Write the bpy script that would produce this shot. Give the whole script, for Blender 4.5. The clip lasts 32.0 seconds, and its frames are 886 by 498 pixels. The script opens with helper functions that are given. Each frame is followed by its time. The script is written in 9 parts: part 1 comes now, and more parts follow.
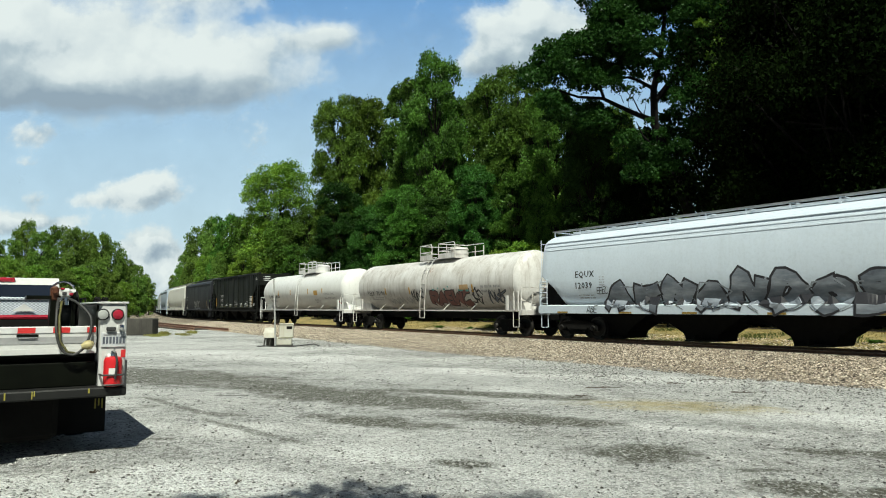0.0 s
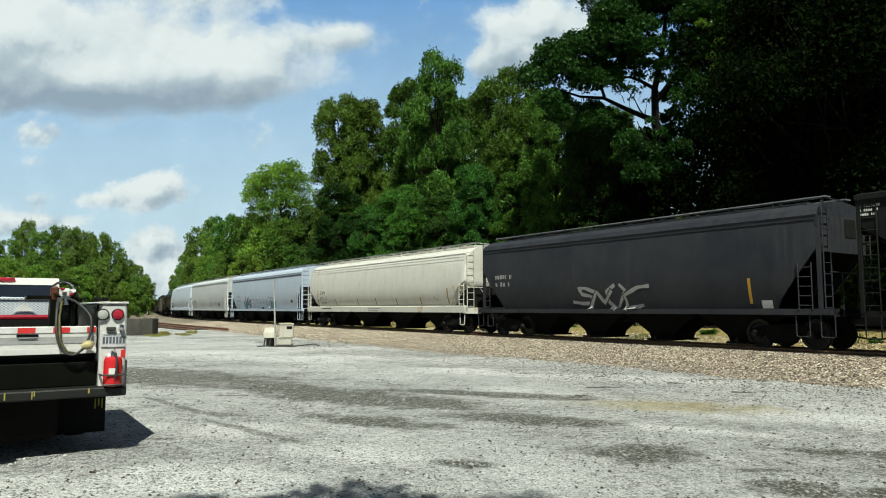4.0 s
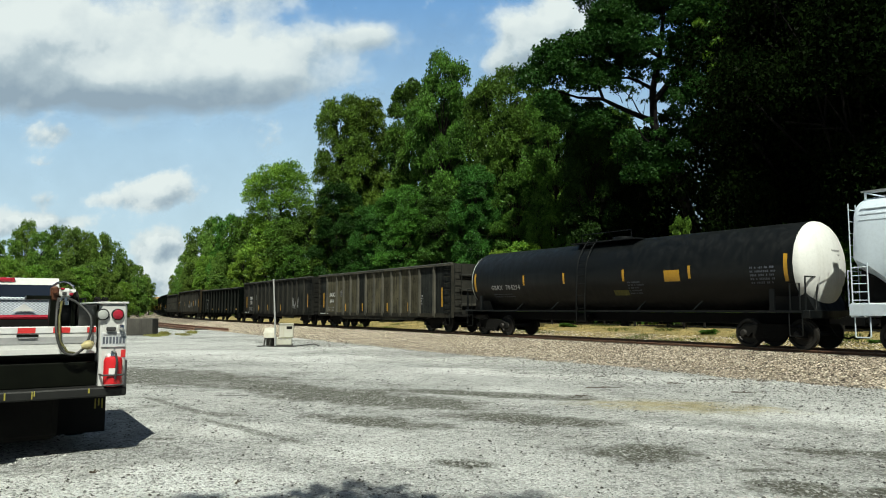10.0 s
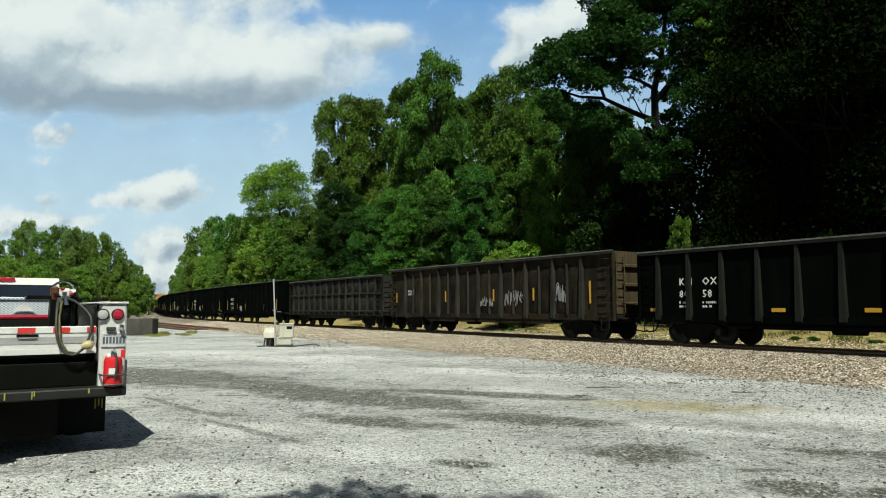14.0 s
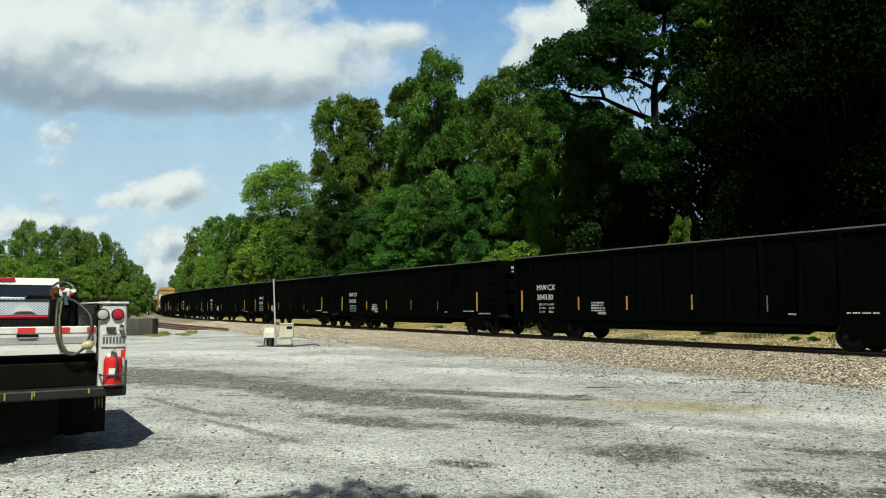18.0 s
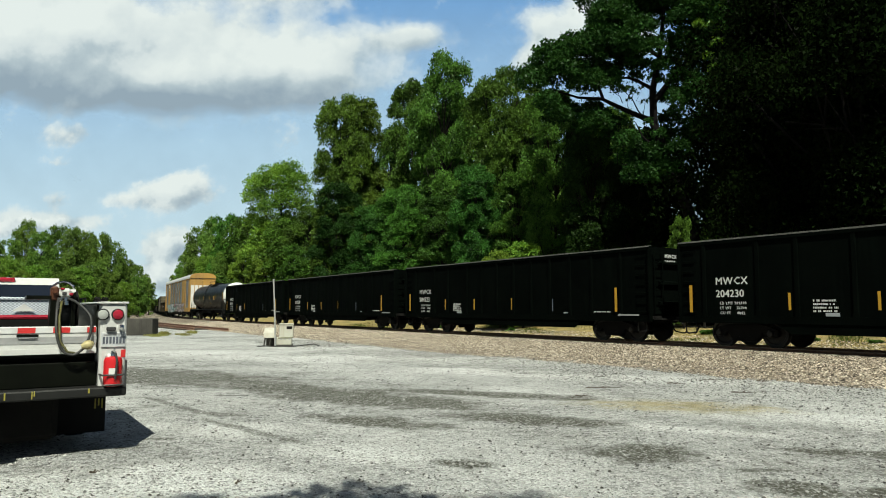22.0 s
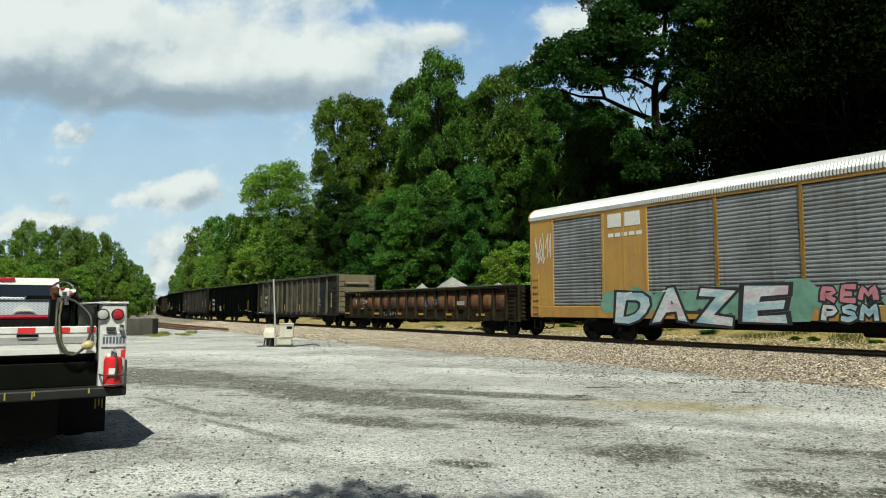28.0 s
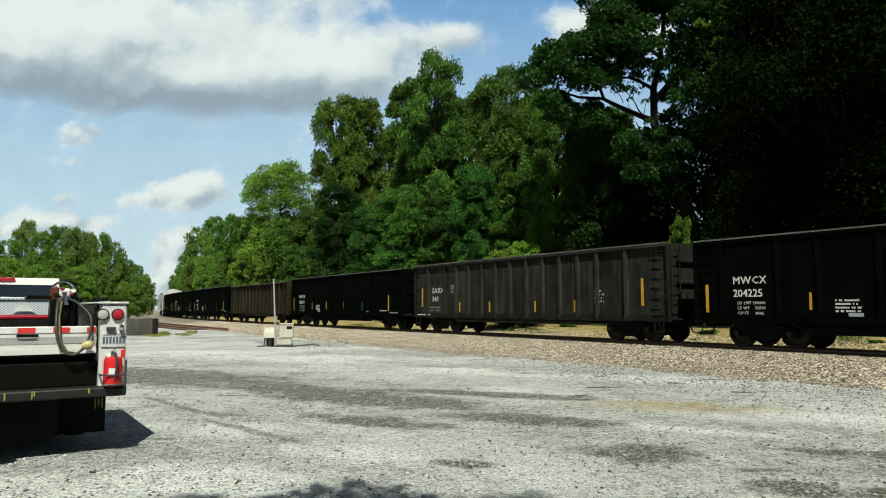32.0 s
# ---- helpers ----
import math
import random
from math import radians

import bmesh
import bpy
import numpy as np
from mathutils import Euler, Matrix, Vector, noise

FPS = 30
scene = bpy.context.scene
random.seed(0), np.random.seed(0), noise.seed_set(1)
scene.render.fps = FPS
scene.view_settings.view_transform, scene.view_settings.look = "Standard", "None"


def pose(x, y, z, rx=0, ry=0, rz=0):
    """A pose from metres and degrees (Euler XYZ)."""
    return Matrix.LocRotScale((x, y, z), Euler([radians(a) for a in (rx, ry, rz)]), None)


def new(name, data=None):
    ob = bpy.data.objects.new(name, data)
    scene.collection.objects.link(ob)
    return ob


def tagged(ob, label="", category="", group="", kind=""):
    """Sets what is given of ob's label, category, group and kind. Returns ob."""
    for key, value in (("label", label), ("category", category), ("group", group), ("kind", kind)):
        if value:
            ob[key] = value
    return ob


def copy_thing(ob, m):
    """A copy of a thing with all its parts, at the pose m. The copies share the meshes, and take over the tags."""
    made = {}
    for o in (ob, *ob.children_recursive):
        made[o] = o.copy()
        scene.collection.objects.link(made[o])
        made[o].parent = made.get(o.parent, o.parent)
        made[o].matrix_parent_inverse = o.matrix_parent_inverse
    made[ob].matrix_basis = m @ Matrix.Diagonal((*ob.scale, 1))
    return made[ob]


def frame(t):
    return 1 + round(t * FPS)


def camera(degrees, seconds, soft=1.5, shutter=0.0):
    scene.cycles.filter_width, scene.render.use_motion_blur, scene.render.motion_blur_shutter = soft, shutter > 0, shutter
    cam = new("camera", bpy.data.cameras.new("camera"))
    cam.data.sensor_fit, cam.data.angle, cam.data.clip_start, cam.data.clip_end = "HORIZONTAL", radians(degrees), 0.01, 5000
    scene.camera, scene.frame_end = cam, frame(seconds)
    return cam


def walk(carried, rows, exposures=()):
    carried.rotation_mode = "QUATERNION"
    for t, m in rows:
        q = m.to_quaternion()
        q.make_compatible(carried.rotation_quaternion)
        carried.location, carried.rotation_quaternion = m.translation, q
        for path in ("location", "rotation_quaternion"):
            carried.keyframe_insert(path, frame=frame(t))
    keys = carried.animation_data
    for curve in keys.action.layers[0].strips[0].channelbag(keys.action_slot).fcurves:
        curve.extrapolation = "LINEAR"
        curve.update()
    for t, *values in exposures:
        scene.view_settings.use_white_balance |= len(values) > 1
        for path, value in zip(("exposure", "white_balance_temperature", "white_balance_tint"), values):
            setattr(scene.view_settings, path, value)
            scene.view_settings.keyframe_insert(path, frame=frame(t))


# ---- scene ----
# ================= camera =================
EYE = 1.48
cam = camera(65.04, 32.0, soft=1.0)
walk(cam, [(0.0, pose(0, 0, EYE, 94.92, 0, 0)), (32.0, pose(0, 0, EYE, 94.92, 0, 0))], exposures=[(0.0, 0.42, 6560, -2), (9.0, 0.42, 6560, -2), (22.0, 0.42, 6690, -2), (32.0, 0.42, 6700, -2)])

# ================= world, sun =================
SUN_AZ, SUN_EL = radians(174), radians(55)
sky_world = bpy.data.worlds.new("sky")
scene.world = sky_world
sky_world.use_nodes = True
wn = sky_world.node_tree
sky = wn.nodes.new("ShaderNodeTexSky")
sky.sky_type, sky.sun_disc = "NISHITA", False
sky.sun_elevation, sky.sun_rotation = SUN_EL, SUN_AZ
sky.air_density, sky.dust_density, sky.ozone_density = 1.0, 1.2, 1.3
wn.links.new(sky.outputs[0], wn.nodes["Background"].inputs[0])
wn.nodes["Background"].inputs[1].default_value = 0.028
sun = new("sun", bpy.data.lights.new("sun", "SUN"))
sun.data.energy, sun.data.angle, sun.data.color = 5.0, radians(0.53), (1.0, 0.965, 0.895)
to_sun = Vector((math.sin(SUN_AZ) * math.cos(SUN_EL), math.cos(SUN_AZ) * math.cos(SUN_EL), math.sin(SUN_EL)))
sun.rotation_euler = to_sun.to_track_quat("Z", "Y").to_euler()
sun.location = (30, -60, 90)

# ================= mesh tools =================
class Geo:
    """A list of corners and faces that grows shape by shape, then becomes one mesh."""

    def __init__(self):
        self.v, self.f = [], []

    def add(self, verts, faces):
        n = len(self.v)
        self.v.extend(verts)
        self.f.extend(tuple(i + n for i in f) for f in faces)
        return self

    def box(self, x0, x1, y0, y1, z0, z1):
        p = [(x, y, z) for z in (z0, z1) for y in (y0, y1) for x in (x0, x1)]
        return self.add(p, [(0, 2, 3, 1), (4, 5, 7, 6), (0, 1, 5, 4), (2, 6, 7, 3), (0, 4, 6, 2), (1, 3, 7, 5)])

    def cbox(self, x0, x1, y0, y1, z0, z1, c=0.01):
        """A box with its edges taken off by c."""
        xs, ys, zs = (x0, x0 + c, x1 - c, x1), (y0, y0 + c, y1 - c, y1), (z0, z0 + c, z1 - c, z1)
        ring = [(1, 0), (2, 0), (3, 1), (3, 2), (2, 3), (1, 3), (0, 2), (0, 1)]
        low = [(1, 1), (2, 1), (2, 1), (2, 2), (2, 2), (1, 2), (1, 2), (1, 1)]
        v = [(xs[a], ys[b], zs[0]) for a, b in low] + [(xs[a], ys[b], zs[1]) for a, b in ring]
        v += [(xs[a], ys[b], zs[2]) for a, b in ring] + [(xs[a], ys[b], zs[3]) for a, b in low]
        f = [(k * 8 + i, k * 8 + (i + 1) % 8, k * 8 + 8 + (i + 1) % 8, k * 8 + 8 + i) for k in range(3) for i in range(8)]
        return self.add(v, f + [tuple(range(7, -1, -1)), tuple(range(24, 32))])

    def prism(self, prof, x0, x1, caps=True):
        """A closed outline of (y, z) drawn out along x."""
        n = len(prof)
        v = [(x, y, z) for x in (x0, x1) for y, z in prof]
        f = [(i, (i + 1) % n, n + (i + 1) % n, n + i) for i in range(n)]
        if caps:
            f += [tuple(range(n - 1, -1, -1)), tuple(range(n, 2 * n))]
        return self.add(v, f)

    def prism_y(self, prof, y0, y1):
        """A closed outline of (x, z) drawn out along y."""
        n = len(prof)
        v = [(x, y, z) for y in (y0, y1) for x, z in prof]
        f = [((i + 1) % n, i, n + i, n + (i + 1) % n) for i in range(n)]
        return self.add(v, f + [tuple(range(n)), tuple(range(2 * n - 1, n - 1, -1))])

    def loft(self, rings, closed=True, caps=True):
        n = len(rings[0])
        v = [p for r in rings for p in r]
        m = n if closed else n - 1
        f = [(k * n + i, k * n + (i + 1) % n, (k + 1) * n + (i + 1) % n, (k + 1) * n + i) for k in range(len(rings) - 1) for i in range(m)]
        if caps and closed:
            f += [tuple(range(n - 1, -1, -1)), tuple(range((len(rings) - 1) * n, len(rings) * n))]
        return self.add(v, f)

    def tube(self, pts, r, n=6, caps=True):
        """A pipe along a line of points; r is one radius or one for each point."""
        pts = [Vector(p) for p in pts]
        rings = []
        for i, p in enumerate(pts):
            d = (pts[min(i + 1, len(pts) - 1)] - pts[max(i - 1, 0)]).normalized()
            a = d.orthogonal().normalized() if i == 0 else (a - d * a.dot(d)).normalized()
            b = d.cross(a)
            rad = r[i] if isinstance(r, (list, tuple)) else r
            rings.append([tuple(p + rad * (math.cos(2 * math.pi * k / n) * a + math.sin(2 * math.pi * k / n) * b)) for k in range(n)])
        return self.loft(rings, True, caps)

    def cyl(self, p, q, r, n=16):
        return self.tube([p, q], r, n)

    def lathe_x(self, prof, cy, cz, n=40):
        """Turned about a line along x; prof is a list of (x, radius)."""
        return self.loft([[(x, cy + r * math.sin(2 * math.pi * k / n), cz + r * math.cos(2 * math.pi * k / n)) for k in range(n)] for x, r in prof])

    def lathe_y(self, prof, cx, cz, n=24):
        return self.loft([[(cx + r * math.cos(2 * math.pi * k / n), y, cz + r * math.sin(2 * math.pi * k / n)) for k in range(n)] for y, r in prof])

    def mesh(self, name, smooth=0.0):
        me = bpy.data.meshes.new(name)
        me.from_pydata(self.v, [], self.f)
        me.validate()
        bm = bmesh.new()
        bm.from_mesh(me)
        bmesh.ops.recalc_face_normals(bm, faces=bm.faces)
        if smooth:
            for face in bm.faces:
                face.smooth = True
            for e in bm.edges:
                if len(e.link_faces) == 2 and e.calc_face_angle(0) > smooth:
                    e.smooth = False
        bm.to_mesh(me)
        bm.free()
        return me


def part(name, geo, material, parent=None, label="", smooth=0.0):
    """Links a Geo (or a mesh) as one mesh object under a thing or a part."""
    me = geo if isinstance(geo, bpy.types.Mesh) else geo.mesh(name, smooth)
    if material and not me.materials:
        me.materials.append(material)
    ob = new(name, me)
    ob.parent = parent
    if label:
        ob["label"] = label
    return ob


def group_of(name, label, category, group="", kind=""):
    """An Empty at the base of a thing."""
    return tagged(new(name), label, category, group, kind)


def embolden(me, size):
    """Thickens the strokes of letters: four shifted layers of one outline, a hair apart."""
    bm = bmesh.new()
    for k, (dx, dy) in enumerate(((0, 0), (0.02, 0.012), (0.04, 0.0))):
        tmp = me.copy()
        tmp.transform(Matrix.Translation((dx * size, dy * size, 0.0002 * k)))
        bm.from_mesh(tmp)
        bpy.data.meshes.remove(tmp)
    bm.to_mesh(me)
    bm.free()
    return me


def words(text, size, material, parent, x, y, z, name="lettering", rot=(90, 0, 0), align="LEFT"):
    """Letters in the built-in font, flat on the thing's side."""
    cu = bpy.data.curves.new(name, "FONT")
    cu.body, cu.size, cu.align_x = text, size, align
    cu.extrude = 0.001
    cu.space_character = 1.1
    cu.resolution_u = 1
    tmp = bpy.data.objects.new(name, cu)
    scene.collection.objects.link(tmp)
    me = embolden(bpy.data.meshes.new_from_object(tmp), size)
    bpy.data.objects.remove(tmp)
    me.materials.clear()
    ob = part(name, me, material, parent)
    ob.matrix_basis = pose(x, y, z, *rot)
    return ob


# ================= materials =================
def nodes_of(name):
    m = bpy.data.materials.new(name)
    m.use_nodes = True
    nt = m.node_tree
    return m, nt, nt.nodes["Principled BSDF"], lambda a, b: nt.links.new(a, b)


def noise_node(nt, coord, scale, detail=4.0, rough=0.55, stretch=None):
    if stretch:
        mp = nt.nodes.new("ShaderNodeMapping")
        mp.inputs["Scale"].default_value = stretch
        nt.links.new(coord, mp.inputs[0])
        coord = mp.outputs[0]
    n = nt.nodes.new("ShaderNodeTexNoise")
    n.inputs["Scale"].default_value, n.inputs["Detail"].default_value, n.inputs["Roughness"].default_value = scale, detail, rough
    nt.links.new(coord, n.inputs["Vector"])
    return n.outputs["Fac"]


def ramp(nt, fac, stops):
    r = nt.nodes.new("ShaderNodeValToRGB")
    el = r.color_ramp.elements
    while len(el) < len(stops):
        el.new(0.5)
    for e, (p, c) in zip(el, stops):
        e.position = p
        e.color = (c, c, c, 1) if isinstance(c, (int, float)) else (*c, 1)
    nt.links.new(fac, r.inputs[0])
    return r.outputs[0]


def blend(nt, fac, a, b, kind="MIX"):
    n = nt.nodes.new("ShaderNodeMix")
    n.data_type, n.blend_type = "RGBA", kind
    for sock, val in ((n.inputs[0], fac), (n.inputs[6], a), (n.inputs[7], b)):
        if isinstance(val, (int, float)):
            sock.default_value = val
        elif isinstance(val, tuple):
            sock.default_value = (*val, 1)
        else:
            nt.links.new(val, sock)
    return n.outputs[2]


def maths(nt, op, a, b=0.0, c=0.0):
    n = nt.nodes.new("ShaderNodeMath")
    n.operation = op
    for sock, val in zip(n.inputs, (a, b, c)):
        if isinstance(val, (int, float)):
            sock.default_value = val
        else:
            nt.links.new(val, sock)
    return n.outputs[0]


def bump(nt, height, bsdf, strength=0.3, dist=0.01):
    n = nt.nodes.new("ShaderNodeBump")
    n.inputs["Strength"].default_value, n.inputs["Distance"].default_value = strength, dist
    nt.links.new(height, n.inputs["Height"])
    nt.links.new(n.outputs[0], bsdf.inputs["Normal"])


def coords(nt, kind="Object"):
    return nt.nodes.new("ShaderNodeTexCoord").outputs[kind]


def painted(name, col, dirt=(0.12, 0.09, 0.06), amount=0.35, rough=0.45, streak=True, rust=0.0, metal=0.0, spec=0.5, rust_col=(0.19, 0.075, 0.028), dent=0.05):
    """Paint on steel: weathered by vertical streaks, blotches, scuffs and, where asked, rust; slightly dented."""
    m, nt, b, link = nodes_of(name)
    co = coords(nt)
    oi = nt.nodes.new("ShaderNodeObjectInfo")
    sh = nt.nodes.new("ShaderNodeVectorMath")
    sh.operation = "ADD"
    link(co, sh.inputs[0])
    link(maths(nt, "MULTIPLY", oi.outputs["Random"], 60.0), sh.inputs[1])
    co = sh.outputs[0]
    big = noise_node(nt, co, 0.7, 6, 0.65)
    fine = noise_node(nt, co, 11, 5, 0.7)
    st = noise_node(nt, co, 1.0, 6, 0.68, (4.2, 4.2, 0.22)) if streak else fine
    scr = noise_node(nt, co, 5.0, 8, 0.78, (1.0, 1.0, 0.4))
    c = blend(nt, ramp(nt, big, [(0.38, 0.0), (0.7, amount)]), col, dirt)
    c = blend(nt, ramp(nt, st, [(0.5, 0.0), (0.72, amount * 1.2)]), c, dirt)
    c = blend(nt, ramp(nt, fine, [(0.3, 0.18), (0.55, 0.0)]), c, tuple(x * 0.45 for x in col))
    c = blend(nt, ramp(nt, scr, [(0.58, 0.0), (0.7, 0.45 * amount)]), c, tuple(min(0.85, x * 1.9 + 0.004) for x in col))
    if rust:
        r = noise_node(nt, co, 1.1, 8, 0.72, (1.0, 1.0, 0.7))
        c = blend(nt, ramp(nt, r, [(0.66 - 0.2 * rust, 0.0), (0.76 - 0.2 * rust, 0.85)]), c, rust_col)
    link(c, b.inputs["Base Color"])
    b.inputs["Metallic"].default_value = metal
    b.inputs["Specular IOR Level"].default_value = spec
    link(ramp(nt, st, [(0.3, rough - 0.08), (0.75, min(1.0, rough + 0.25))]), b.inputs["Roughness"])
    wave = noise_node(nt, co, 0.9, 2, 0.4, (1.0, 1.0, 0.55))
    bump(nt, maths(nt, "ADD", wave, maths(nt, "MULTIPLY", fine, 0.05)), b, 0.5, dent)
    return m


def plain(name, col, rough=0.5, metal=0.0, var=0.25, scale=12.0, bmp=0.1):
    m, nt, b, link = nodes_of(name)
    n = noise_node(nt, coords(nt), scale, 4, 0.6)
    dark = tuple(c * (1 - var) for c in col)
    link(blend(nt, ramp(nt, n, [(0.3, 0.0), (0.7, 1.0)]), dark, col), b.inputs["Base Color"])
    b.inputs["Roughness"].default_value, b.inputs["Metallic"].default_value = rough, metal
    if rough > 0.8:
        b.inputs["Specular IOR Level"].default_value = 0.2
    bump(nt, n, b, bmp, 0.01)
    return m


def leafy(name, dark, light, trans=0.3, shine=0.018):
    m, nt, b, link = nodes_of(name)
    nt.nodes.remove(b)
    g = nt.nodes.new("ShaderNodeNewGeometry")
    oi = nt.nodes.new("ShaderNodeObjectInfo")
    big = ramp(nt, noise_node(nt, coords(nt), 0.45, 4), [(0.36, 0.0), (0.64, 1.0)])
    f = maths(nt, "ADD", maths(nt, "MULTIPLY", g.outputs["Random Per Island"], 0.48), maths(nt, "MULTIPLY", big, 0.52))
    c = blend(nt, f, dark, light)
    hs = nt.nodes.new("ShaderNodeHueSaturation")
    link(maths(nt, "MULTIPLY_ADD", oi.outputs["Random"], 0.03, 0.485), hs.inputs["Hue"])
    link(maths(nt, "MULTIPLY_ADD", oi.outputs["Random"], 0.35, 0.85), hs.inputs["Value"])
    link(c, hs.inputs["Color"])
    d, t, gl = nt.nodes.new("ShaderNodeBsdfDiffuse"), nt.nodes.new("ShaderNodeBsdfTranslucent"), nt.nodes.new("ShaderNodeBsdfGlossy")
    gl.inputs["Roughness"].default_value = 0.38
    link(hs.outputs[0], d.inputs[0])
    link(blend(nt, 1.0, hs.outputs[0], (1.15, 1.0, 0.45), "MULTIPLY"), t.inputs[0])
    mx, mx2 = nt.nodes.new("ShaderNodeMixShader"), nt.nodes.new("ShaderNodeMixShader")
    mx.inputs[0].default_value, mx2.inputs[0].default_value = trans, shine
    link(d.outputs[0], mx.inputs[1]), link(t.outputs[0], mx.inputs[2])
    link(mx.outputs[0], mx2.inputs[1]), link(gl.outputs[0], mx2.inputs[2])
    link(mx2.outputs[0], nt.nodes["Material Output"].inputs[0])
    return m


M_BLACK = painted("black_car_paint", (0.0006, 0.0013, 0.0009), (0.0022, 0.0037, 0.0027), 0.6, 0.75, spec=0.02)
M_TANK_BLACK = painted("satin_black_tank_paint", (0.0024, 0.0032, 0.0035), (0.0062, 0.0074, 0.0075), 0.2, 0.42, spec=0.3, dent=0.004)
M_COAL = painted("grey_black_hopper_paint", (0.0042, 0.0056, 0.0046), (0.014, 0.016, 0.012), 0.5, 0.5, spec=0.2, dent=0.03)
M_RIB_BLACK = painted("worn_black_rib_steel", (0.0065, 0.0078, 0.0065), (0.02, 0.02, 0.016), 0.5, 0.8, spec=0.1)
M_DARK = painted("charcoal_car_paint", (0.006, 0.0066, 0.006), (0.026, 0.025, 0.02), 0.6, 0.75, spec=0.1)
M_GREY_GON = painted("faded_grey_gondola_paint", (0.012, 0.013, 0.012), (0.05, 0.045, 0.032), 0.7, 0.85, spec=0.12)
M_SLOPE = painted("dusty_brown_slope_sheet", (0.1, 0.085, 0.055), (0.05, 0.042, 0.03), 0.6, 0.85, spec=0.1)
M_TAN_END = painted("dusty_tan_end_paint", (0.15, 0.125, 0.078), (0.06, 0.05, 0.03), 0.5, 0.8)
M_RUSTY = painted("rusty_dark_gondola_paint", (0.0095, 0.0086, 0.006), (0.038, 0.029, 0.016), 0.8, 0.9, rust=0.08, spec=0.1)
M_RUST = painted("bare_rust", (0.15, 0.062, 0.02), (0.018, 0.011, 0.006), 1.0, 0.85, rust=0.45, rust_col=(0.13, 0.055, 0.022))
M_BROWN_END = painted("brown_weathered_end", (0.06, 0.045, 0.024), (0.02, 0.016, 0.01), 0.7, 0.9, spec=0.15)
M_BULGE = painted("olive_brown_bulged_sheet", (0.0045, 0.0042, 0.003), (0.03, 0.0235, 0.013), 0.85, 0.9, spec=0.1)
M_RIB_CHAR = painted("scuffed_charcoal_rib", (0.014, 0.0145, 0.013), (0.048, 0.045, 0.036), 0.6, 0.85, spec=0.1)
M_RIB_DUST = painted("dusty_rib_steel", (0.045, 0.045, 0.038), (0.12, 0.11, 0.085), 0.7, 0.9, spec=0.12)
M_RIM = painted("lit_rim_paint", (0.12, 0.122, 0.11), (0.03, 0.03, 0.026), 0.6, 0.7, spec=0.3)
M_WHITE_TANK = painted("white_tank_paint", (0.64, 0.64, 0.62), (0.36, 0.34, 0.3), 0.2, 0.33, dent=0.02)
M_DIRTY_TANK = painted("grimy_white_tank_paint", (0.6, 0.59, 0.57), (0.2, 0.16, 0.115), 0.5, 0.45, rust=0.1, rust_col=(0.2, 0.1, 0.05), dent=0.02)
M_GREY_HOP = painted("light_grey_hopper_paint", (0.535, 0.6, 0.67), (0.38, 0.41, 0.43), 0.13, 0.42, dent=0.02)
M_BLUE_HOP = painted("pale_blue_grey_hopper_paint", (0.415, 0.485, 0.575), (0.31, 0.34, 0.37), 0.16, 0.45, dent=0.02)
M_CREAM_HOP = painted("cream_hopper_paint", (0.575, 0.57, 0.52), (0.36, 0.33, 0.27), 0.25, 0.5, rust=0.34, rust_col=(0.4, 0.25, 0.07), dent=0.025)
M_WHITE_HOP = painted("white_hopper_paint", (0.55, 0.57, 0.57), (0.36, 0.36, 0.34), 0.3, 0.45, dent=0.02)
M_NAVY_HOP = painted("blue_black_hopper_paint", (0.016, 0.018, 0.024), (0.045, 0.045, 0.048), 0.5, 0.55, spec=0.3)
M_AUTORACK = painted("ochre_autorack_paint", (0.4, 0.225, 0.05), (0.2, 0.13, 0.06), 0.5, 0.55, rust=0.1)
M_SCREEN = painted("galvanised_side_screen", (0.25, 0.275, 0.3), (0.12, 0.12, 0.115), 0.75, 0.45, metal=0.35)
M_ROOF = plain("galvanised_roof_sheet", (0.4, 0.41, 0.41), 0.5, 0.3, 0.2, 1.5)
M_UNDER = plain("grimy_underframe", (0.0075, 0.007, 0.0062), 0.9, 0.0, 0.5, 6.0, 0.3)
M_WHEEL = plain("worn_wheel_steel", (0.022, 0.019, 0.016), 0.6, 0.2, 0.5, 8.0)
M_YELLOW = plain("yellow_reflector", (0.48, 0.26, 0.02), 0.4, 0.0, 0.2)
M_WHITE = plain("white_marking", (0.6, 0.6, 0.58), 0.6, 0.0, 0.15)
M_DULL_GOLD = plain("faded_gold_reflector", (0.3, 0.2, 0.04), 0.5, 0.0, 0.4)
M_SCUFF_YELLOW = plain("dull_yellow_reflector", (0.14, 0.13, 0.02), 0.6, 0.0, 0.5)
M_BLACKMARK = plain("black_marking", (0.03, 0.03, 0.03), 0.6, 0.0, 0.2)
M_FAINT = plain("faded_grey_stencil", (0.34, 0.36, 0.38), 0.6, 0.0, 0.2)
M_STENCIL = plain("pale_grey_stencil", (0.42, 0.42, 0.42), 0.6, 0.0, 0.3)
M_GREYMARK = plain("grey_marking", (0.3, 0.3, 0.3), 0.6, 0.0, 0.2)
M_STEEL = plain("galvanised_steel", (0.36, 0.36, 0.36), 0.4, 0.7, 0.2)


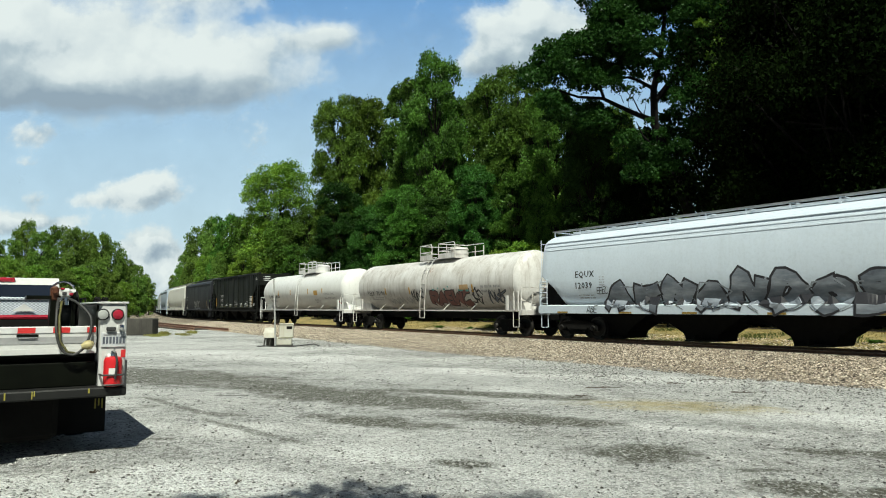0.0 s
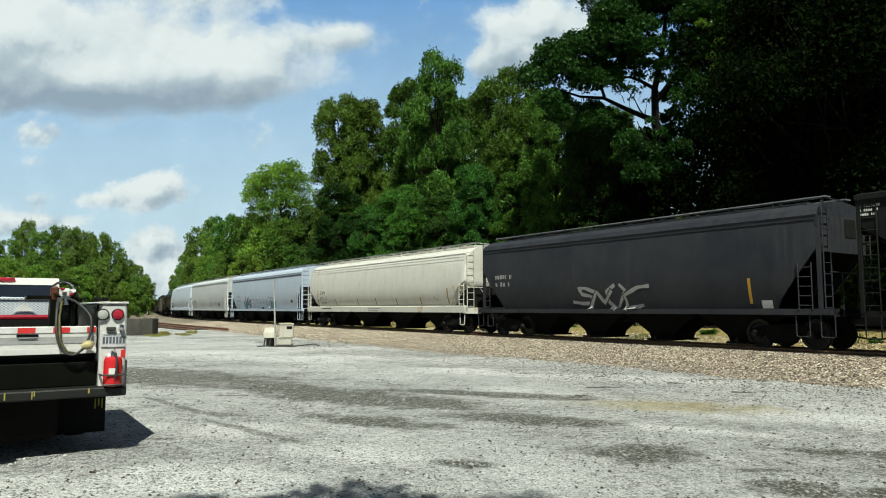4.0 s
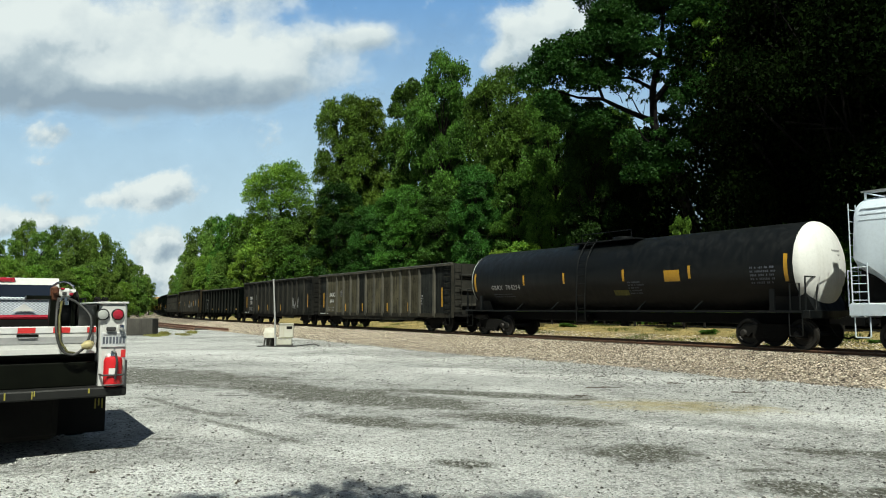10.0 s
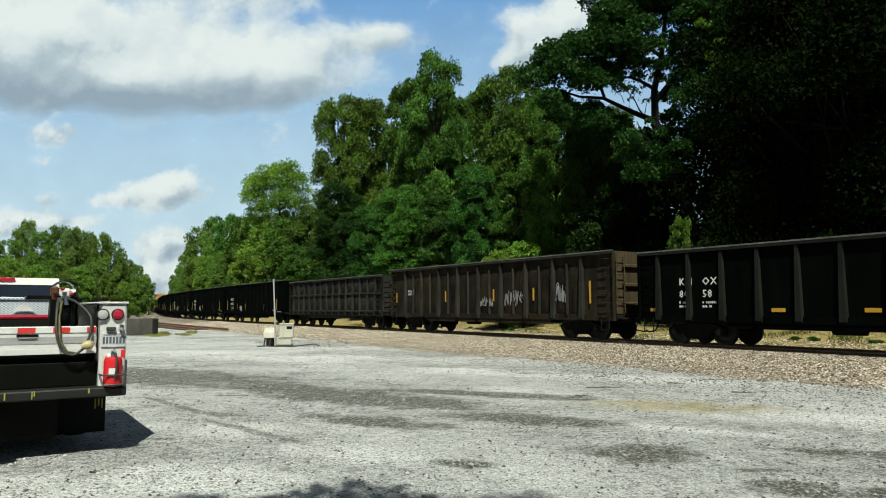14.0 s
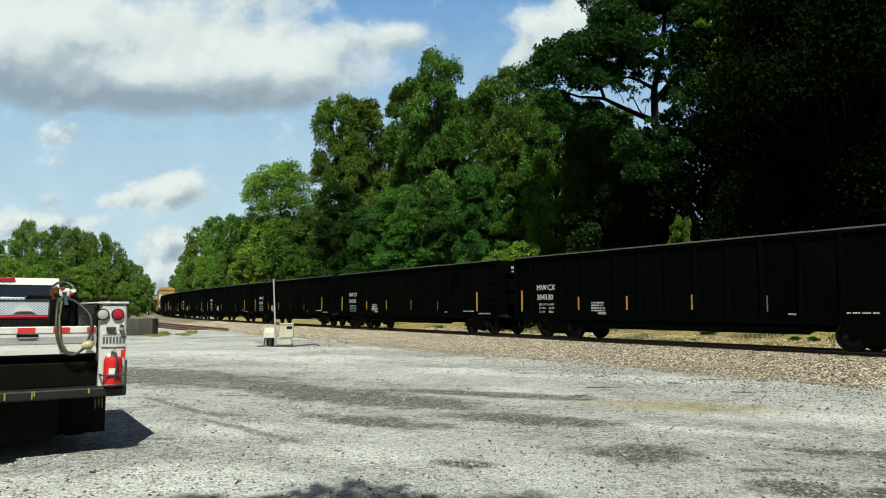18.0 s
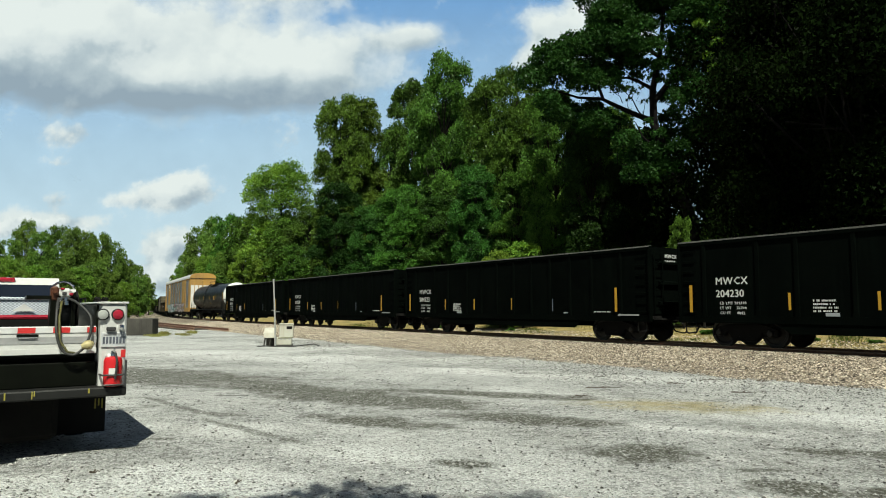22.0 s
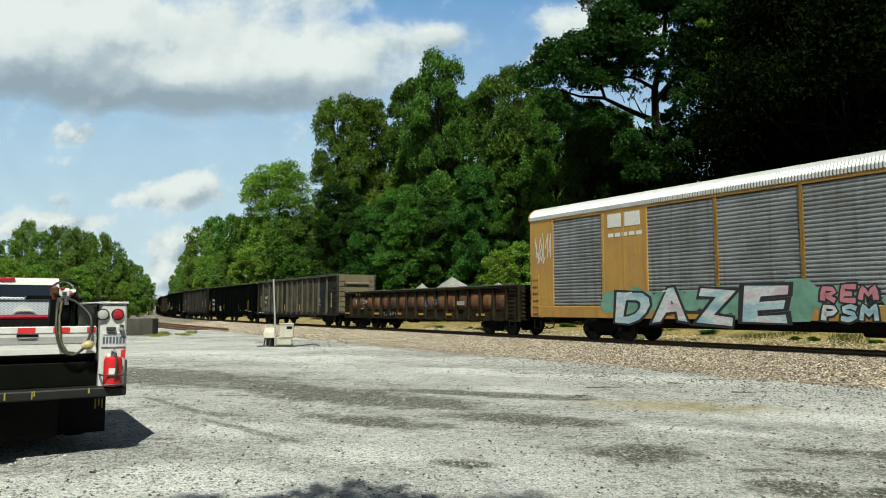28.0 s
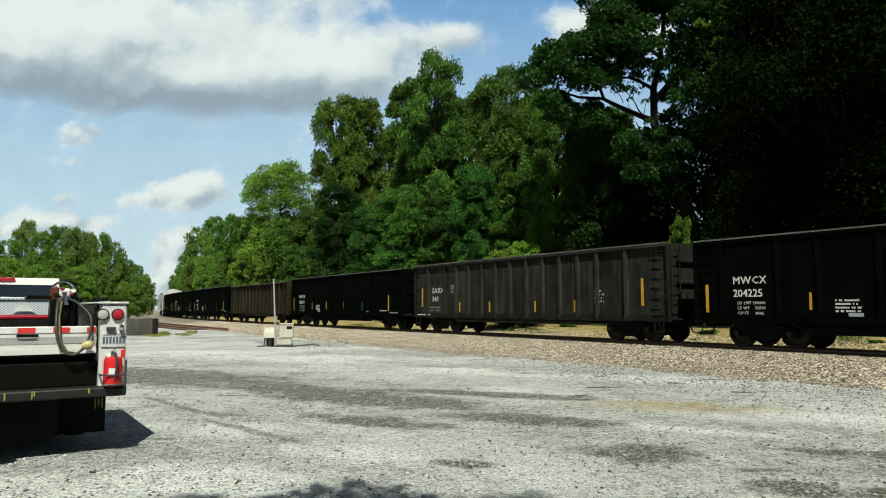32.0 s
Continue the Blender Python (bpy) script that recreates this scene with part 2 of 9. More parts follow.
def panel_paint(name, low):
    """Side sheets of one car that have weathered apart: some slate, some coated in olive dust, all scuffed."""
    m, nt, b, link = nodes_of(name)
    oi = nt.nodes.new("ShaderNodeObjectInfo")
    sh = nt.nodes.new("ShaderNodeVectorMath")
    sh.operation = "ADD"
    link(coords(nt), sh.inputs[0])
    link(maths(nt, "MULTIPLY", oi.outputs["Random"], 80.0), sh.inputs[1])
    co = sh.outputs[0]
    big, fine = noise_node(nt, co, 1.1, 6, 0.66), noise_node(nt, co, 9, 7, 0.75)
    streak = noise_node(nt, co, 1.0, 7, 0.7, (7.0, 7.0, 0.25))
    spot = noise_node(nt, co, 6.0, 3, 0.5)
    c = ramp(nt, oi.outputs["Random"], [(0.0, low), (1.0, tuple(1.7 * v for v in low))])
    dust = blend(nt, 1.0, c, (4.2, 4.0, 3.5), "MULTIPLY")
    c = blend(nt, ramp(nt, big, [(0.42, 0.0), (0.66, 0.7)]), c, dust)
    c = blend(nt, ramp(nt, streak, [(0.45, 0.0), (0.62, 0.8)]), c, dust)
    c = blend(nt, ramp(nt, fine, [(0.6, 0.0), (0.72, 0.5)]), c, (0.12, 0.115, 0.095))
    c = blend(nt, ramp(nt, spot, [(0.66, 0.0), (0.7, 0.85)]), c, (0.008, 0.007, 0.005))
    link(c, b.inputs["Base Color"])
    b.inputs["Roughness"].default_value = 0.85
    b.inputs["Specular IOR Level"].default_value = 0.1
    wave = noise_node(nt, co, 1.2, 2, 0.4, (1.0, 1.0, 0.5))
    bump(nt, maths(nt, "ADD", wave, maths(nt, "MULTIPLY", fine, 0.05)), b, 0.5, 0.06)
    return m


M_SHEET = panel_paint("slate_gondola_sheet", (0.005, 0.0057, 0.0058))
M_SHEET_DUSTY = panel_paint("dusty_olive_gondola_sheet", (0.0185, 0.0176, 0.0128))
M_SHEET_CHAR = panel_paint("charcoal_gondola_sheet", (0.0058, 0.0062, 0.0058))

# ================= the track's line =================
TH, DIST, BEND_AT, BEND, EASE, FAR_TH = radians(34.64), 21.95, 2.79, 0.002011, 85.2, radians(23.2)
RAIL_Z = 0.242


def track_line():
    """Stations along the track every metre: s grows towards the right-hand near end."""
    out = {}
    h, x, y = TH, DIST * math.cos(TH) + 60 * math.sin(TH), DIST * math.sin(TH) - 60 * math.cos(TH)
    for s in range(60, -901, -1):
        out[s] = (x, y, h)
        h2 = max(FAR_TH, h - BEND * min(max((BEND_AT - s) / EASE, 0), 1))
        hm = (h + h2) / 2
        x, y, h = x - math.sin(hm), y + math.cos(hm), h2
    return out


LINE = track_line()


def on_track(s, lat=0.0):
    """The place and heading at station s, lat metres to the camera's side."""
    a = math.floor(s)
    f = s - a
    (x0, y0, h0), (x1, y1, h1) = LINE[a], LINE[a + 1]
    h = h0 + (h1 - h0) * f
    return x0 + (x1 - x0) * f - lat * math.cos(h), y0 + (y1 - y0) * f - lat * math.sin(h), h


def swept(prof, s0, s1, step, lat=0.0, z=0.0):
    """An outline of (lat, z), closed, drawn along the track."""
    g = Geo()
    rings = []
    n = max(1, round((s1 - s0) / step))
    for i in range(n + 1):
        s = s0 + (s1 - s0) * i / n
        rings.append([(*on_track(s, lat + a)[:2], z + b) for a, b in prof])
    return g.loft(rings)


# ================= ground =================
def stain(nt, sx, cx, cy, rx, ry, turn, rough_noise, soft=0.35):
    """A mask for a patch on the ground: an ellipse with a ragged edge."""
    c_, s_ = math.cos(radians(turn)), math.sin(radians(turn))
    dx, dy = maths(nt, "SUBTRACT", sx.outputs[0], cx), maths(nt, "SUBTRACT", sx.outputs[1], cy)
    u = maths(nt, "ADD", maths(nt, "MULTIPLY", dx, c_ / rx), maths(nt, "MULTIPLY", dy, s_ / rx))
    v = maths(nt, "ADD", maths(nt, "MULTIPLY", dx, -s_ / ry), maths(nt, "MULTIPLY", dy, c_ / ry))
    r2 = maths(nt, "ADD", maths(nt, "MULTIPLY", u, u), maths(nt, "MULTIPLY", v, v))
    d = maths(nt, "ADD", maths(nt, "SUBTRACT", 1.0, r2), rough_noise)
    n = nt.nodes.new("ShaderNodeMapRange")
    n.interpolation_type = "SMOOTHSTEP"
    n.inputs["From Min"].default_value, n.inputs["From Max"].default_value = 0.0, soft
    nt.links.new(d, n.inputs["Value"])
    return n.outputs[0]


def ground_material():
    m, nt, b, link = nodes_of("crushed_stone_lot")
    co = coords(nt)
    sx = nt.nodes.new("ShaderNodeSeparateXYZ")
    link(co, sx.inputs[0])
    cell = nt.nodes.new("ShaderNodeTexVoronoi")
    cell.inputs["Scale"].default_value = 42
    link(co, cell.inputs["Vector"])
    coarse = nt.nodes.new("ShaderNodeTexVoronoi")
    coarse.inputs["Scale"].default_value = 17
    link(co, coarse.inputs["Vector"])
    sep, sep2 = nt.nodes.new("ShaderNodeSeparateColor"), nt.nodes.new("ShaderNodeSeparateColor")
    link(cell.outputs["Color"], sep.inputs[0]), link(coarse.outputs["Color"], sep2.inputs[0])
    grit = noise_node(nt, co, 60, 3, 0.8)
    mid = noise_node(nt, co, 1.9, 8, 0.72)
    big = noise_node(nt, co, 0.22, 7, 0.66)
    lane = noise_node(nt, co, 0.42, 8, 0.7, (0.8, 0.8, 1.0))
    # single stones, their dark gaps, then dust
    bright = ramp(nt, sep.outputs[2], [(0.0, (0.25, 0.25, 0.24)), (0.22, (0.68, 0.68, 0.66)), (0.55, (0.95, 0.95, 0.93)), (1.0, (1.05, 1.05, 1.02))])
    c = ramp(nt, sep.outputs[0], [(0.0, (0.14, 0.14, 0.135)), (0.2, (0.5, 0.5, 0.49)), (0.7, (0.76, 0.76, 0.74)), (1.0, (0.96, 0.96, 0.94))])
    c = blend(nt, ramp(nt, sep2.outputs[1], [(0.8, 0.0), (0.95, 0.7)]), c, (0.14, 0.135, 0.125))
    c = blend(nt, ramp(nt, sep2.outputs[2], [(0.84, 0.0), (0.97, 0.8)]), c, (0.72, 0.72, 0.7))
    c = blend(nt, ramp(nt, grit, [(0.36, 0.9), (0.5, 0.0)]), c, (0.12, 0.12, 0.115))
    c = blend(nt, ramp(nt, big, [(0.45, 0.0), (0.62, 0.75)]), c, bright)
    c = blend(nt, ramp(nt, mid, [(0.5, 0.0), (0.72, 0.4)]), c, (0.36, 0.355, 0.34))
    rag = maths(nt, "ADD", maths(nt, "MULTIPLY", maths(nt, "SUBTRACT", mid, 0.5), 2.6), maths(nt, "MULTIPLY", maths(nt, "SUBTRACT", big, 0.5), 0.8))
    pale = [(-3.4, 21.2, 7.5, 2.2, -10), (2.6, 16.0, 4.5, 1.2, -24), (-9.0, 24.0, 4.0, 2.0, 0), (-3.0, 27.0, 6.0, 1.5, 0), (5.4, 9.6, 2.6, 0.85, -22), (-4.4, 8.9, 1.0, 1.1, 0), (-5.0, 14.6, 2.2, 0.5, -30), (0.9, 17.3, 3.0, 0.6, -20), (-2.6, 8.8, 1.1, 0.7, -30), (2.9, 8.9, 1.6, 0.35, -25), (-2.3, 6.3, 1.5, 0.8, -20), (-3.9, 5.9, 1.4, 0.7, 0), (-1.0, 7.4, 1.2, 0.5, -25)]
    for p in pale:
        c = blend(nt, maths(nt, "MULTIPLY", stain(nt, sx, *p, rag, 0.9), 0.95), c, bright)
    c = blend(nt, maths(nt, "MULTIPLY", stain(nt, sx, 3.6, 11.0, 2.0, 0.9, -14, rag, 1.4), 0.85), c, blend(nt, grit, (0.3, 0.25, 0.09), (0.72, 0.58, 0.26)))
    worn = maths(nt, "MULTIPLY", ramp(nt, lane, [(0.5, 0.0), (0.62, 0.6)]), ramp(nt, mid, [(0.36, 0.0), (0.56, 1.0)]))
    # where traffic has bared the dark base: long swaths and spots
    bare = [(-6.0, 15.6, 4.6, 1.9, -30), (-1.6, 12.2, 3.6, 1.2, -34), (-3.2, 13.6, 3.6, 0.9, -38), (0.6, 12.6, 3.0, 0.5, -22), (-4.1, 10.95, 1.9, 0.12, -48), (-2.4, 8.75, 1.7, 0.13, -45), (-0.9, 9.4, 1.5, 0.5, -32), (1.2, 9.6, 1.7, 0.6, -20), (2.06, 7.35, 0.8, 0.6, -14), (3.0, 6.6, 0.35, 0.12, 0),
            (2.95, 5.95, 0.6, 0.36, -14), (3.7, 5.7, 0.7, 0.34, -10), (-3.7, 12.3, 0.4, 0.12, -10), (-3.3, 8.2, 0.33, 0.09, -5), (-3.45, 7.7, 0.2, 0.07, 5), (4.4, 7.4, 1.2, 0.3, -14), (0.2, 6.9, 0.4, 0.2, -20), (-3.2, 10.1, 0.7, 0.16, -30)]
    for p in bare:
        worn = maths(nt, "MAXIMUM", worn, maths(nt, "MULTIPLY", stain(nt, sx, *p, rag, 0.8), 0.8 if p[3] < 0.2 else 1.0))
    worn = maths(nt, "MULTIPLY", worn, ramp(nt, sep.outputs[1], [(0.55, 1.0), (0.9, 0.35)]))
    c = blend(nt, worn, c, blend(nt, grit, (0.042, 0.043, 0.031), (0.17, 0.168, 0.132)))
    lump = noise_node(nt, co, 6.5, 5, 0.8)
    c = blend(nt, ramp(nt, lump, [(0.3, 0.55), (0.46, 0.0)]), c, (0.2, 0.195, 0.18))
    c = blend(nt, ramp(nt, lump, [(0.55, 0.0), (0.7, 0.5)]), c, bright)
    weeds = maths(nt, "MULTIPLY", ramp(nt, noise_node(nt, co, 0.05, 3), [(0.45, 0.0), (0.6, 1.0)]), maths(nt, "GREATER_THAN", sx.outputs[1], 75.0))
    c = blend(nt, weeds, c, (0.1, 0.13, 0.04))
    link(blend(nt, 1.0, c, (0.765, 0.773, 0.77), "MULTIPLY"), b.inputs["Base Color"])
    b.inputs["Roughness"].default_value = 0.95
    b.inputs["Specular IOR Level"].default_value = 0.2
    bump(nt, maths(nt, "ADD", maths(nt, "MULTIPLY", cell.outputs["Distance"], -1.0), maths(nt, "ADD", maths(nt, "MULTIPLY", mid, 1.2), maths(nt, "MULTIPLY", grit, 0.9))), b, 1.0, 0.03)
    return m


def ballast_material():
    m, nt, b, link = nodes_of("brown_ballast")
    co = coords(nt)
    vor = nt.nodes.new("ShaderNodeTexVoronoi")
    vor.inputs["Scale"].default_value = 30
    link(co, vor.inputs["Vector"])
    big = noise_node(nt, co, 0.4, 5, 0.6)
    sp = nt.nodes.new("ShaderNodeSeparateColor")
    link(vor.outputs["Color"], sp.inputs[0])
    c = ramp(nt, sp.outputs[0], [(0.0, (0.03, 0.024, 0.016)), (0.3, (0.17, 0.132, 0.09)), (0.6, (0.46, 0.375, 0.28)), (1.0, (0.74, 0.66, 0.55))])
    c = blend(nt, ramp(nt, big, [(0.45, 0.0), (0.7, 0.3)]), c, (0.3, 0.27, 0.22))
    mid = noise_node(nt, co, 2.6, 7, 0.75)
    c = blend(nt, ramp(nt, mid, [(0.34, 0.75), (0.5, 0.0)]), c, (0.05, 0.04, 0.028))
    c = blend(nt, ramp(nt, mid, [(0.54, 0.0), (0.7, 0.7)]), c, (0.52, 0.47, 0.38))
    link(blend(nt, 1.0, c, (0.8, 0.79, 0.77), "MULTIPLY"), b.inputs["Base Color"])
    b.inputs["Roughness"].default_value = 0.95
    bump(nt, vor.outputs["Distance"], b, 1.0, 0.085)
    return m


def stone_material(name, cols):
    m, nt, b, link = nodes_of(name)
    g = nt.nodes.new("ShaderNodeNewGeometry")
    c = ramp(nt, g.outputs["Random Per Island"], cols)
    link(blend(nt, ramp(nt, noise_node(nt, coords(nt), 20, 3), [(0.3, 0.3), (0.7, 0.0)]), c, (0.1, 0.08, 0.06)), b.inputs["Base Color"])
    b.inputs["Roughness"].default_value = 0.9
    return m


def grass_material(name, a, bcol):
    m, nt, b, link = nodes_of(name)
    co = coords(nt)
    n1, n2 = noise_node(nt, co, 0.9, 7, 0.7), noise_node(nt, co, 8, 4, 0.7)
    c = blend(nt, ramp(nt, n1, [(0.35, 0.0), (0.65, 1.0)]), a, bcol)
    c = blend(nt, ramp(nt, n2, [(0.3, 0.8), (0.6, 0.0)]), c, tuple(x * 0.4 for x in a))
    n3 = noise_node(nt, co, 3.1, 6, 0.75)
    c = blend(nt, ramp(nt, n3, [(0.57, 0.0), (0.68, 0.7)]), c, (0.06, 0.085, 0.02))
    c = blend(nt, ramp(nt, n3, [(0.3, 0.8), (0.42, 0.0)]), c, (0.24, 0.17, 0.1))
    link(c, b.inputs["Base Color"])
    b.inputs["Roughness"].default_value = 0.95
    bump(nt, n2, b, 0.8, 0.08)
    return m


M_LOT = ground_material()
M_BALLAST = ballast_material()
M_STONE = stone_material("ballast_stone", [(0.0, (0.012, 0.009, 0.007)), (0.36, (0.08, 0.06, 0.042)), (0.55, (0.36, 0.29, 0.21)), (1.0, (0.76, 0.68, 0.56))])
M_GRIT = stone_material("grey_gravel_stone", [(0.0, (0.015, 0.015, 0.014)), (0.42, (0.075, 0.075, 0.072)), (0.72, (0.32, 0.32, 0.315)), (1.0, (0.6, 0.6, 0.58))])
M_BANK = grass_material("dry_grass_bank", (0.14, 0.125, 0.04), (0.43, 0.315, 0.115))
M_RAIL = plain("rusty_rail", (0.26, 0.13, 0.08), 0.75, 0.0, 0.4, 5)
M_RAILTOP = plain("polished_rail_head", (0.4, 0.38, 0.36), 0.25, 1.0, 0.2, 5)
M_TIE = plain("creosoted_tie", (0.07, 0.055, 0.042), 0.9, 0.0, 0.5, 6, 0.5)

# the sheet that reaches the horizon, fine near the camera
g = Geo()
ax = [-4000, -1500, -600, -250, -120, -70, -45] + [x * 1.5 for x in range(-20, 21)] + [45, 70, 120, 250, 600, 1500, 4000]
ay = [-4000, -1500, -600, -250, -120, -60, -30, -15, -8] + [y * 1.5 for y in range(-3, 30)] + [50, 60, 75, 95, 120, 160, 250, 600, 1500, 4000]


def lot_height(x, y):
    near = math.exp(-((x / 30) ** 2 + ((y - 18) / 24) ** 2))
    return near * (0.05 * noise.noise((x * 0.18, y * 0.18, 0)) + 0.025 * noise.noise((x * 0.6, y * 0.6, 3)))


g.add([(x, y, lot_height(x, y) - 0.03) for y in ay for x in ax],
      [(j * len(ax) + i, j * len(ax) + i + 1, (j + 1) * len(ax) + i + 1, (j + 1) * len(ax) + i) for j in range(len(ay) - 1) for i in range(len(ax) - 1)])
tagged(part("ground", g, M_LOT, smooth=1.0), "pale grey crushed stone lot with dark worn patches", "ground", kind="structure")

# ballast bed
bed = [(9.0, -0.12), (7.6, 0.0), (5.2, 0.02), (3.4, 0.05), (2.3, 0.125), (1.5, 0.155), (-1.5, 0.155), (-2.4, 0.02), (-4.2, -0.06), (-5.5, -0.3), (0, -0.5)]
tagged(part("ballast", swept(bed, -420, 40, 4), M_BALLAST), "brown crushed rock ballast bed under the track", "ballast", kind="structure")

# far bank of dry grass beyond the track
bank = [(-4.0, -0.35), (-4.1, -0.04), (-6.5, 0.04), (-9.0, 0.3), (-12.0, 0.45), (-60.0, 0.9), (-60.0, -0.6)]
tagged(part("grass_bank", swept(bank, -420, 40, 6), M_BANK), "dry yellow grass bank beyond the track", "grass", kind="structure")

# rails
rail_prof = [(-0.07, 0.0), (-0.07, 0.015), (-0.012, 0.035), (-0.012, 0.12), (-0.036, 0.135), (-0.036, 0.165), (0.036, 0.165), (0.036, 0.135), (0.012, 0.12), (0.012, 0.035), (0.07, 0.015), (0.07, 0.0)]
cap_prof = [(-0.03, 0.0), (-0.03, 0.006), (0.03, 0.006), (0.03, 0.0)]
track = group_of("railway_track", "rusty steel rails on wooden ties in ballast", "railway", kind="structure")
for side in (0.753, -0.753):
    r = part("rail", swept(rail_prof, -400, 38, 2, side, RAIL_Z - 0.171), M_RAIL, track)
    part("rail_head", swept(cap_prof, -400, 38, 2, side, RAIL_Z - 0.006), M_RAILTOP, r, "polished running band")
tie_mesh = Geo().cbox(-0.115, 0.115, -1.3, 1.3, -0.16, 0.0, 0.015).mesh("tie")
tie_mesh.materials.append(M_TIE)
for i in range(170):
    s = 8 - i * 0.53
    x, y, h = on_track(s)
    o = part("tie", tie_mesh, None, track)
    o.matrix_basis = pose(x, y, RAIL_Z - 0.076 + 0.006 * math.sin(i * 7.3), 0, 0, math.degrees(h) - 90 + 1.2 * math.sin(i * 3.1))

# loose stones of the ballast shoulder, real geometry
def stones(name, n, place_of, size, material, label, category):
    rng = np.random.default_rng(5)
    base = np.array([(1, 0, -0.25), (0, 1, -0.25), (-1, 0, -0.25), (0, -1, -0.25), (0.35, 0.2, 0.75), (-0.35, -0.1, 0.65)], float)
    tri = np.array([(0, 1, 4), (1, 2, 5), (1, 5, 4), (2, 3, 5), (3, 0, 4), (3, 4, 5)])
    v = np.empty((n, 6, 3))
    for i in range(n):
        p, k = place_of(rng)
        a = rng.uniform(0, 6.283)
        s = size * k * rng.uniform(0.5, 1.3)
        q = base * rng.uniform(0.55, 1.15, (6, 1)) * s * np.array((1, 0.75, 0.6))
        q = q @ np.array([[math.cos(a), math.sin(a), 0], [-math.sin(a), math.cos(a), 0], [0, 0, 1]])
        q[:, 2] += q[:, 0] * rng.uniform(-0.4, 0.4)
        v[i] = q + p
    f = (tri[None] + 6 * np.arange(n)[:, None, None]).reshape(-1, 3)
    me = bpy.data.meshes.new(name)
    me.from_pydata(v.reshape(-1, 3).tolist(), [], f.tolist())
    return tagged(part(name, me, material), label, category, kind="stuff")


def bed_height(lat):
    for (a, za), (b, zb) in zip(bed[:9], bed[1:10]):
        if b <= lat <= a:
            return zb + (za - zb) * (lat - b) / (a - b)
    return 0.0


def shoulder_place(rng):
    if rng.random() < 0.2:
        lat = -1.6 - 6.0 * rng.random() ** 1.3
        x, y, h = on_track(2 - 45 * rng.random(), lat)
        return (x, y, (max(bed_height(lat), -0.06) if lat > -4.1 else 0.06 * (-4.1 - lat) - 0.04) + 0.01), 1.35
    s = 4 - 78 * rng.random() ** 1.45
    lat = 8.3 - 7.0 * rng.random() ** 0.8
    x, y, h = on_track(s, lat)
    return (x, y, bed_height(lat) + 0.008), 1.0 + max(0.0, -s - 12) / 70


stones("ballast_stones", 100000, shoulder_place, 0.032, M_STONE, "loose brown ballast rocks along the track", "stones")


def lot_place(rng):
    if rng.random() < 0.3:
        x, y, _ = on_track(3 - 34 * rng.random(), 7.4 + 4.0 * rng.random() ** 1.4)
        return (x, y, lot_height(x, y) - 0.02), 0.7 + 0.9 * rng.random() ** 2
    y = 4.6 + 19 * rng.random() ** 1.25
    x = rng.uniform(-0.7, 0.75) * (y + 1)
    return (x, y, lot_height(x, y) - 0.026), (0.35 + 0.9 * rng.random() ** 6) * (0.75 + 0.04 * y)


stones("lot_gravel", 76000, lot_place, 0.021, M_GRIT, "scattered grey gravel stones on the lot", "gravel")

# ================= train: shared pieces =================
def bogie_parts():
    """Side frames, bolster, two wheelsets: built once."""
    frame_g = Geo()
    prof = [(-1.12, 0.36), (-1.12, 0.56), (-0.9, 0.66), (-0.35, 0.76), (0.35, 0.76), (0.9, 0.66), (1.12, 0.56), (1.12, 0.36), (0.72, 0.36), (0.6, 0.5), (0.4, 0.2), (-0.4, 0.2), (-0.6, 0.5), (-0.72, 0.36)]
    side = Geo().prism_y(prof, -0.07, 0.07)
    side.box(-0.3, 0.3, -0.1, 0.1, 0.24, 0.34)
    spring = Geo()
    for x in (-0.2, 0, 0.2):
        spring.cyl((x, 0, 0.33), (x, 0, 0.6), 0.075, 8)
    cap = Geo().lathe_y([(-0.16, 0.03), (-0.15, 0.09), (-0.05, 0.13), (0.04, 0.13)], 0, 0.457, 12)
    wheels = Geo()
    for y in (-0.75, 0.75):
        sg = 1 if y > 0 else -1
        wheels.lathe_y([(y - sg * 0.07, 0.12), (y - sg * 0.07, 0.483), (y - sg * 0.035, 0.483), (y - sg * 0.03, 0.457), (y + sg * 0.065, 0.45), (y + sg * 0.065, 0.36), (y + sg * 0.02, 0.33), (y + sg * 0.03, 0.16), (y + sg * 0.09, 0.11)], 0, 0, 22)
    wheels.cyl((0, -0.95, 0), (0, 0.95, 0), 0.08, 10)
    for y in (-0.815, 0.815):
        for a in range(3):
            wheels.box(0.2 * math.cos(2.1 * a) - 0.03, 0.2 * math.cos(2.1 * a) + 0.03, y - 0.005, y + 0.005, 0.2 * math.sin(2.1 * a) - 0.03, 0.2 * math.sin(2.1 * a) + 0.03)
    bolster = Geo().box(-0.2, 0.2, -1.0, 1.0, 0.42, 0.72).box(-0.6, -0.5, -0.9, 0.9, 0.35, 0.45).box(0.5, 0.6, -0.9, 0.9, 0.35, 0.45)
    return {"side": (side.mesh("side_frame", 0.5), M_UNDER), "spring": (spring.mesh("spring", 0.6), M_UNDER), "cap": (cap.mesh("bearing_cap", 0.6), M_WHEEL),
            "wheels": (wheels.mesh("wheelset", 0.6), M_WHEEL), "bolster": (bolster.mesh("bolster"), M_UNDER)}


BOGIE = bogie_parts()
for me, mat in BOGIE.values():
    me.materials.append(mat)
WHEELSETS = []


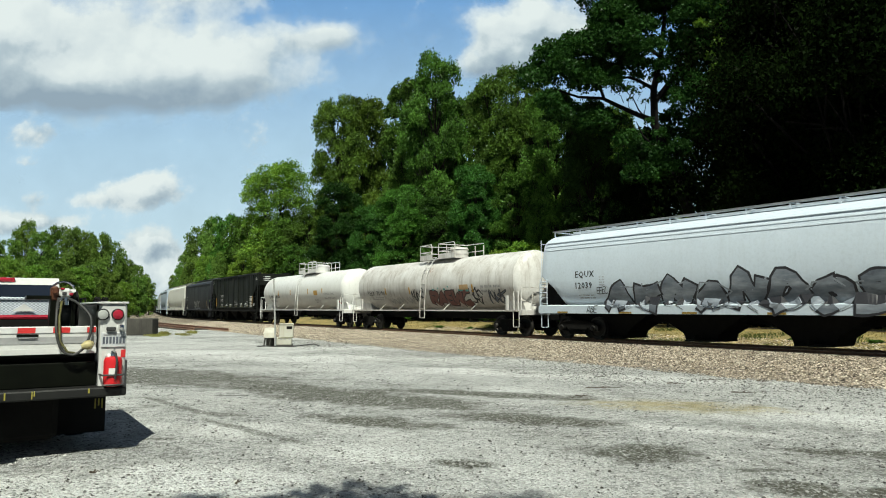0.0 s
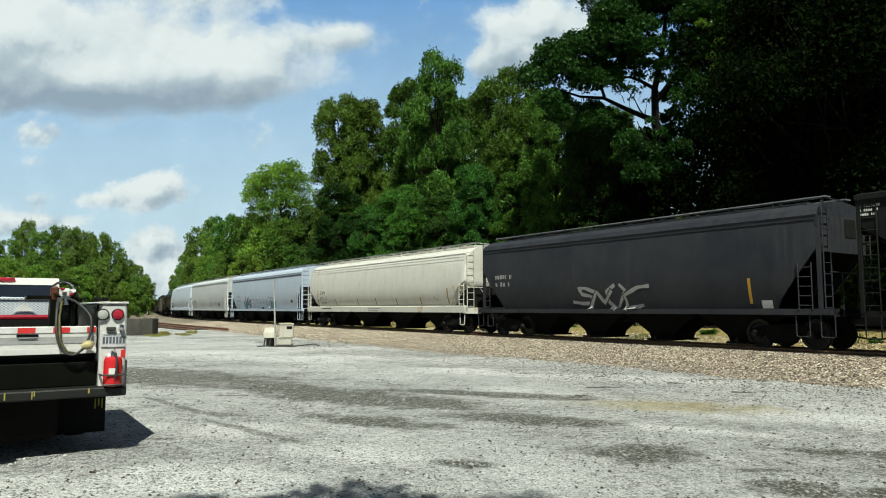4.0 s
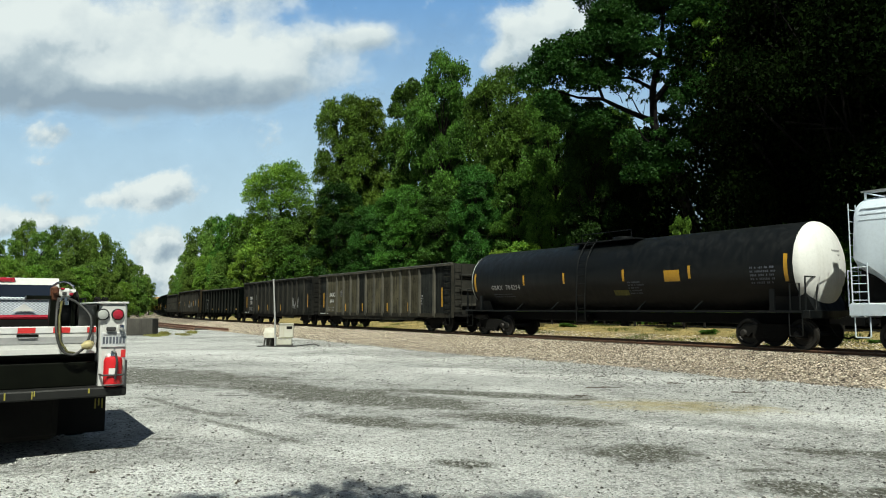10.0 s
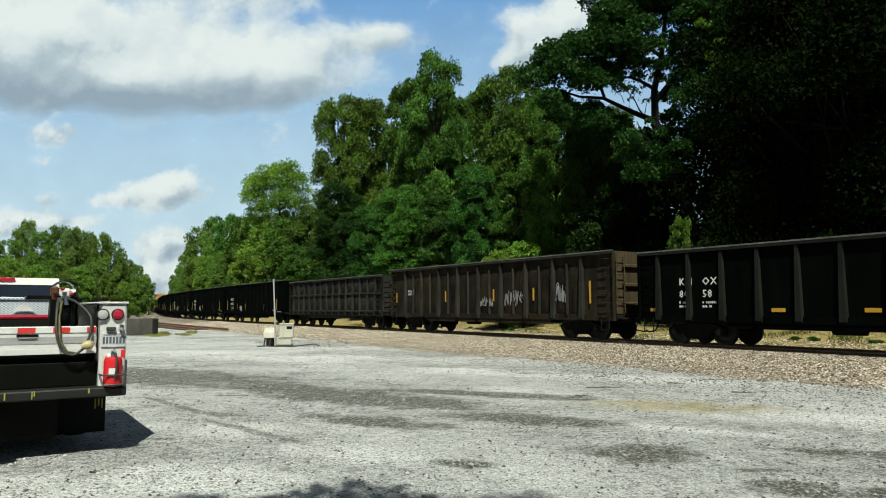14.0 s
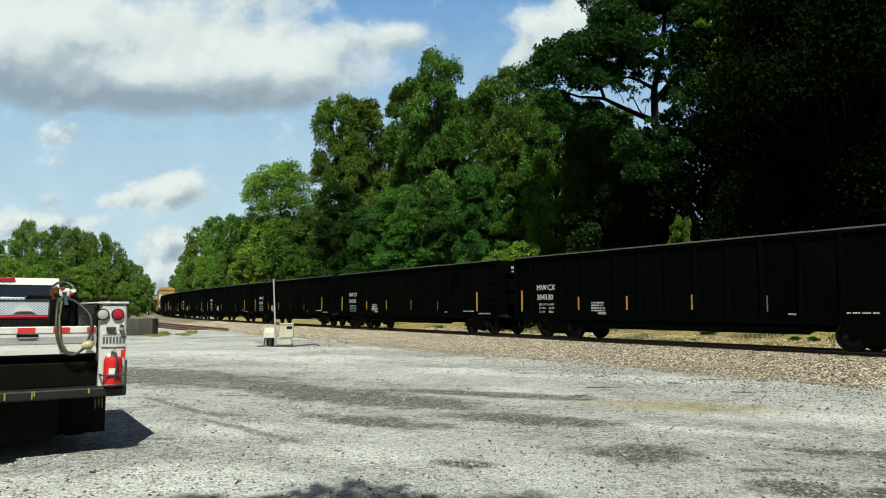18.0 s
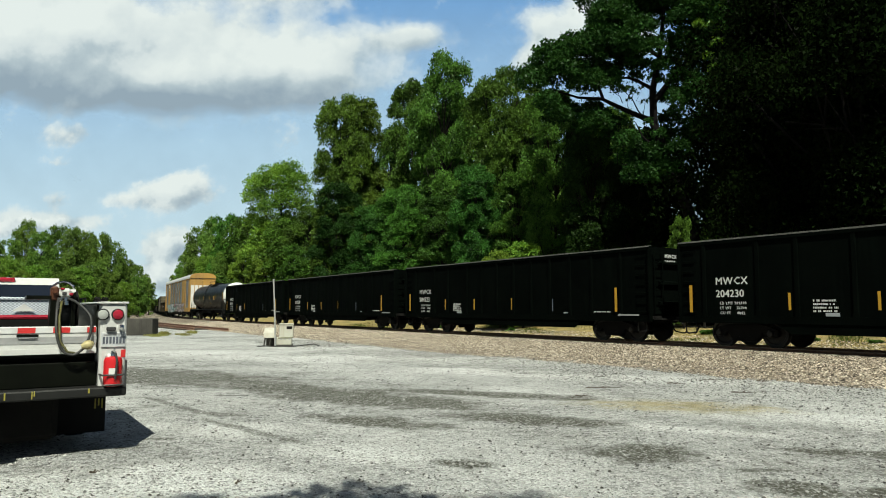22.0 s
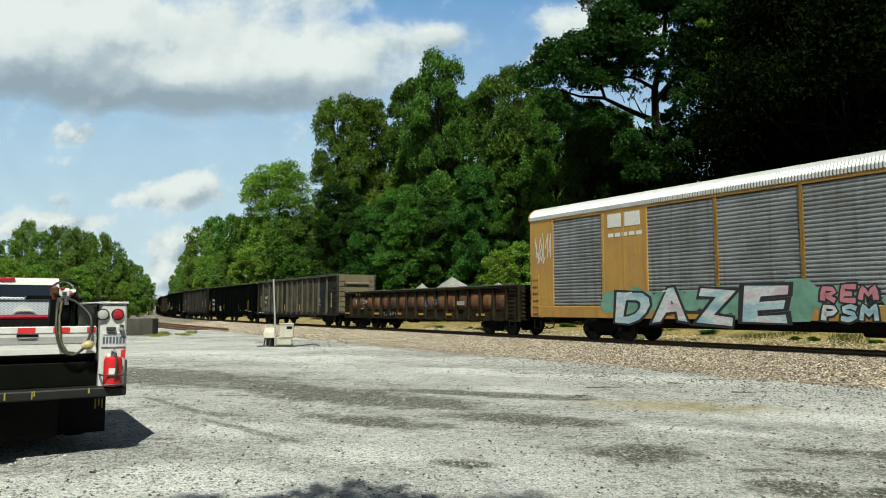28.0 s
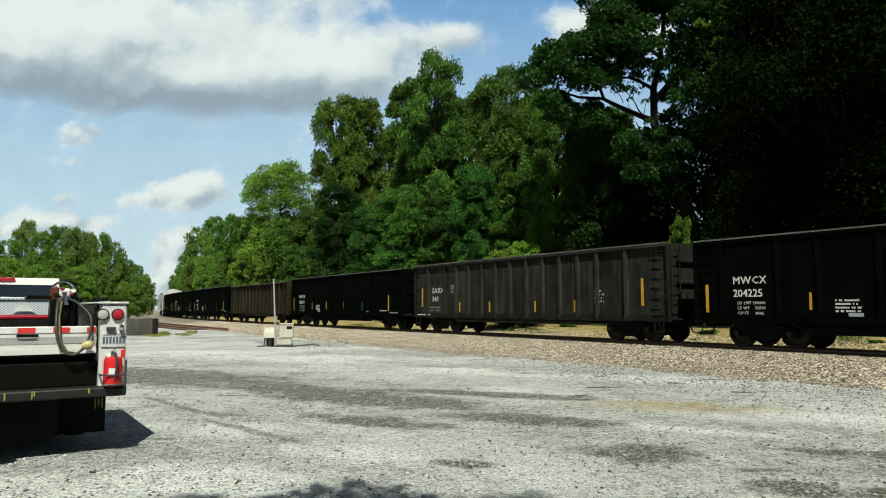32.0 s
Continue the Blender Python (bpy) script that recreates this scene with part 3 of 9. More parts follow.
def bogie(car, x):
    b = part("truck", BOGIE["bolster"][0], None, car, "grimy two-axle truck")
    b.location = (x, 0, 0)
    for y in (-1.0, 1.0):
        part("side_frame", BOGIE["side"][0], None, b).location = (0, y, 0)
        part("spring", BOGIE["spring"][0], None, b).location = (0, y, 0)
        for ax_x in (-0.889, 0.889):
            part("bearing_cap", BOGIE["cap"][0], None, b).matrix_basis = pose(ax_x, y, 0, 0, 0, 180 if y > 0 else 0)
    for k, ax_x in enumerate((-0.889, 0.889)):
        w = part("wheelset", BOGIE["wheels"][0], None, b)
        w.location = (ax_x, 0, 0.457)
        WHEELSETS.append((w, k))


def coupler_geo(sg, x_in, x_out):
    g = Geo()
    g.box(min(sg * x_in, sg * (x_out - 0.25)), max(sg * x_in, sg * (x_out - 0.25)), -0.08, 0.08, 0.78, 0.94)
    g.prism_y([(sg * (x_out - 0.3), 0.72), (sg * (x_out - 0.3), 1.02), (sg * x_out, 1.0), (sg * x_out, 0.74)], -0.14, 0.12)
    return g


def hose_geo(sg, x_in, x_out):
    return Geo().tube([(sg * x_in, -0.35, 0.8), (sg * (x_in + 0.15), -0.35, 0.7), (sg * (x_in + 0.3), -0.33, 0.42), (sg * (x_out - 0.05), -0.3, 0.36), (sg * (x_out + 0.1), -0.28, 0.42)], 0.028, 6)


def running_gear(car, length, truck_at, sill=(0.72, 1.05)):
    """Bogies, centre sill, couplers and air hoses, common to all cars."""
    h = length / 2
    for x in (-truck_at, truck_at):
        bogie(car, x)
    part("centre_sill", Geo().cbox(-h + 0.75, h - 0.75, -0.22, 0.22, sill[0], sill[1], 0.02), M_UNDER, car)
    for sg in (-1, 1):
        part("coupler", coupler_geo(sg, h - 0.8, h), M_WHEEL, car, "rusty knuckle coupler")
        part("air_hose", hose_geo(sg, h - 0.75, h - 0.05), M_UNDER, car)


def ladder(car, x, y, z0, z1, width, n, mat, along_x=True, r=0.016, off=0.0):
    g = Geo()
    for k in (-0.5, 0.5):
        p = (x + k * width, y) if along_x else (x, y + k * width)
        g.tube([(*p, z0), (*p, z1)], r, 5)
    for i in range(n):
        z = z0 + (z1 - z0) * (i + 0.5) / n
        a = (x - width / 2, y, z) if along_x else (x, y - width / 2, z)
        b = (x + width / 2, y, z) if along_x else (x, y + width / 2, z)
        g.tube([a, b], r * 0.8, 5)
    return part("ladder", g, mat, car)


def step_stirrup(car, x, y, z_top, z_low, mat, w=0.4):
    return part("stirrup_step", Geo().tube([(x - w / 2, y, z_top), (x - w / 2, y, z_low + 0.03), (x - w / 2 + 0.03, y, z_low), (x + w / 2 - 0.03, y, z_low), (x + w / 2, y, z_low + 0.03), (x + w / 2, y, z_top)], 0.02, 6), mat, car)


def grab_bars(car, pts, mat, r=0.016):
    g = Geo()
    for line in pts:
        g.tube(line, r, 5)
    return part("grab_iron", g, mat, car)


def marks(car, rows, y, mat, name="marking"):
    """Plain bars of lettering too small to read: (x, z, width, height) each."""
    for x, z, w, h in rows:
        part(name, Geo().box(x, x + w, y - 0.004, y + 0.004, z, z + h), mat, car)


def small_print(car, x, z, w, lines, lh, y, mat, seed=0):
    """A block of fine print as broken bars, one part."""
    rng = random.Random(seed + int(x * 10))
    g = Geo()
    for i in range(lines):
        a = x
        zz = z - i * lh * 1.7
        end = x + w * rng.uniform(0.7, 1.0)
        while a < end:
            b = min(end, a + lh * rng.uniform(0.35, 0.75))
            g.box(a, b, y - 0.003, y + 0.003, zz, zz + lh * rng.uniform(0.8, 1.0))
            a = b + lh * (0.28 if rng.random() < 0.78 else 1.1)
    return tagged(part("fine_print", g, mat, car), kind="stuff")


def reflectors(car, xs, y, z0, h, mat=None, w=0.1):
    for x in xs:
        rings = [[(x - w / 2, y - 0.005, z0 + h * k / 4), (x + w / 2, y - 0.005, z0 + h * k / 4), (x + w / 2, y + 0.005, z0 + h * k / 4), (x - w / 2, y + 0.005, z0 + h * k / 4)] for k in range(5)]
        part("reflector", Geo().loft(rings), mat or M_YELLOW, car)


def brake_gear(car, xs, z=0.6):
    """Reservoir, cylinder and rods hanging below the frame."""
    part("air_reservoir", Geo().lathe_x([(xs, 0.05), (xs + 0.05, 0.2), (xs + 0.95, 0.2), (xs + 1.0, 0.05)], -0.6, z, 14), M_UNDER, car, smooth=0.6)
    part("brake_rod", Geo().tube([(xs - 3.5, -0.5, z), (xs + 4.2, -0.5, z + 0.03)], 0.02, 5), M_UNDER, car)
    part("brake_cylinder", Geo().lathe_x([(xs + 1.6, 0.06), (xs + 1.65, 0.14), (xs + 2.1, 0.14), (xs + 2.15, 0.05)], -0.5, z + 0.05, 12), M_UNDER, car, smooth=0.6)


def brake_wheel(car, x, y, z, mat):
    g = Geo()
    g.tube([(x, y + 0.26 * math.cos(k * math.pi / 8), z + 0.26 * math.sin(k * math.pi / 8)) for k in range(17)], 0.016, 5)
    for k in range(5):
        a = k * 1.2566
        g.tube([(x, y, z), (x, y + 0.26 * math.cos(a), z + 0.26 * math.sin(a))], 0.012, 5)
    part("brake_wheel", g, mat, car)


# ================= train: gondolas =================
def gondola(L, name="gondola", label="", paint=None, end_paint=None, top=3.55, floor_z=0.98, ribs=11, rib_w=0.16, rib_d=0.14, mid_band=False, mat_rib=None, low_sag=True, rib_at=None, taper=1.0, sag=0.38):
    """A high-sided open car with ribs, ladders, slatted ends and no load showing."""
    car = group_of(name, label, "freight car", "freight cars of the train")
    paint = paint or M_BLACK
    end_paint = end_paint or paint
    h, w = L / 2 - 0.62, 1.5
    yw = w - rib_d
    x0, x1 = -h, h
    # side walls
    for sg in (-1, 1):
        prof = [(sg * yw, floor_z), (sg * yw, top - 0.12), (sg * (yw - 0.03), top - 0.12), (sg * (yw - 0.03), floor_z)]
        part("side_wall", Geo().prism(prof, x0, x1), paint, car)
        part("top_rail", Geo().prism([(sg * (w - 0.16), top - 0.13), (sg * w, top - 0.13), (sg * w, top), (sg * (w - 0.16), top)], x0, x1), mat_rib or paint, car)
        # Thin pale strip paints the light caught by the top edge.
        part("rim_strip", Geo().prism([(sg * (w - 0.15), top + 0.001), (sg * (w + 0.001), top + 0.001), (sg * (w + 0.001), top - 0.035), (sg * (w + 0.007), top - 0.035), (sg * (w + 0.007), top + 0.014), (sg * (w - 0.15), top + 0.014)], x0 + 0.01, x1 - 0.01), M_RIM, car, "pale strip painted as the lit rim")
        part("bottom_sill", Geo().prism([(sg * (yw - 0.05), floor_z - 0.2), (sg * (yw + 0.06), floor_z - 0.2), (sg * (yw + 0.06), floor_z + 0.02), (sg * (yw - 0.05), floor_z + 0.02)], x0 + 0.02, x1 - 0.02), paint, car)
        if low_sag:
            part("belly_plate", Geo().prism_y([(x0 + 3.4, floor_z - 0.18), (x0 + 3.9, floor_z - sag), (x1 - 3.9, floor_z - sag), (x1 - 3.4, floor_z - 0.18)], sg * (yw - 0.02), sg * (yw + 0.03)), paint, car)
    part("floor", Geo().box(x0, x1, -yw, yw, floor_z - 0.1, floor_z), M_UNDER, car)
    # ribs
    rib = Geo()
    out = rib_d
    rib.add([(-rib_w / 2, 0, floor_z - 0.2), (rib_w / 2, 0, floor_z - 0.2), (rib_w / 2 * 0.8, -out, floor_z - 0.12), (-rib_w / 2 * 0.8, -out, floor_z - 0.12),
             (-rib_w / 2, 0, top - 0.12), (rib_w / 2, 0, top - 0.12), (rib_w / 2 * 0.8, -out * 0.75, top - 0.12), (-rib_w / 2 * 0.8, -out * 0.75, top - 0.12)],
            [(0, 1, 2, 3), (4, 7, 6, 5), (0, 4, 5, 1), (1, 5, 6, 2), (2, 6, 7, 3), (3, 7, 4, 0)])
    if taper != 1.0:
        rib.v = [(x * (taper if z > 2 else 1.25), y, z) for x, y, z in rib.v]
    rib_me = rib.mesh("rib")
    rib_me.materials.append(mat_rib or paint)
    for i in range(len(rib_at) if rib_at else ribs):
        x = rib_at[i] - L / 2 if rib_at else x0 + 0.85 + (x1 - x0 - 1.7) * i / (ribs - 1)
        for sg in (-1, 1):
            o = part("rib", rib_me, None, car)
            o.matrix_basis = pose(x, sg * yw, 0, 0, 0, 0 if sg < 0 else 180)
        if low_sag:
            part("rib_foot", Geo().prism_y([(x - 0.13, floor_z - 0.2), (x - 0.07, floor_z + 0.14), (x + 0.07, floor_z + 0.14), (x + 0.13, floor_z - 0.2)], -yw - rib_d * 0.9, -yw - rib_d * 0.9 + 0.02), paint, car)
    if mid_band:
        for zz in (floor_z + 0.02, floor_z + 1.15):
            part("side_stiffener", Geo().prism([(-yw, zz), (-yw - 0.1, zz + 0.02), (-yw - 0.1, zz + 0.13), (-yw, zz + 0.15)], x0 + 0.2, x1 - 0.2), mat_rib or paint, car)
    # ends with deep horizontal ribs
    for sg in (-1, 1):
        xe = sg * (h - 0.02)
        part("end_wall", Geo().box(min(xe, xe - sg * 0.05), max(xe, xe - sg * 0.05), -yw + 0.02, yw - 0.02, floor_z - 0.1, top - 0.02), end_paint, car)
        for k in range(3):
            zz = floor_z + 0.35 + k * (top - floor_z) / 3.4
            part("end_rib", Geo().prism_y([(xe, zz), (xe + sg * 0.13, zz + 0.05), (xe + sg * 0.13, zz + 0.13), (xe, zz + 0.18)], -yw + 0.42, yw - 0.42), end_paint, car)
        for y in (-1.12, 1.12):
            ladder(car, xe + sg * 0.14, y, floor_z + 0.1, top - 0.1, 0.44, 7, end_paint, False, 0.022)
        part("end_platform", Geo().box(min(xe, xe + sg * 0.35), max(xe, xe + sg * 0.35), -1.3, 1.3, floor_z - 0.14, floor_z - 0.08), M_UNDER, car)
        part("end_post", Geo().box(xe - 0.03, xe + 0.03, -yw - 0.1, -yw + 0.06, floor_z - 0.2, top - 0.1), paint, car)
        xl = sg * (h - 0.42)
        rung = Geo().tube([(-0.22, 0.06, 0), (-0.22, 0, 0), (0.22, 0, 0), (0.22, 0.06, 0)], 0.018, 5).mesh("rung")
        rung.materials.append(paint)
        for k in range(7):
            part("rung", rung, None, car).location = (xl, -w + 0.02, floor_z + 0.15 + k * (top - floor_z - 0.3) / 6.5)
        step_stirrup(car, xl, -w + 0.06, floor_z - 0.1, 0.42, M_UNDER)
    brake_wheel(car, h + 0.25, 0.25, 1.9, M_UNDER)
    part("brake_housing", Geo().cbox(h + 0.02, h + 0.22, 0.1, 0.42, 1.7, 2.1, 0.03), M_UNDER, car)
    running_gear(car, L, L / 2 - 2.75)
    brake_gear(car, -2.0, 0.66)
    return car


SAXX_RIBS = [1.95, 3.49, 4.55, 5.63, 6.71, 7.77, 8.87, 9.98, 11.05, 12.1, 13.15, 14.2, 15.67]
DEEP_RIBS = [1.6, 3.5, 4.75, 6.4, 7.6, 8.8, 10.0, 11.2, 12.4, 13.6, 14.8, 16.3]


def saxx(L, number, label, paint=None, end_paint=None, dusty=False):
    car = gondola(L, "gondola", label, paint or M_GREY_GON, end_paint or M_DARK, top=3.6, rib_w=0.17, rib_d=0.13, rib_at=SAXX_RIBS, mat_rib=M_RIB_DUST if (paint or M_GREY_GON) is M_GREY_GON else M_RIB_CHAR)
    h = L / 2
    # side sheets between the ribs, each weathered in its own way and a little dished
    edges = [0.66] + SAXX_RIBS + [L - 0.66]
    for i, (a, b) in enumerate(zip(edges, edges[1:])):
        xa, xb = a - h + 0.1, b - h - 0.1
        dish = 0.0 if i in (1, 2) else 0.012 + 0.012 * ((i * 7) % 3)
        rings = []
        for k in range(9):
            f = k / 8
            z = 1.0 + 2.47 * f
            rings.append([(xa + (xb - xa) * u, -1.37 - 0.008 - dish * math.sin(math.pi * f) * math.sin(math.pi * u), z) for u in (0, 0.2, 0.4, 0.6, 0.8, 1.0)] + [(xb, -1.365, z), (xa, -1.365, z)])
        part("side_sheet", Geo().loft(rings), (M_SHEET_DUSTY if i in (1, 2) or 8 < i < 12 or (dusty and i % 5 and i < 12) else M_SHEET) if (paint or M_GREY_GON) is M_GREY_GON else M_SHEET_CHAR, car, smooth=0.8)
    y = -1.5 + 0.13 - 0.014
    words("SAXX", 0.4, M_WHITE, car, 2.3 - h, y - 0.004, 2.06)
    words(number, 0.4, M_WHITE, car, 2.3 - h, y - 0.004, 1.62)
    words("LD LMT   209100", 0.13, M_GREYMARK, car, 2.0 - h, y - 0.004, 1.27)
    words("LT WT     76900", 0.13, M_GREYMARK, car, 2.0 - h, y - 0.004, 1.1)
    part("data_panel", Geo().box(4.05 - h, 4.42 - h, y - 0.003, y, 2.05, 2.45), M_GREYMARK, car)
    part("data_panel_face", Geo().box(4.08 - h, 4.39 - h, y - 0.006, y - 0.003, 2.08, 2.42), M_BLACKMARK, car)
    words("T", 0.24, M_GREYMARK, car, 4.16 - h, y - 0.007, 2.17)
    small_print(car, 13.8 - h, 1.9, 0.8, 4, 0.08, y, M_GREYMARK, 2)
    part("sill_print", Geo().box(0.9 - h, 2.2 - h, -1.45, -1.44, 0.9, 0.95), M_WHITE, car)
    reflectors(car, [1.35 - h, 16.41 - h], y - 0.012, 1.35, 1.0, None, 0.12)
    reflectors(car, [4.87 - h, 7.31 - h, 10.54 - h, 12.95 - h], y - 0.03, 1.1, 0.48)
    return car


def deep_black(L, number, label):
    car = gondola(L, "gondola", label, M_BLACK, M_BLACK, top=3.52, rib_w=0.14, rib_d=0.06, rib_at=DEEP_RIBS, sag=0.5)
    h = L / 2
    y = -1.5 + 0.06 - 0.006
    words("MWCX", 0.34, M_WHITE, car, 2.0 - h, y - 0.004, 2.03)
    words(number, 0.34, M_WHITE, car, 2.0 - h, y - 0.004, 1.62)
    for k, line in enumerate(("LD LMT 209300", "LT WT    76700", "CU FT     4842")):
        words(line, 0.13, M_WHITE, car, 2.15 - h, y - 0.004, 1.38 - 0.16 * k)
    reflectors(car, [1.1 - h, 16.1 - h], -1.51, 1.12, 0.92, None, 0.11)
    reflectors(car, [4.5 - h, 7.0 - h, 9.85 - h], y, 1.2, 0.52, None, 0.075)
    reflectors(car, [12.55 - h], y, 1.15, 0.5, M_G_SLATE, 0.04)
    small_print(car, 5.2 - h, 1.45, 0.75, 4, 0.06, y, M_WHITE, 4)
    part("white_plate", Geo().box(5.55 - h, 5.95 - h, y - 0.004, y, 1.02, 1.12), M_FAINT, car)
    part("data_strip", Geo().box(13.2 - h, 13.45 - h, y - 0.004, y, 1.05, 1.1), M_FAINT, car)
    small_print(car, 14.9 - h, 1.1, 0.9, 1, 0.05, y, M_WHITE, 5)
    part("sill_print", Geo().box(16.2 - h, 17.2 - h, -1.512, -1.505, 0.98, 1.04), M_GREYMARK, car)
    words("MWCX", 0.2, M_WHITE, car, L / 2 - 0.52, -0.75, 3.1, "end_lettering", (90, 0, 90))
    words(number, 0.2, M_WHITE, car, L / 2 - 0.52, -0.75, 2.88, "end_lettering", (90, 0, 90))
    return car


# ================= train: covered hoppers =================
def hopper_pockets(car, xs, z_top, paint, w=0.85, low=0.5):
    pitch = xs[1] - xs[0]
    for x in xs:
        rings = []
        for f, k in ((0.0, 0.0), (0.2, 0.02), (0.32, 0.25), (0.55, 0.62), (0.8, 0.95), (1.0, 1.0)):
            a = pitch / 2 * (1 - (1 - low) * k)
            b = w + (0.55 - w) * f
            z = z_top + (0.13 - z_top) * f
            rings.append([(x - a, -b, z), (x + a, -b, z), (x + a, b, z), (x - a, b, z)])
        part("hopper_bay", Geo().loft(rings), paint, car)
        part("outlet_gate", Geo().cbox(x - 0.5, x + 0.5, -0.85, 0.85, 0.09, 0.16, 0.02), M_UNDER, car)
        part("outlet_tube", Geo().cyl((x, -1.0, 0.22), (x, 1.0, 0.22), 0.07, 10), M_UNDER, car, smooth=0.6)


def roof_walk(car, h, z, mat, half=0.62):
    """A grating walkway on the roof, its brackets and coaming rail."""
    g = Geo()
    for y in (-half, half):
        g.box(-h + 0.1, h - 0.1, y - 0.17, y + 0.17, z + 0.16, z + 0.2)
    part("roof_walkway", g, M_STEEL, car, "galvanised roof walkway")
    nb = int(2 * h / 1.5)
    br = Geo().box(-0.025, 0.025, -half - 0.14, -half - 0.1, z - 0.06, z + 0.17).box(-0.025, 0.025, half + 0.1, half + 0.14, z - 0.06, z + 0.17).box(-0.02, 0.02, -half - 0.14, half + 0.14, z + 0.13, z + 0.16).mesh("walkway_bracket")
    br.materials.append(mat)
    for i in range(nb + 1):
        part("walkway_bracket", br, None, car).location = (-h + 0.2 + (2 * h - 0.4) * i / nb, 0, 0)
    hc = Geo()
    hc.box(-h + 0.9, h - 0.9, -0.33, 0.33, z + 0.02, z + 0.13)
    part("loading_hatch", hc, mat, car)


def ROUND_SIDE(z):
    """Half width of the teardrop body at height z."""
    a = (z - 1.5) / 2.48
    return 1.54 - (0.42 if a > 0.32 else 1.7) * (a - 0.32) ** 2


def BULGE_SIDE(z):
    """Half width of the straight-built body's bulged side at height z."""
    f = (z - 1.22) / 2.83
    return 1.54 - 0.16 * (1 - math.sin(math.pi * (0.22 + 0.56 * f))) * (3.6 if f < 0.5 else 1.3)


def on_side(ob, half, off=0.005):
    """Lays flat marks onto a curved side."""
    base = min((ob.matrix_basis @ v.co).y for v in ob.data.vertices)
    for v in ob.data.vertices:
        pt = ob.matrix_basis @ v.co
        v.co = Vector((pt.x, -half(pt.z) - off - (0.0015 if pt.y - base < 0.001 else 0.0), pt.z))
    ob.matrix_basis = Matrix.Identity(4)
    return ob


def round_hopper(L, label, paint, sill_paint=None, n_bays=4):
    """Smooth teardrop body over a long side sill."""
    car = group_of("covered_hopper", label, "freight car", "freight cars of the train")
    sill_paint = sill_paint or paint
    h = L / 2 - 0.55
    zb, ze, zt = 1.25, 3.9, 4.47
    def wall(z):
        return ROUND_SIDE(z)

    def section(x, z_low, sc):
        """Outline of the body at x, its underside raised to z_low where the ends slope."""
        side_z = [z_low + 0.26 + (ze - z_low - 0.26) * k / 8 for k in range(9)]
        right = [(1.18, z_low)] + [(wall(z), z) for z in side_z]
        right += [(wall(ze) * (1 - (k / 7) ** 1.3), ze + 0.06 + (zt - ze - 0.06) * math.sin(k / 7 * math.pi / 2)) for k in range(1, 7)]
        full = right + [(0, zt)] + [(-y, z) for y, z in reversed(right)]
        return [(x, y * sc, z) for y, z in full]

    rings = []
    for e, z_low, sc in ((0.1, 2.4, 0.93), (0.14, 2.36, 0.97), (0.26, 2.3, 1.0), (0.55, 2.15, 1.0), (0.9, 1.85, 1.0), (1.25, 1.45, 1.0), (1.6, 1.29, 1.0), (2.0, 1.27, 1.0)):
        rings.append(section(-h + e, z_low, sc))
    for e, z_low, sc in reversed(((0.1, 2.4, 0.93), (0.14, 2.36, 0.97), (0.26, 2.3, 1.0), (0.55, 2.15, 1.0), (0.9, 1.85, 1.0), (1.25, 1.45, 1.0), (1.6, 1.29, 1.0), (2.0, 1.27, 1.0))):
        rings.append(section(h - e, z_low, sc))
    part("body", Geo().loft(rings), paint, car, smooth=0.55)
    for zz in (ze - 0.2, ze - 0.04, ze + 0.12):
        yy = ROUND_SIDE(zz) if zz <= ze else ROUND_SIDE(ze) - 0.035
        for sg in (-1, 1):
            part("roof_seam", Geo().prism([(sg * (yy - 0.05), zz), (sg * (yy + 0.016), zz - 0.008), (sg * (yy + 0.016), zz + 0.012), (sg * (yy - 0.05), zz + 0.03)], -h + 0.3, h - 0.3), paint, car)
    for sg in (-1, 1):
        part("side_sill", Geo().prism([(sg * 1.4, 1.05), (sg * 1.58, 1.05), (sg * 1.58, 1.36), (sg * 1.4, 1.4)], -h, h), sill_paint, car)
    # sloped end sheets, the roof end's shade put into their near-black colour
    for sg in (-1, 1):
        part("end_slope", Geo().prism_y([(sg * (h - 0.1), 1.1), (sg * (h - 2.2), 1.1), (sg * (h - 0.2), 2.35)], -1.2, 1.2), M_UNDER, car)
        part("end_sill", Geo().box(min(sg * (h - 0.25), sg * h), max(sg * (h - 0.25), sg * h), -1.5, 1.5, 1.0, 1.3), sill_paint, car)
        ladder(car, sg * (h - 0.02), -1.2, 1.2, 4.2, 0.42, 9, sill_paint, False, 0.016)
        ladder(car, sg * (h - 0.3), -1.56, 1.36, 2.5, 0.42, 5, sill_paint, True, 0.02)
        grab_bars(car, [[(sg * (h + 0.06), -1.45, 1.3), (sg * (h + 0.06), -1.45, 2.3), (sg * (h + 0.06), 1.45, 2.3), (sg * (h + 0.06), 1.45, 1.3)],
                        [(sg * (h + 0.06), -0.7, 2.3), (sg * (h + 0.06), -0.45, 2.05), (sg * (h + 0.06), -0.35, 1.3)]], sill_paint, 0.02)
        step_stirrup(car, sg * (h - 0.3), -1.5, 1.05, 0.45, sill_paint)
    roof_walk(car, h, zt - 0.06, paint)
    gap = (2 * h - 2.7) / n_bays
    hopper_pockets(car, [-h + 1.35 + gap * (i + 0.5) for i in range(n_bays)], 1.3, M_UNDER, 0.8, 0.32)
    running_gear(car, L, L / 2 - 2.3)
    return car


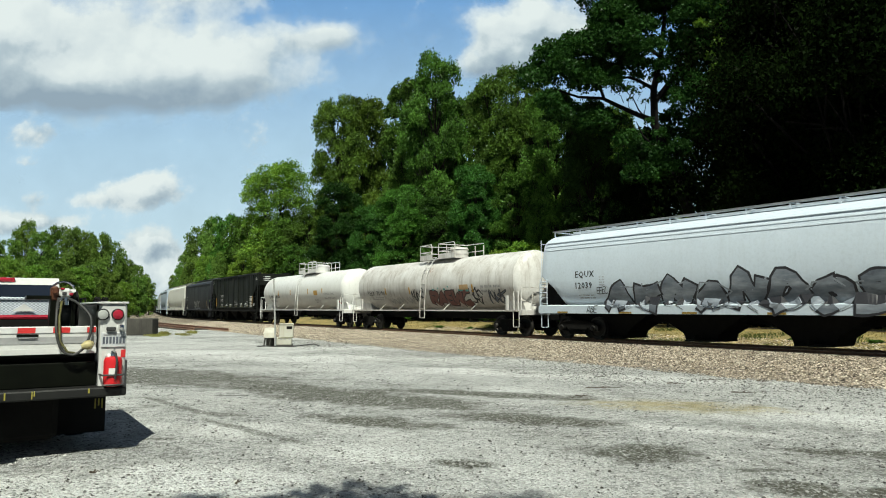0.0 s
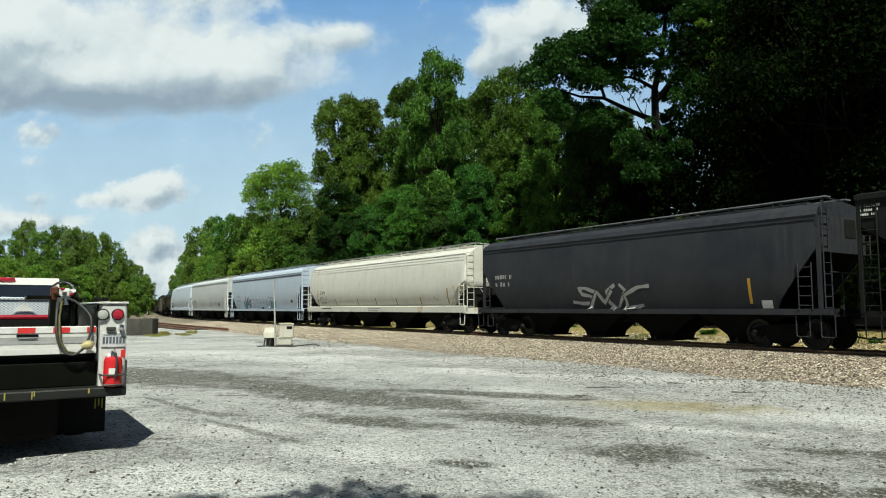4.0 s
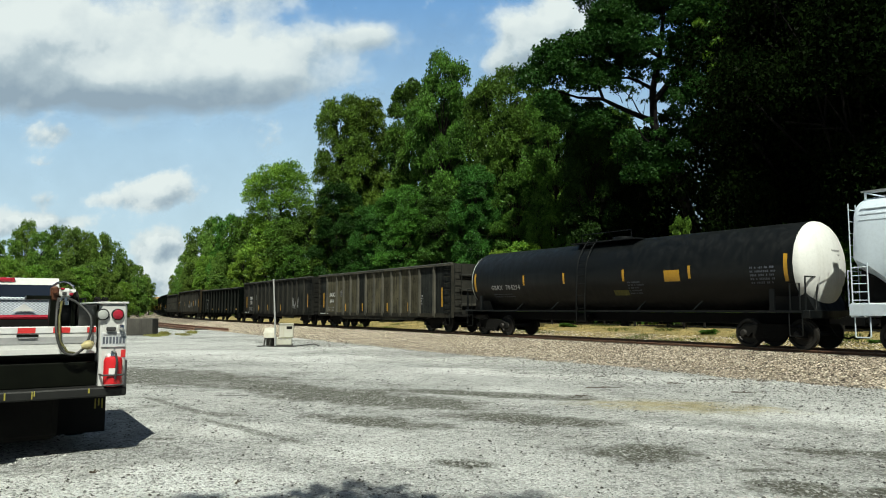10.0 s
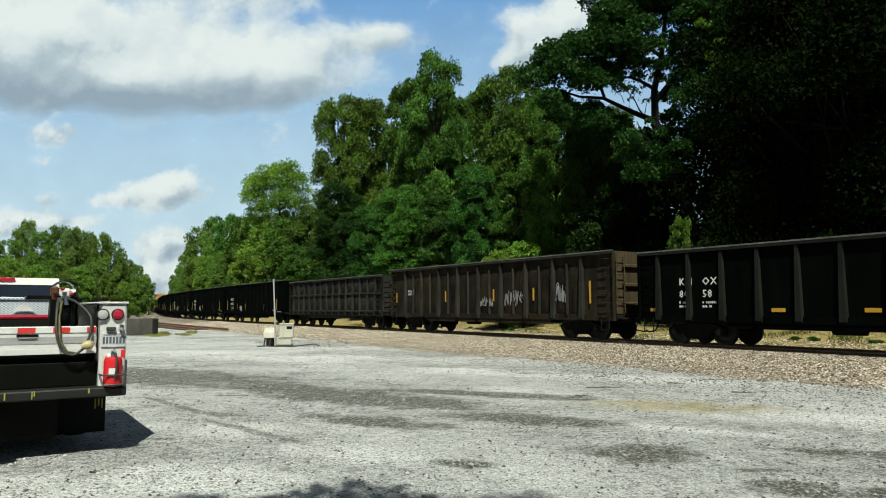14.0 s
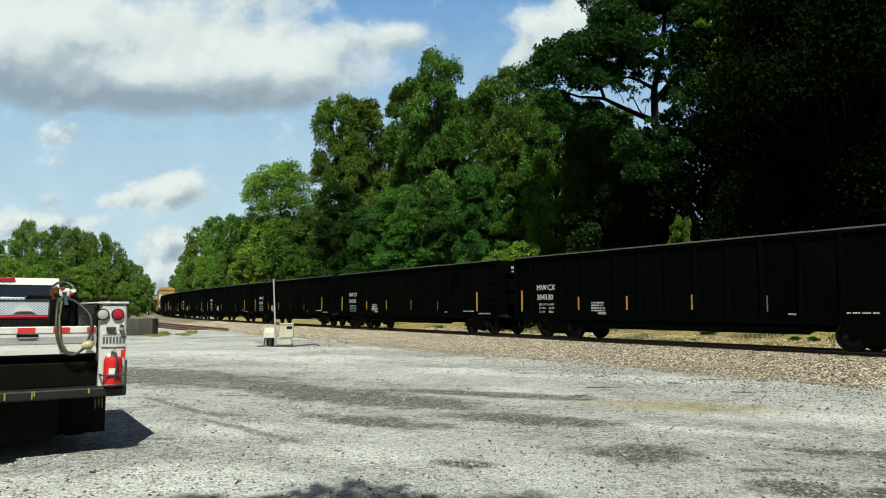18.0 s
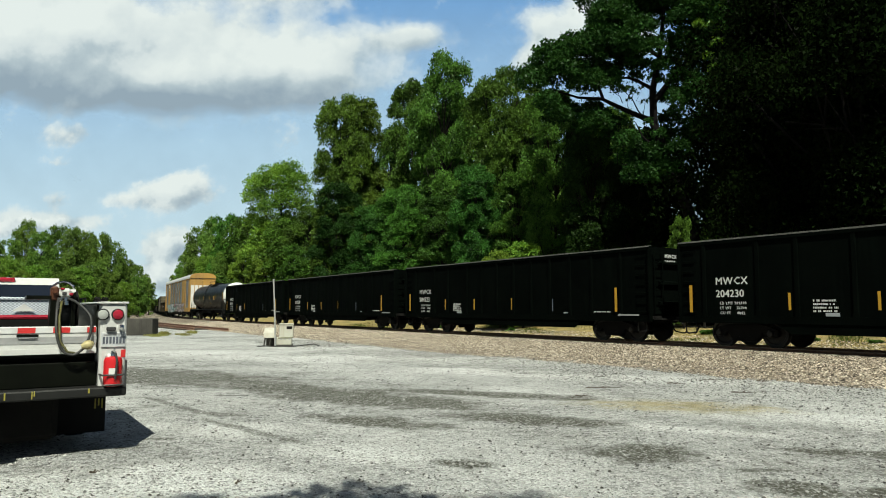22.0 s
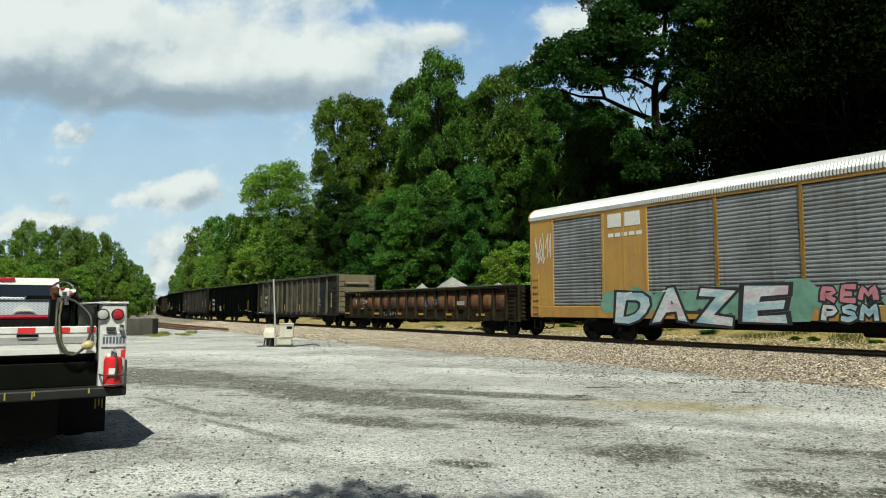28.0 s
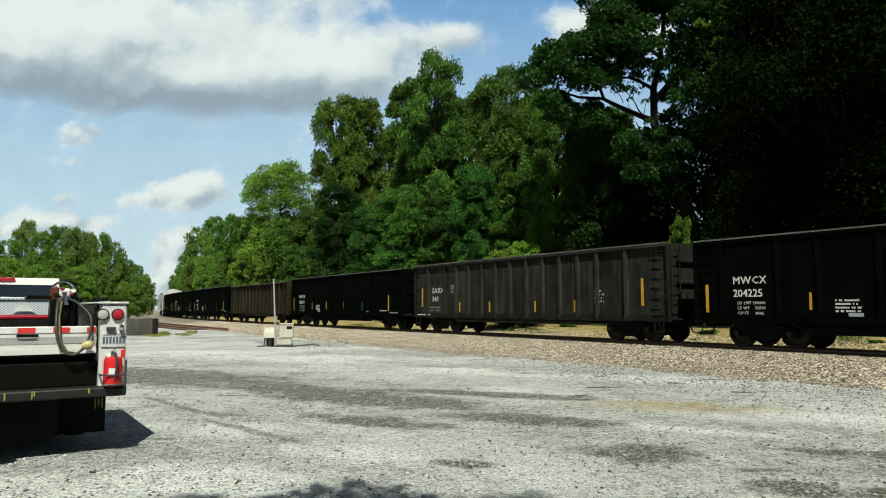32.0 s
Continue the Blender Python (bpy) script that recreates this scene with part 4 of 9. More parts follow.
def end_post_hopper(L, label, paint, stripe=None, shade=None, n_bays=4, low=0.32, cut=True):
    """Straight-sided body whose ends slope back above an open platform."""
    car = group_of("covered_hopper", label, "freight car", "freight cars of the train")
    shade = shade or M_SLOPE
    h = L / 2 - 0.55
    zb, ze, zt, w = 1.22, 3.96, 4.5, 1.54
    # bulged side sheets with the lower corners cut away
    e_in = 0.32
    levels = [0.0, 0.3, 0.6, 0.9, 1.3, 1.75, 1.76, 2.1, 2.4, 2.65, ze - zb]

    def half_length(dz):
        if not cut:
            return h - e_in
        return min(h - e_in, h - 1.7 + max(0.0, dz - 0.1) * 0.8)

    for sg in (-1, 1):
        rings = []
        for dz in levels:
            yy = BULGE_SIDE(zb + dz)
            hl = half_length(dz)
            rings.append([(-hl, sg * yy, zb + dz), (hl, sg * yy, zb + dz), (hl, sg * (yy - 0.06), zb + dz), (-hl, sg * (yy - 0.06), zb + dz)])
        part("side_sheet", Geo().loft(rings), paint, car, smooth=0.6)
        part("side_sill", Geo().prism([(sg * 1.38, 1.06), (sg * 1.57, 1.06), (sg * 1.57, 1.24), (sg * 1.38, 1.24)], -h, h), paint, car)
        part("eave_rail", Geo().prism([(sg * (w - 0.1), ze - 0.12), (sg * (w - 0.03), ze - 0.1), (sg * (w - 0.025), ze + 0.05), (sg * (w - 0.1), ze + 0.05)], -h + e_in, h - e_in), stripe or paint, car)
    roof = [(w, ze + 0.04), (w - 0.1, ze + 0.22), (w - 0.5, ze + 0.42), (w - 1.0, zt - 0.04), (0, zt), (-w + 1.0, zt - 0.04), (-w + 0.5, ze + 0.42), (-w + 0.1, ze + 0.22), (-w, ze + 0.04)]
    part("roof", Geo().prism(roof, -h + e_in, h - e_in), paint, car, smooth=0.5)
    # slope sheets and end walls
    for sg in (-1, 1):
        part("end_wall", Geo().box(min(sg * (h - e_in - 0.06), sg * (h - e_in + 0.01)), max(sg * (h - e_in - 0.06), sg * (h - e_in + 0.01)), -w + 0.14, w - 0.14, zb + 1.7, ze + 0.05), paint, car)
        part("end_grille", Geo().box(min(sg * (h - e_in + 0.012), sg * (h - e_in + 0.03)), max(sg * (h - e_in + 0.012), sg * (h - e_in + 0.03)), 0.1, 0.75, ze - 0.55, ze), M_UNDER, car)
        part("slope_sheet", Geo().prism_y([(sg * (h - e_in - 0.04), zb + 1.75), (sg * (h - 2.9), zb - 0.1), (sg * (h - 3.0), zb - 0.1), (sg * (h - e_in - 0.14), zb + 1.75)], -w + 0.28, w - 0.28), shade, car)
        part("platform", Geo().box(min(sg * (h - 2.2), sg * h), max(sg * (h - 2.2), sg * h), -1.4, 1.4, 1.0, 1.08), M_UNDER, car)
        part("end_brace", Geo().tube([(sg * (h - 1.9), -w + 0.4, zb), (sg * (h - 0.5), -w + 0.4, zb + 1.7)], 0.06, 4).tube([(sg * (h - 1.2), -0.5, zb), (sg * (h - 0.5), -0.5, zb + 1.7)], 0.06, 4), shade, car)
        part("corner_post", Geo().box(sg * (h - e_in) - 0.05, sg * (h - e_in) + 0.05, -w + 0.03, -w + 0.15, zb, ze), paint, car)
        ladder(car, sg * (h - 0.2), -1.22, 1.1, zt - 0.1, 0.42, 10, paint, False, 0.022)
        ladder(car, sg * (h - 0.7), -1.58, 1.2, 2.6, 0.4, 5, paint, True, 0.02)
        ladder(car, sg * (h - 0.2), 1.22, 1.1, zt - 0.1, 0.42, 10, paint, False, 0.022)
        grab_bars(car, [[(sg * h, -1.5, 2.3), (sg * h, 1.45, 2.3)], [(sg * h, 0.1, 1.1), (sg * h, 0.1, 2.3)], [(sg * h, -0.8, 1.1), (sg * h, -0.8, 2.3)]], paint, 0.02)
        step_stirrup(car, sg * (h - 0.12), -1.5, 1.06, 0.42, paint)
        step_stirrup(car, sg * (h - 0.85), -1.5, 1.06, 0.42, paint)
    roof_walk(car, h - 0.3, zt - 0.06, paint)
    gap = (2 * h - 3.4) / n_bays
    hopper_pockets(car, [-h + 1.7 + gap * (i + 0.5) for i in range(n_bays)], 1.25, M_UNDER, 0.8, low)
    part("air_reservoir", Geo().lathe_x([(h - 1.6, 0.05), (h - 1.55, 0.2), (h - 0.8, 0.2), (h - 0.75, 0.05)], 0.5, 1.5, 14), shade, car, smooth=0.6)
    running_gear(car, L, L / 2 - 2.3)
    return car


def coal_hopper(L, label):
    """Tall black ribbed hopper: straight sides, lower corners cut away over open end platforms."""
    car = group_of("open_hopper", label, "freight car", "freight cars of the train")
    h, w, zb, top = L / 2 - 0.2, 1.52, 1.38, 4.36
    for sg in (-1, 1):
        y0, y1 = sorted((sg * (w - 0.1), sg * (w - 0.06)))
        part("side_wall", Geo().prism_y([(-6.5, zb), (6.8, zb), (6.8, 2.42), (h - 0.02, 3.58), (h - 0.02, top), (-h + 0.02, top), (-h + 0.02, 3.58), (-6.5, 2.42)], y0, y1), M_COAL, car)
        part("top_rail", Geo().prism([(sg * (w - 0.3), top - 0.06), (sg * (w + 0.03), top - 0.1), (sg * (w + 0.03), top + 0.04), (sg * (w - 0.3), top + 0.12)], -h, h), M_COAL, car)
        part("side_sill", Geo().prism([(sg * 1.3, zb - 0.1), (sg * 1.49, zb - 0.1), (sg * 1.49, zb + 0.06), (sg * 1.3, zb + 0.06)], -6.5, 6.8), M_COAL, car)
        part("platform_sill", Geo().prism([(sg * 1.3, 1.0), (sg * 1.48, 1.0), (sg * 1.48, 1.18), (sg * 1.3, 1.18)], -h, h), M_UNDER, car)
        for x in (-6.37, -5.14, -3.36, -1.69, 0.19, 2.0, 3.78, 5.55, 6.81):
            wide = 0.11 if x in (6.81, -6.37) else 0.055
            y0, y1 = sorted((sg * (w - 0.07), sg * (w - 0.0)))
            part("rib", Geo().cbox(x - wide, x + wide, y0, y1, zb if wide < 0.1 else 1.2, top - 0.08, 0.015), M_COAL, car)
    part("top_chord", Geo().box(-h + 0.1, h - 0.1, -w + 0.28, w - 0.28, top - 0.3, top - 0.22), M_UNDER, car)
    for sg in (-1, 1):
        part("slope_sheet", Geo().prism_y([(sg * (h - 0.04), 3.5), (sg * 5.0, 1.0), (sg * 4.9, 1.0), (sg * (h - 0.14), 3.5)], -w + 0.12, w - 0.12), M_UNDER, car)
        part("end_wall", Geo().box(min(sg * (h - 0.1), sg * (h - 0.02)), max(sg * (h - 0.1), sg * (h - 0.02)), -w + 0.12, w - 0.12, 3.3, top), M_COAL, car)
        part("platform", Geo().box(min(sg * 6.2, sg * h), max(sg * 6.2, sg * h), -1.4, 1.4, 1.05, 1.12), M_UNDER, car)
        part("corner_post", Geo().cbox(sg * (h - 0.06) - 0.05, sg * (h - 0.06) + 0.05, -w + 0.02, -w + 0.12, 1.1, top - 0.1, 0.01), M_COAL, car)
        part("end_brace", Geo().tube([(sg * 6.75, -w + 0.1, 1.15), (sg * 6.75, -w + 0.1, 2.4)], 0.05, 5), M_COAL, car)
        ladder(car, sg * (h - 0.32), -w + 0.04, 1.15, top - 0.1, 0.42, 9, M_COAL, True, 0.022)
        ladder(car, sg * (h + 0.02), -1.1, 1.15, top - 0.1, 0.42, 9, M_COAL, False, 0.022)
        grab_bars(car, [[(sg * (h - 1.0), -w + 0.04, 1.15), (sg * (h - 1.0), -w + 0.04, 2.3), (sg * (h - 0.55), -w + 0.04, 2.3)], [(sg * (h - 1.0), -w + 0.04, 1.75), (sg * (h - 0.55), -w + 0.04, 1.75)]], M_COAL, 0.022)
        step_stirrup(car, sg * (h - 0.32), -1.48, 1.06, 0.42, M_COAL)
        part("brake_stand", Geo().box(min(sg * (h - 0.5), sg * (h - 0.4)), max(sg * (h - 0.5), sg * (h - 0.4)), -0.5, -0.3, 1.1, 2.4), M_COAL, car)
        for k in range(3):
            part("end_print", Geo().box(min(sg * (h - 0.015), sg * (h - 0.005)), max(sg * (h - 0.015), sg * (h - 0.005)), -0.95, -0.35, 4.05 - 0.16 * k, 4.13 - 0.16 * k), M_WHITE, car)
        small_print(car, sg * (h - 0.35) - 0.3, 4.05, 0.6, 3, 0.07, -w + 0.052, M_WHITE, 7)
    hopper_pockets(car, [-5.35, -1.9, 1.55, 5.0], 1.36, M_UNDER, 1.0, 0.16)
    y = -w + 0.054
    words("TCMX", 0.36, M_WHITE, car, -4.82, y, 2.42)
    words("96329", 0.36, M_WHITE, car, -4.85, y, 2.0)
    for x, z, n in ((-4.6, 1.62, 2), (-2.7, 1.66, 2), (-1.2, 1.62, 2), (2.6, 1.7, 3), (4.2, 1.7, 3), (5.85, 2.3, 8)):
        small_print(car, x, z, 0.8, n, 0.075, y, M_WHITE, 9)
    part("data_panel", Geo().box(4.75, 5.5, y - 0.004, y, 1.55, 1.9), M_WHITE, car)
    part("data_panel_face", Geo().box(4.79, 5.46, y - 0.008, y - 0.004, 1.59, 1.86), M_BLACKMARK, car)
    part("white_plate", Geo().box(6.95, 7.35, y - 0.004, y, 1.5, 1.72), M_WHITE, car)
    part("white_plate", Geo().box(6.45, 6.62, y - 0.004, y, 1.95, 2.2), M_WHITE, car)
    for x in (-5.0, -3.05, -1.0, 1.25, 3.2, 5.1):
        part("reflector", Geo().box(x - 0.35, x + 0.35, y - 0.004, y, zb + 0.07, zb + 0.13), M_SCUFF_YELLOW, car, "dull yellow reflector strip")
    reflectors(car, [6.81, -6.37], -w - 0.008, 1.45, 0.9)
    scribble(car, 0.6, 1.5, 1.5, 0.5, 6, y - 0.004, M_GREYMARK, 71)
    brake_wheel(car, h - 0.32, -0.4, 2.1, M_COAL)
    running_gear(car, L, L / 2 - 2.2)
    return car


# ================= train: tank cars =================
TANK_R, TANK_Z = 1.4, 2.58


def tank_car(L, label, paint, end_paint, fit_paint, rail_paint, dark=False, lad=-0.6, mid=0.0):
    car = group_of("tank_car", label, "freight car", "freight cars of the train")
    h = L / 2 - (0.55 if dark else 0.8)
    r, cz = TANK_R, TANK_Z
    body = [(-h + 0.55, r)] + [(-h + 0.58, r + 0.004), (h - 0.58, r + 0.004), (h - 0.55, r)]
    part("tank", Geo().lathe_x(body, 0, cz, 48), paint, car, smooth=0.5)
    for sg in (-1, 1):
        prof = [(sg * (h - 0.55 + 0.55 * math.sin(a * math.pi / 18)), r * math.cos(a * math.pi / 18)) for a in range(0, 9)] + [(sg * h, 0.02)]
        part("tank_head", Geo().lathe_x(prof, 0, cz, 48), end_paint if sg > 0 or dark else fit_paint, car, smooth=0.7)
        part("weld_ring", Geo().lathe_x([(sg * (h - 0.58) - 0.03, r), (sg * (h - 0.58) - 0.02, r + 0.012), (sg * (h - 0.58) + 0.02, r + 0.012), (sg * (h - 0.58) + 0.03, r)], 0, cz, 48), paint, car, smooth=0.5)
        xs = sg * (h - 0.9)
        part("saddle", Geo().add([(xs - 0.75, -0.95, 1.15), (xs + 0.75, -0.95, 1.15), (xs + 0.75, 0.95, 1.15), (xs - 0.75, 0.95, 1.15), (xs - 0.5, -1.05, 1.75), (xs + 0.5, -1.05, 1.75), (xs + 0.5, 1.05, 1.75), (xs - 0.5, 1.05, 1.75)],
                                 [(0, 1, 5, 4), (1, 2, 6, 5), (2, 3, 7, 6), (3, 0, 4, 7), (0, 3, 2, 1), (4, 5, 6, 7)]), rail_paint, car)
        xe = sg * (L / 2 - 0.72)
        part("end_sill", Geo().cbox(xe - 0.12, xe + 0.12, -1.5, 1.5, 0.95, 1.2, 0.02), rail_paint, car)
        part("end_deck", Geo().box(min(xe, sg * (h - 1.6)), max(xe, sg * (h - 1.6)), -1.45, 1.45, 1.12, 1.17), rail_paint, car)
        grab_bars(car, [[(xe, -1.45, 1.2), (xe, -1.45, 2.2), (xe, 1.45, 2.2), (xe, 1.45, 1.2)], [(xe, -0.9, 1.2), (xe, -0.75, 2.0), (xe, 0, 1.75), (xe, 0.75, 2.0), (xe, 0.9, 1.2)],
                        [(xe - sg * 0.45, -1.5, 1.15), (xe - sg * 0.45, -1.5, 2.0), (xe - sg * 0.15, -1.5, 2.0), (xe - sg * 0.15, -1.5, 1.15)]], rail_paint, 0.026)
        step_stirrup(car, xe - sg * 0.3, -1.5, 1.1, 0.42, rail_paint)
        grab = Geo().box(min(xe - sg * 1.0, xe - sg * 1.15), max(xe - sg * 1.0, xe - sg * 1.15), -1.42, -1.36, 1.15, 1.85)
        part("jacking_post", grab, rail_paint, car)
    # running board and its struts
    for sg in (-1, 1):
        part("side_rail", Geo().box(-h + 0.2, h - 0.2, sg * 1.52 - 0.03, sg * 1.52 + 0.03, 1.12, 1.19), rail_paint, car)
    for x in (-4.6, -2.4, 2.2, 4.6):
        part("rail_strut", Geo().tube([(x, -1.52, 1.18), (x + 0.22, -1.3, 1.5)], 0.025, 4), rail_paint, car)
    # ladder over the flank to the platform
    g = Geo()
    arc = [(-1.58, 0.75), (-1.58, 1.6), (-1.52, 2.4), (-1.5, 2.85), (-1.38, 3.25), (-1.12, 3.7), (-0.8, 4.05)]
    for dx in (-0.24, 0.24):
        g.tube([(lad + dx, y, z) for y, z in arc], 0.022, 5)
    for i in range(11):
        t = i / 10 * (len(arc) - 1)
        a, f = int(min(t, len(arc) - 2)), t - int(min(t, len(arc) - 2))
        y, z = arc[a][0] + (arc[a + 1][0] - arc[a][0]) * f, arc[a][1] + (arc[a + 1][1] - arc[a][1]) * f
        g.tube([(lad - 0.24, y, z), (lad + 0.24, y, z)], 0.016, 5)
    part("flank_ladder", g, rail_paint, car)
    zt = cz + r
    plat = Geo().box(mid - 1.7, mid + 1.7, -0.95, -0.35, zt - 0.06, zt - 0.01).box(mid - 1.7, mid + 1.7, 0.35, 0.95, zt - 0.06, zt - 0.01)
    part("top_platform", plat, rail_paint, car)
    if not dark:
        rails = []
        for xa, xb in ((mid - 1.7, mid - 0.5), (mid + 0.15, mid + 1.7)):
            for zz in (0.38, 0.78):
                rails.append([(xb, -0.95, zt + zz - 0.12), (xb - 0.08, -0.95, zt + zz), (xa, -0.95, zt + zz - 0.02), (xa, 0.95, zt + zz), (xb, 0.95, zt + zz)])
            for x in (xa, xb, (xa + xb) / 2 if xb > mid else xa):
                for y in (-0.95, 0.95):
                    rails.append([(x, y, zt - 0.05), (x, y, zt + 0.7)])
        grab_bars(car, rails, rail_paint, 0.026)
        for xa, xb in ((mid - 1.7, mid - 0.5), (mid + 0.15, mid + 1.7)):
            part("toe_board", Geo().box(xa, xb, -0.965, -0.955, zt - 0.05, zt + 0.22), rail_paint, car)
        part("manway_dome", Geo().tube([(mid + 0.75, 0, zt - 0.1), (mid + 0.75, 0, zt + 0.45)], 0.5, 20).tube([(mid + 0.75, 0, zt + 0.45), (mid + 0.75, 0, zt + 0.55)], [0.54, 0.46], 20).tube([(mid + 0.75, 0, zt + 0.2), (mid + 0.75, 0, zt + 0.26)], 0.53, 20), rail_paint, car, smooth=0.6)
        part("valve", Geo().cyl((mid - 0.3, 0.1, zt - 0.1), (mid - 0.3, 0.1, zt + 0.34), 0.12, 10).cyl((mid - 0.05, -0.3, zt - 0.1), (mid - 0.05, -0.3, zt + 0.3), 0.14, 10).tube([(mid - 0.3, 0.1, zt + 0.25), (mid - 0.05, -0.3, zt + 0.22)], 0.05, 8), rail_paint, car, smooth=0.6)
    else:
        part("manway_dome", Geo().tube([(0.3, 0, zt - 0.1), (0.3, 0, zt + 0.16)], 0.42, 16), paint, car, smooth=0.6)
        grab_bars(car, [[(-1.2, -0.8, zt), (-1.2, -0.8, zt + 0.32), (1.4, -0.8, zt + 0.32), (1.4, -0.8, zt)]], rail_paint, 0.02)
    part("belly_outlet", Geo().cyl((0.3, 0, 0.55), (0.3, 0, 1.3), 0.16, 10), M_UNDER, car, smooth=0.6)
    part("brake_tank", Geo().lathe_x([(-1.9, 0.05), (-1.85, 0.2), (-1.1, 0.2), (-1.05, 0.05)], -0.5, 0.85, 12), M_UNDER, car, smooth=0.6)
    running_gear(car, L, L / 2 - 2.1, (0.75, 1.1))
    return car


def on_flank(ob, cz=TANK_Z, r=TANK_R + 0.01):
    """Bends flat marks onto the tank's round flank."""
    me = ob.data
    if len(me.vertices) <= 8:
        bm = bmesh.new()
        bm.from_mesh(me)
        tall = [e for e in bm.edges if abs(e.verts[0].co.z - e.verts[1].co.z) > 0.15]
        bmesh.ops.subdivide_edges(bm, edges=tall, cuts=7, use_grid_fill=True)
        bm.to_mesh(me)
        bm.free()
    for v in me.vertices:
        pt = ob.matrix_basis @ v.co
        depth = -pt.y - 1.51
        z = min(max(pt.z - cz, -r * 0.98), r * 0.98)
        y = -math.sqrt(max(0.0, (r + max(depth, 0.0)) ** 2 - z * z)) - 0.006
        v.co = Vector((pt.x, y, pt.z))
    ob.matrix_basis = Matrix.Identity(4)
    return ob

# ================= train: autorack and low gondola =================
def fat_letter(car, ch, x, z, w, h, y, fill, edge):
    """One sprayed block letter: a dark outline, a pale fill, a streak of shine."""
    box = None
    for nm, mat, off, lay in (("graffiti_edge", edge, 0.1, 0.0), ("graffiti_fill", fill, 0.045, 0.002)):
        cu = bpy.data.curves.new(nm, "FONT")
        cu.body, cu.size, cu.offset, cu.resolution_u = ch, 1.0, off, 3
        tmp = bpy.data.objects.new(nm, cu)
        scene.collection.objects.link(tmp)
        me = bpy.data.meshes.new_from_object(tmp)
        bpy.data.objects.remove(tmp)
        me.materials.clear()
        if box is None:
            xs, ys = [v.co.x for v in me.vertices], [v.co.y for v in me.vertices]
            box = min(xs), max(xs), min(ys), max(ys)
        for v in me.vertices:
            u, t = (v.co.x - box[0]) / (box[1] - box[0]), (v.co.y - box[2]) / (box[3] - box[2])
            v.co = (x + w * u + 0.12 * (t - 0.5) + 0.05 * math.sin(7 * t + x), y - lay, z + h * t + 0.06 * math.sin(5 * u + x))
        part(nm, me, mat, car)
    part("graffiti_shine", Geo().add([(x + 0.3 * w, y - 0.003, z + 0.9 * h), (x + 0.5 * w, y - 0.003, z + 0.93 * h), (x + 0.48 * w, y - 0.003, z + 0.89 * h), (x + 0.3 * w, y - 0.003, z + 0.86 * h)], [(0, 1, 2, 3)]), M_WHITE, car)


GLYPHS = {
    "a": [[(0.0, 0.0), (0.42, 1.0), (0.6, 0.95), (1.0, 0.0)], [(0.22, 0.36), (0.82, 0.3)]],
    "c": [[(1.0, 0.95), (0.4, 1.0), (0.1, 0.7), (0.1, 0.25), (0.4, 0.0), (1.0, 0.08)]],
    "d": [[(0.1, 0.0), (0.16, 1.0), (0.7, 0.92), (1.0, 0.55), (0.75, 0.1), (0.1, 0.0)]],
    "e": [[(1.0, 0.95), (0.15, 1.0), (0.1, 0.05), (1.0, 0.0)], [(0.12, 0.52), (0.8, 0.48)]],
    "h": [[(0.1, 0.0), (0.2, 1.0)], [(0.8, 0.0), (0.95, 1.0)], [(0.15, 0.5), (0.85, 0.55)]],
    "k": [[(0.1, 0.0), (0.15, 1.0)], [(0.95, 1.0), (0.25, 0.5), (0.6, 0.2), (1.0, 0.0)]],
    "m": [[(0.0, 0.0), (0.12, 1.0), (0.5, 0.4), (0.88, 1.0), (1.0, 0.0)]],
    "n": [[(0.05, 0.0), (0.1, 1.0), (0.85, 0.05), (0.95, 1.0)]],
    "o": [[(0.5, 1.0), (0.12, 0.75), (0.1, 0.3), (0.5, 0.0), (0.9, 0.3), (0.9, 0.72), (0.5, 1.0)]],
    "p": [[(0.1, 0.0), (0.14, 1.0), (0.75, 0.95), (0.9, 0.7), (0.7, 0.5), (0.15, 0.45)]],
    "r": [[(0.1, 0.0), (0.14, 1.0), (0.75, 0.95), (0.9, 0.72), (0.6, 0.5), (0.2, 0.48), (0.95, 0.0)]],
    "s": [[(1.0, 0.82), (0.6, 1.0), (0.15, 0.85), (0.2, 0.6), (0.75, 0.45), (0.9, 0.2), (0.5, 0.0), (0.0, 0.12)]],
    "t": [[(0.0, 0.95), (1.0, 1.0)], [(0.5, 0.95), (0.42, 0.0)]],
    "w": [[(0.0, 1.0), (0.22, 0.0), (0.5, 0.6), (0.75, 0.0), (1.0, 1.0)]],
    "z": [[(0.0, 0.98), (1.0, 1.0), (0.05, 0.02), (1.0, 0.0)]],
}


def FLANK(z):
    """Half width of the tank's round flank at height z."""
    return math.sqrt(max(0.05, (TANK_R + 0.006) ** 2 - (z - TANK_Z) ** 2))


def HOPPER_SIDE(z):
    """Half width of the round hopper with its side sill."""
    return 1.584 if z < 1.405 else ROUND_SIDE(z)


def BULGE_HOPPER(z):
    return 1.574 if z < 1.25 else BULGE_SIDE(z)


def RACK_SIDE(z):
    return 1.536


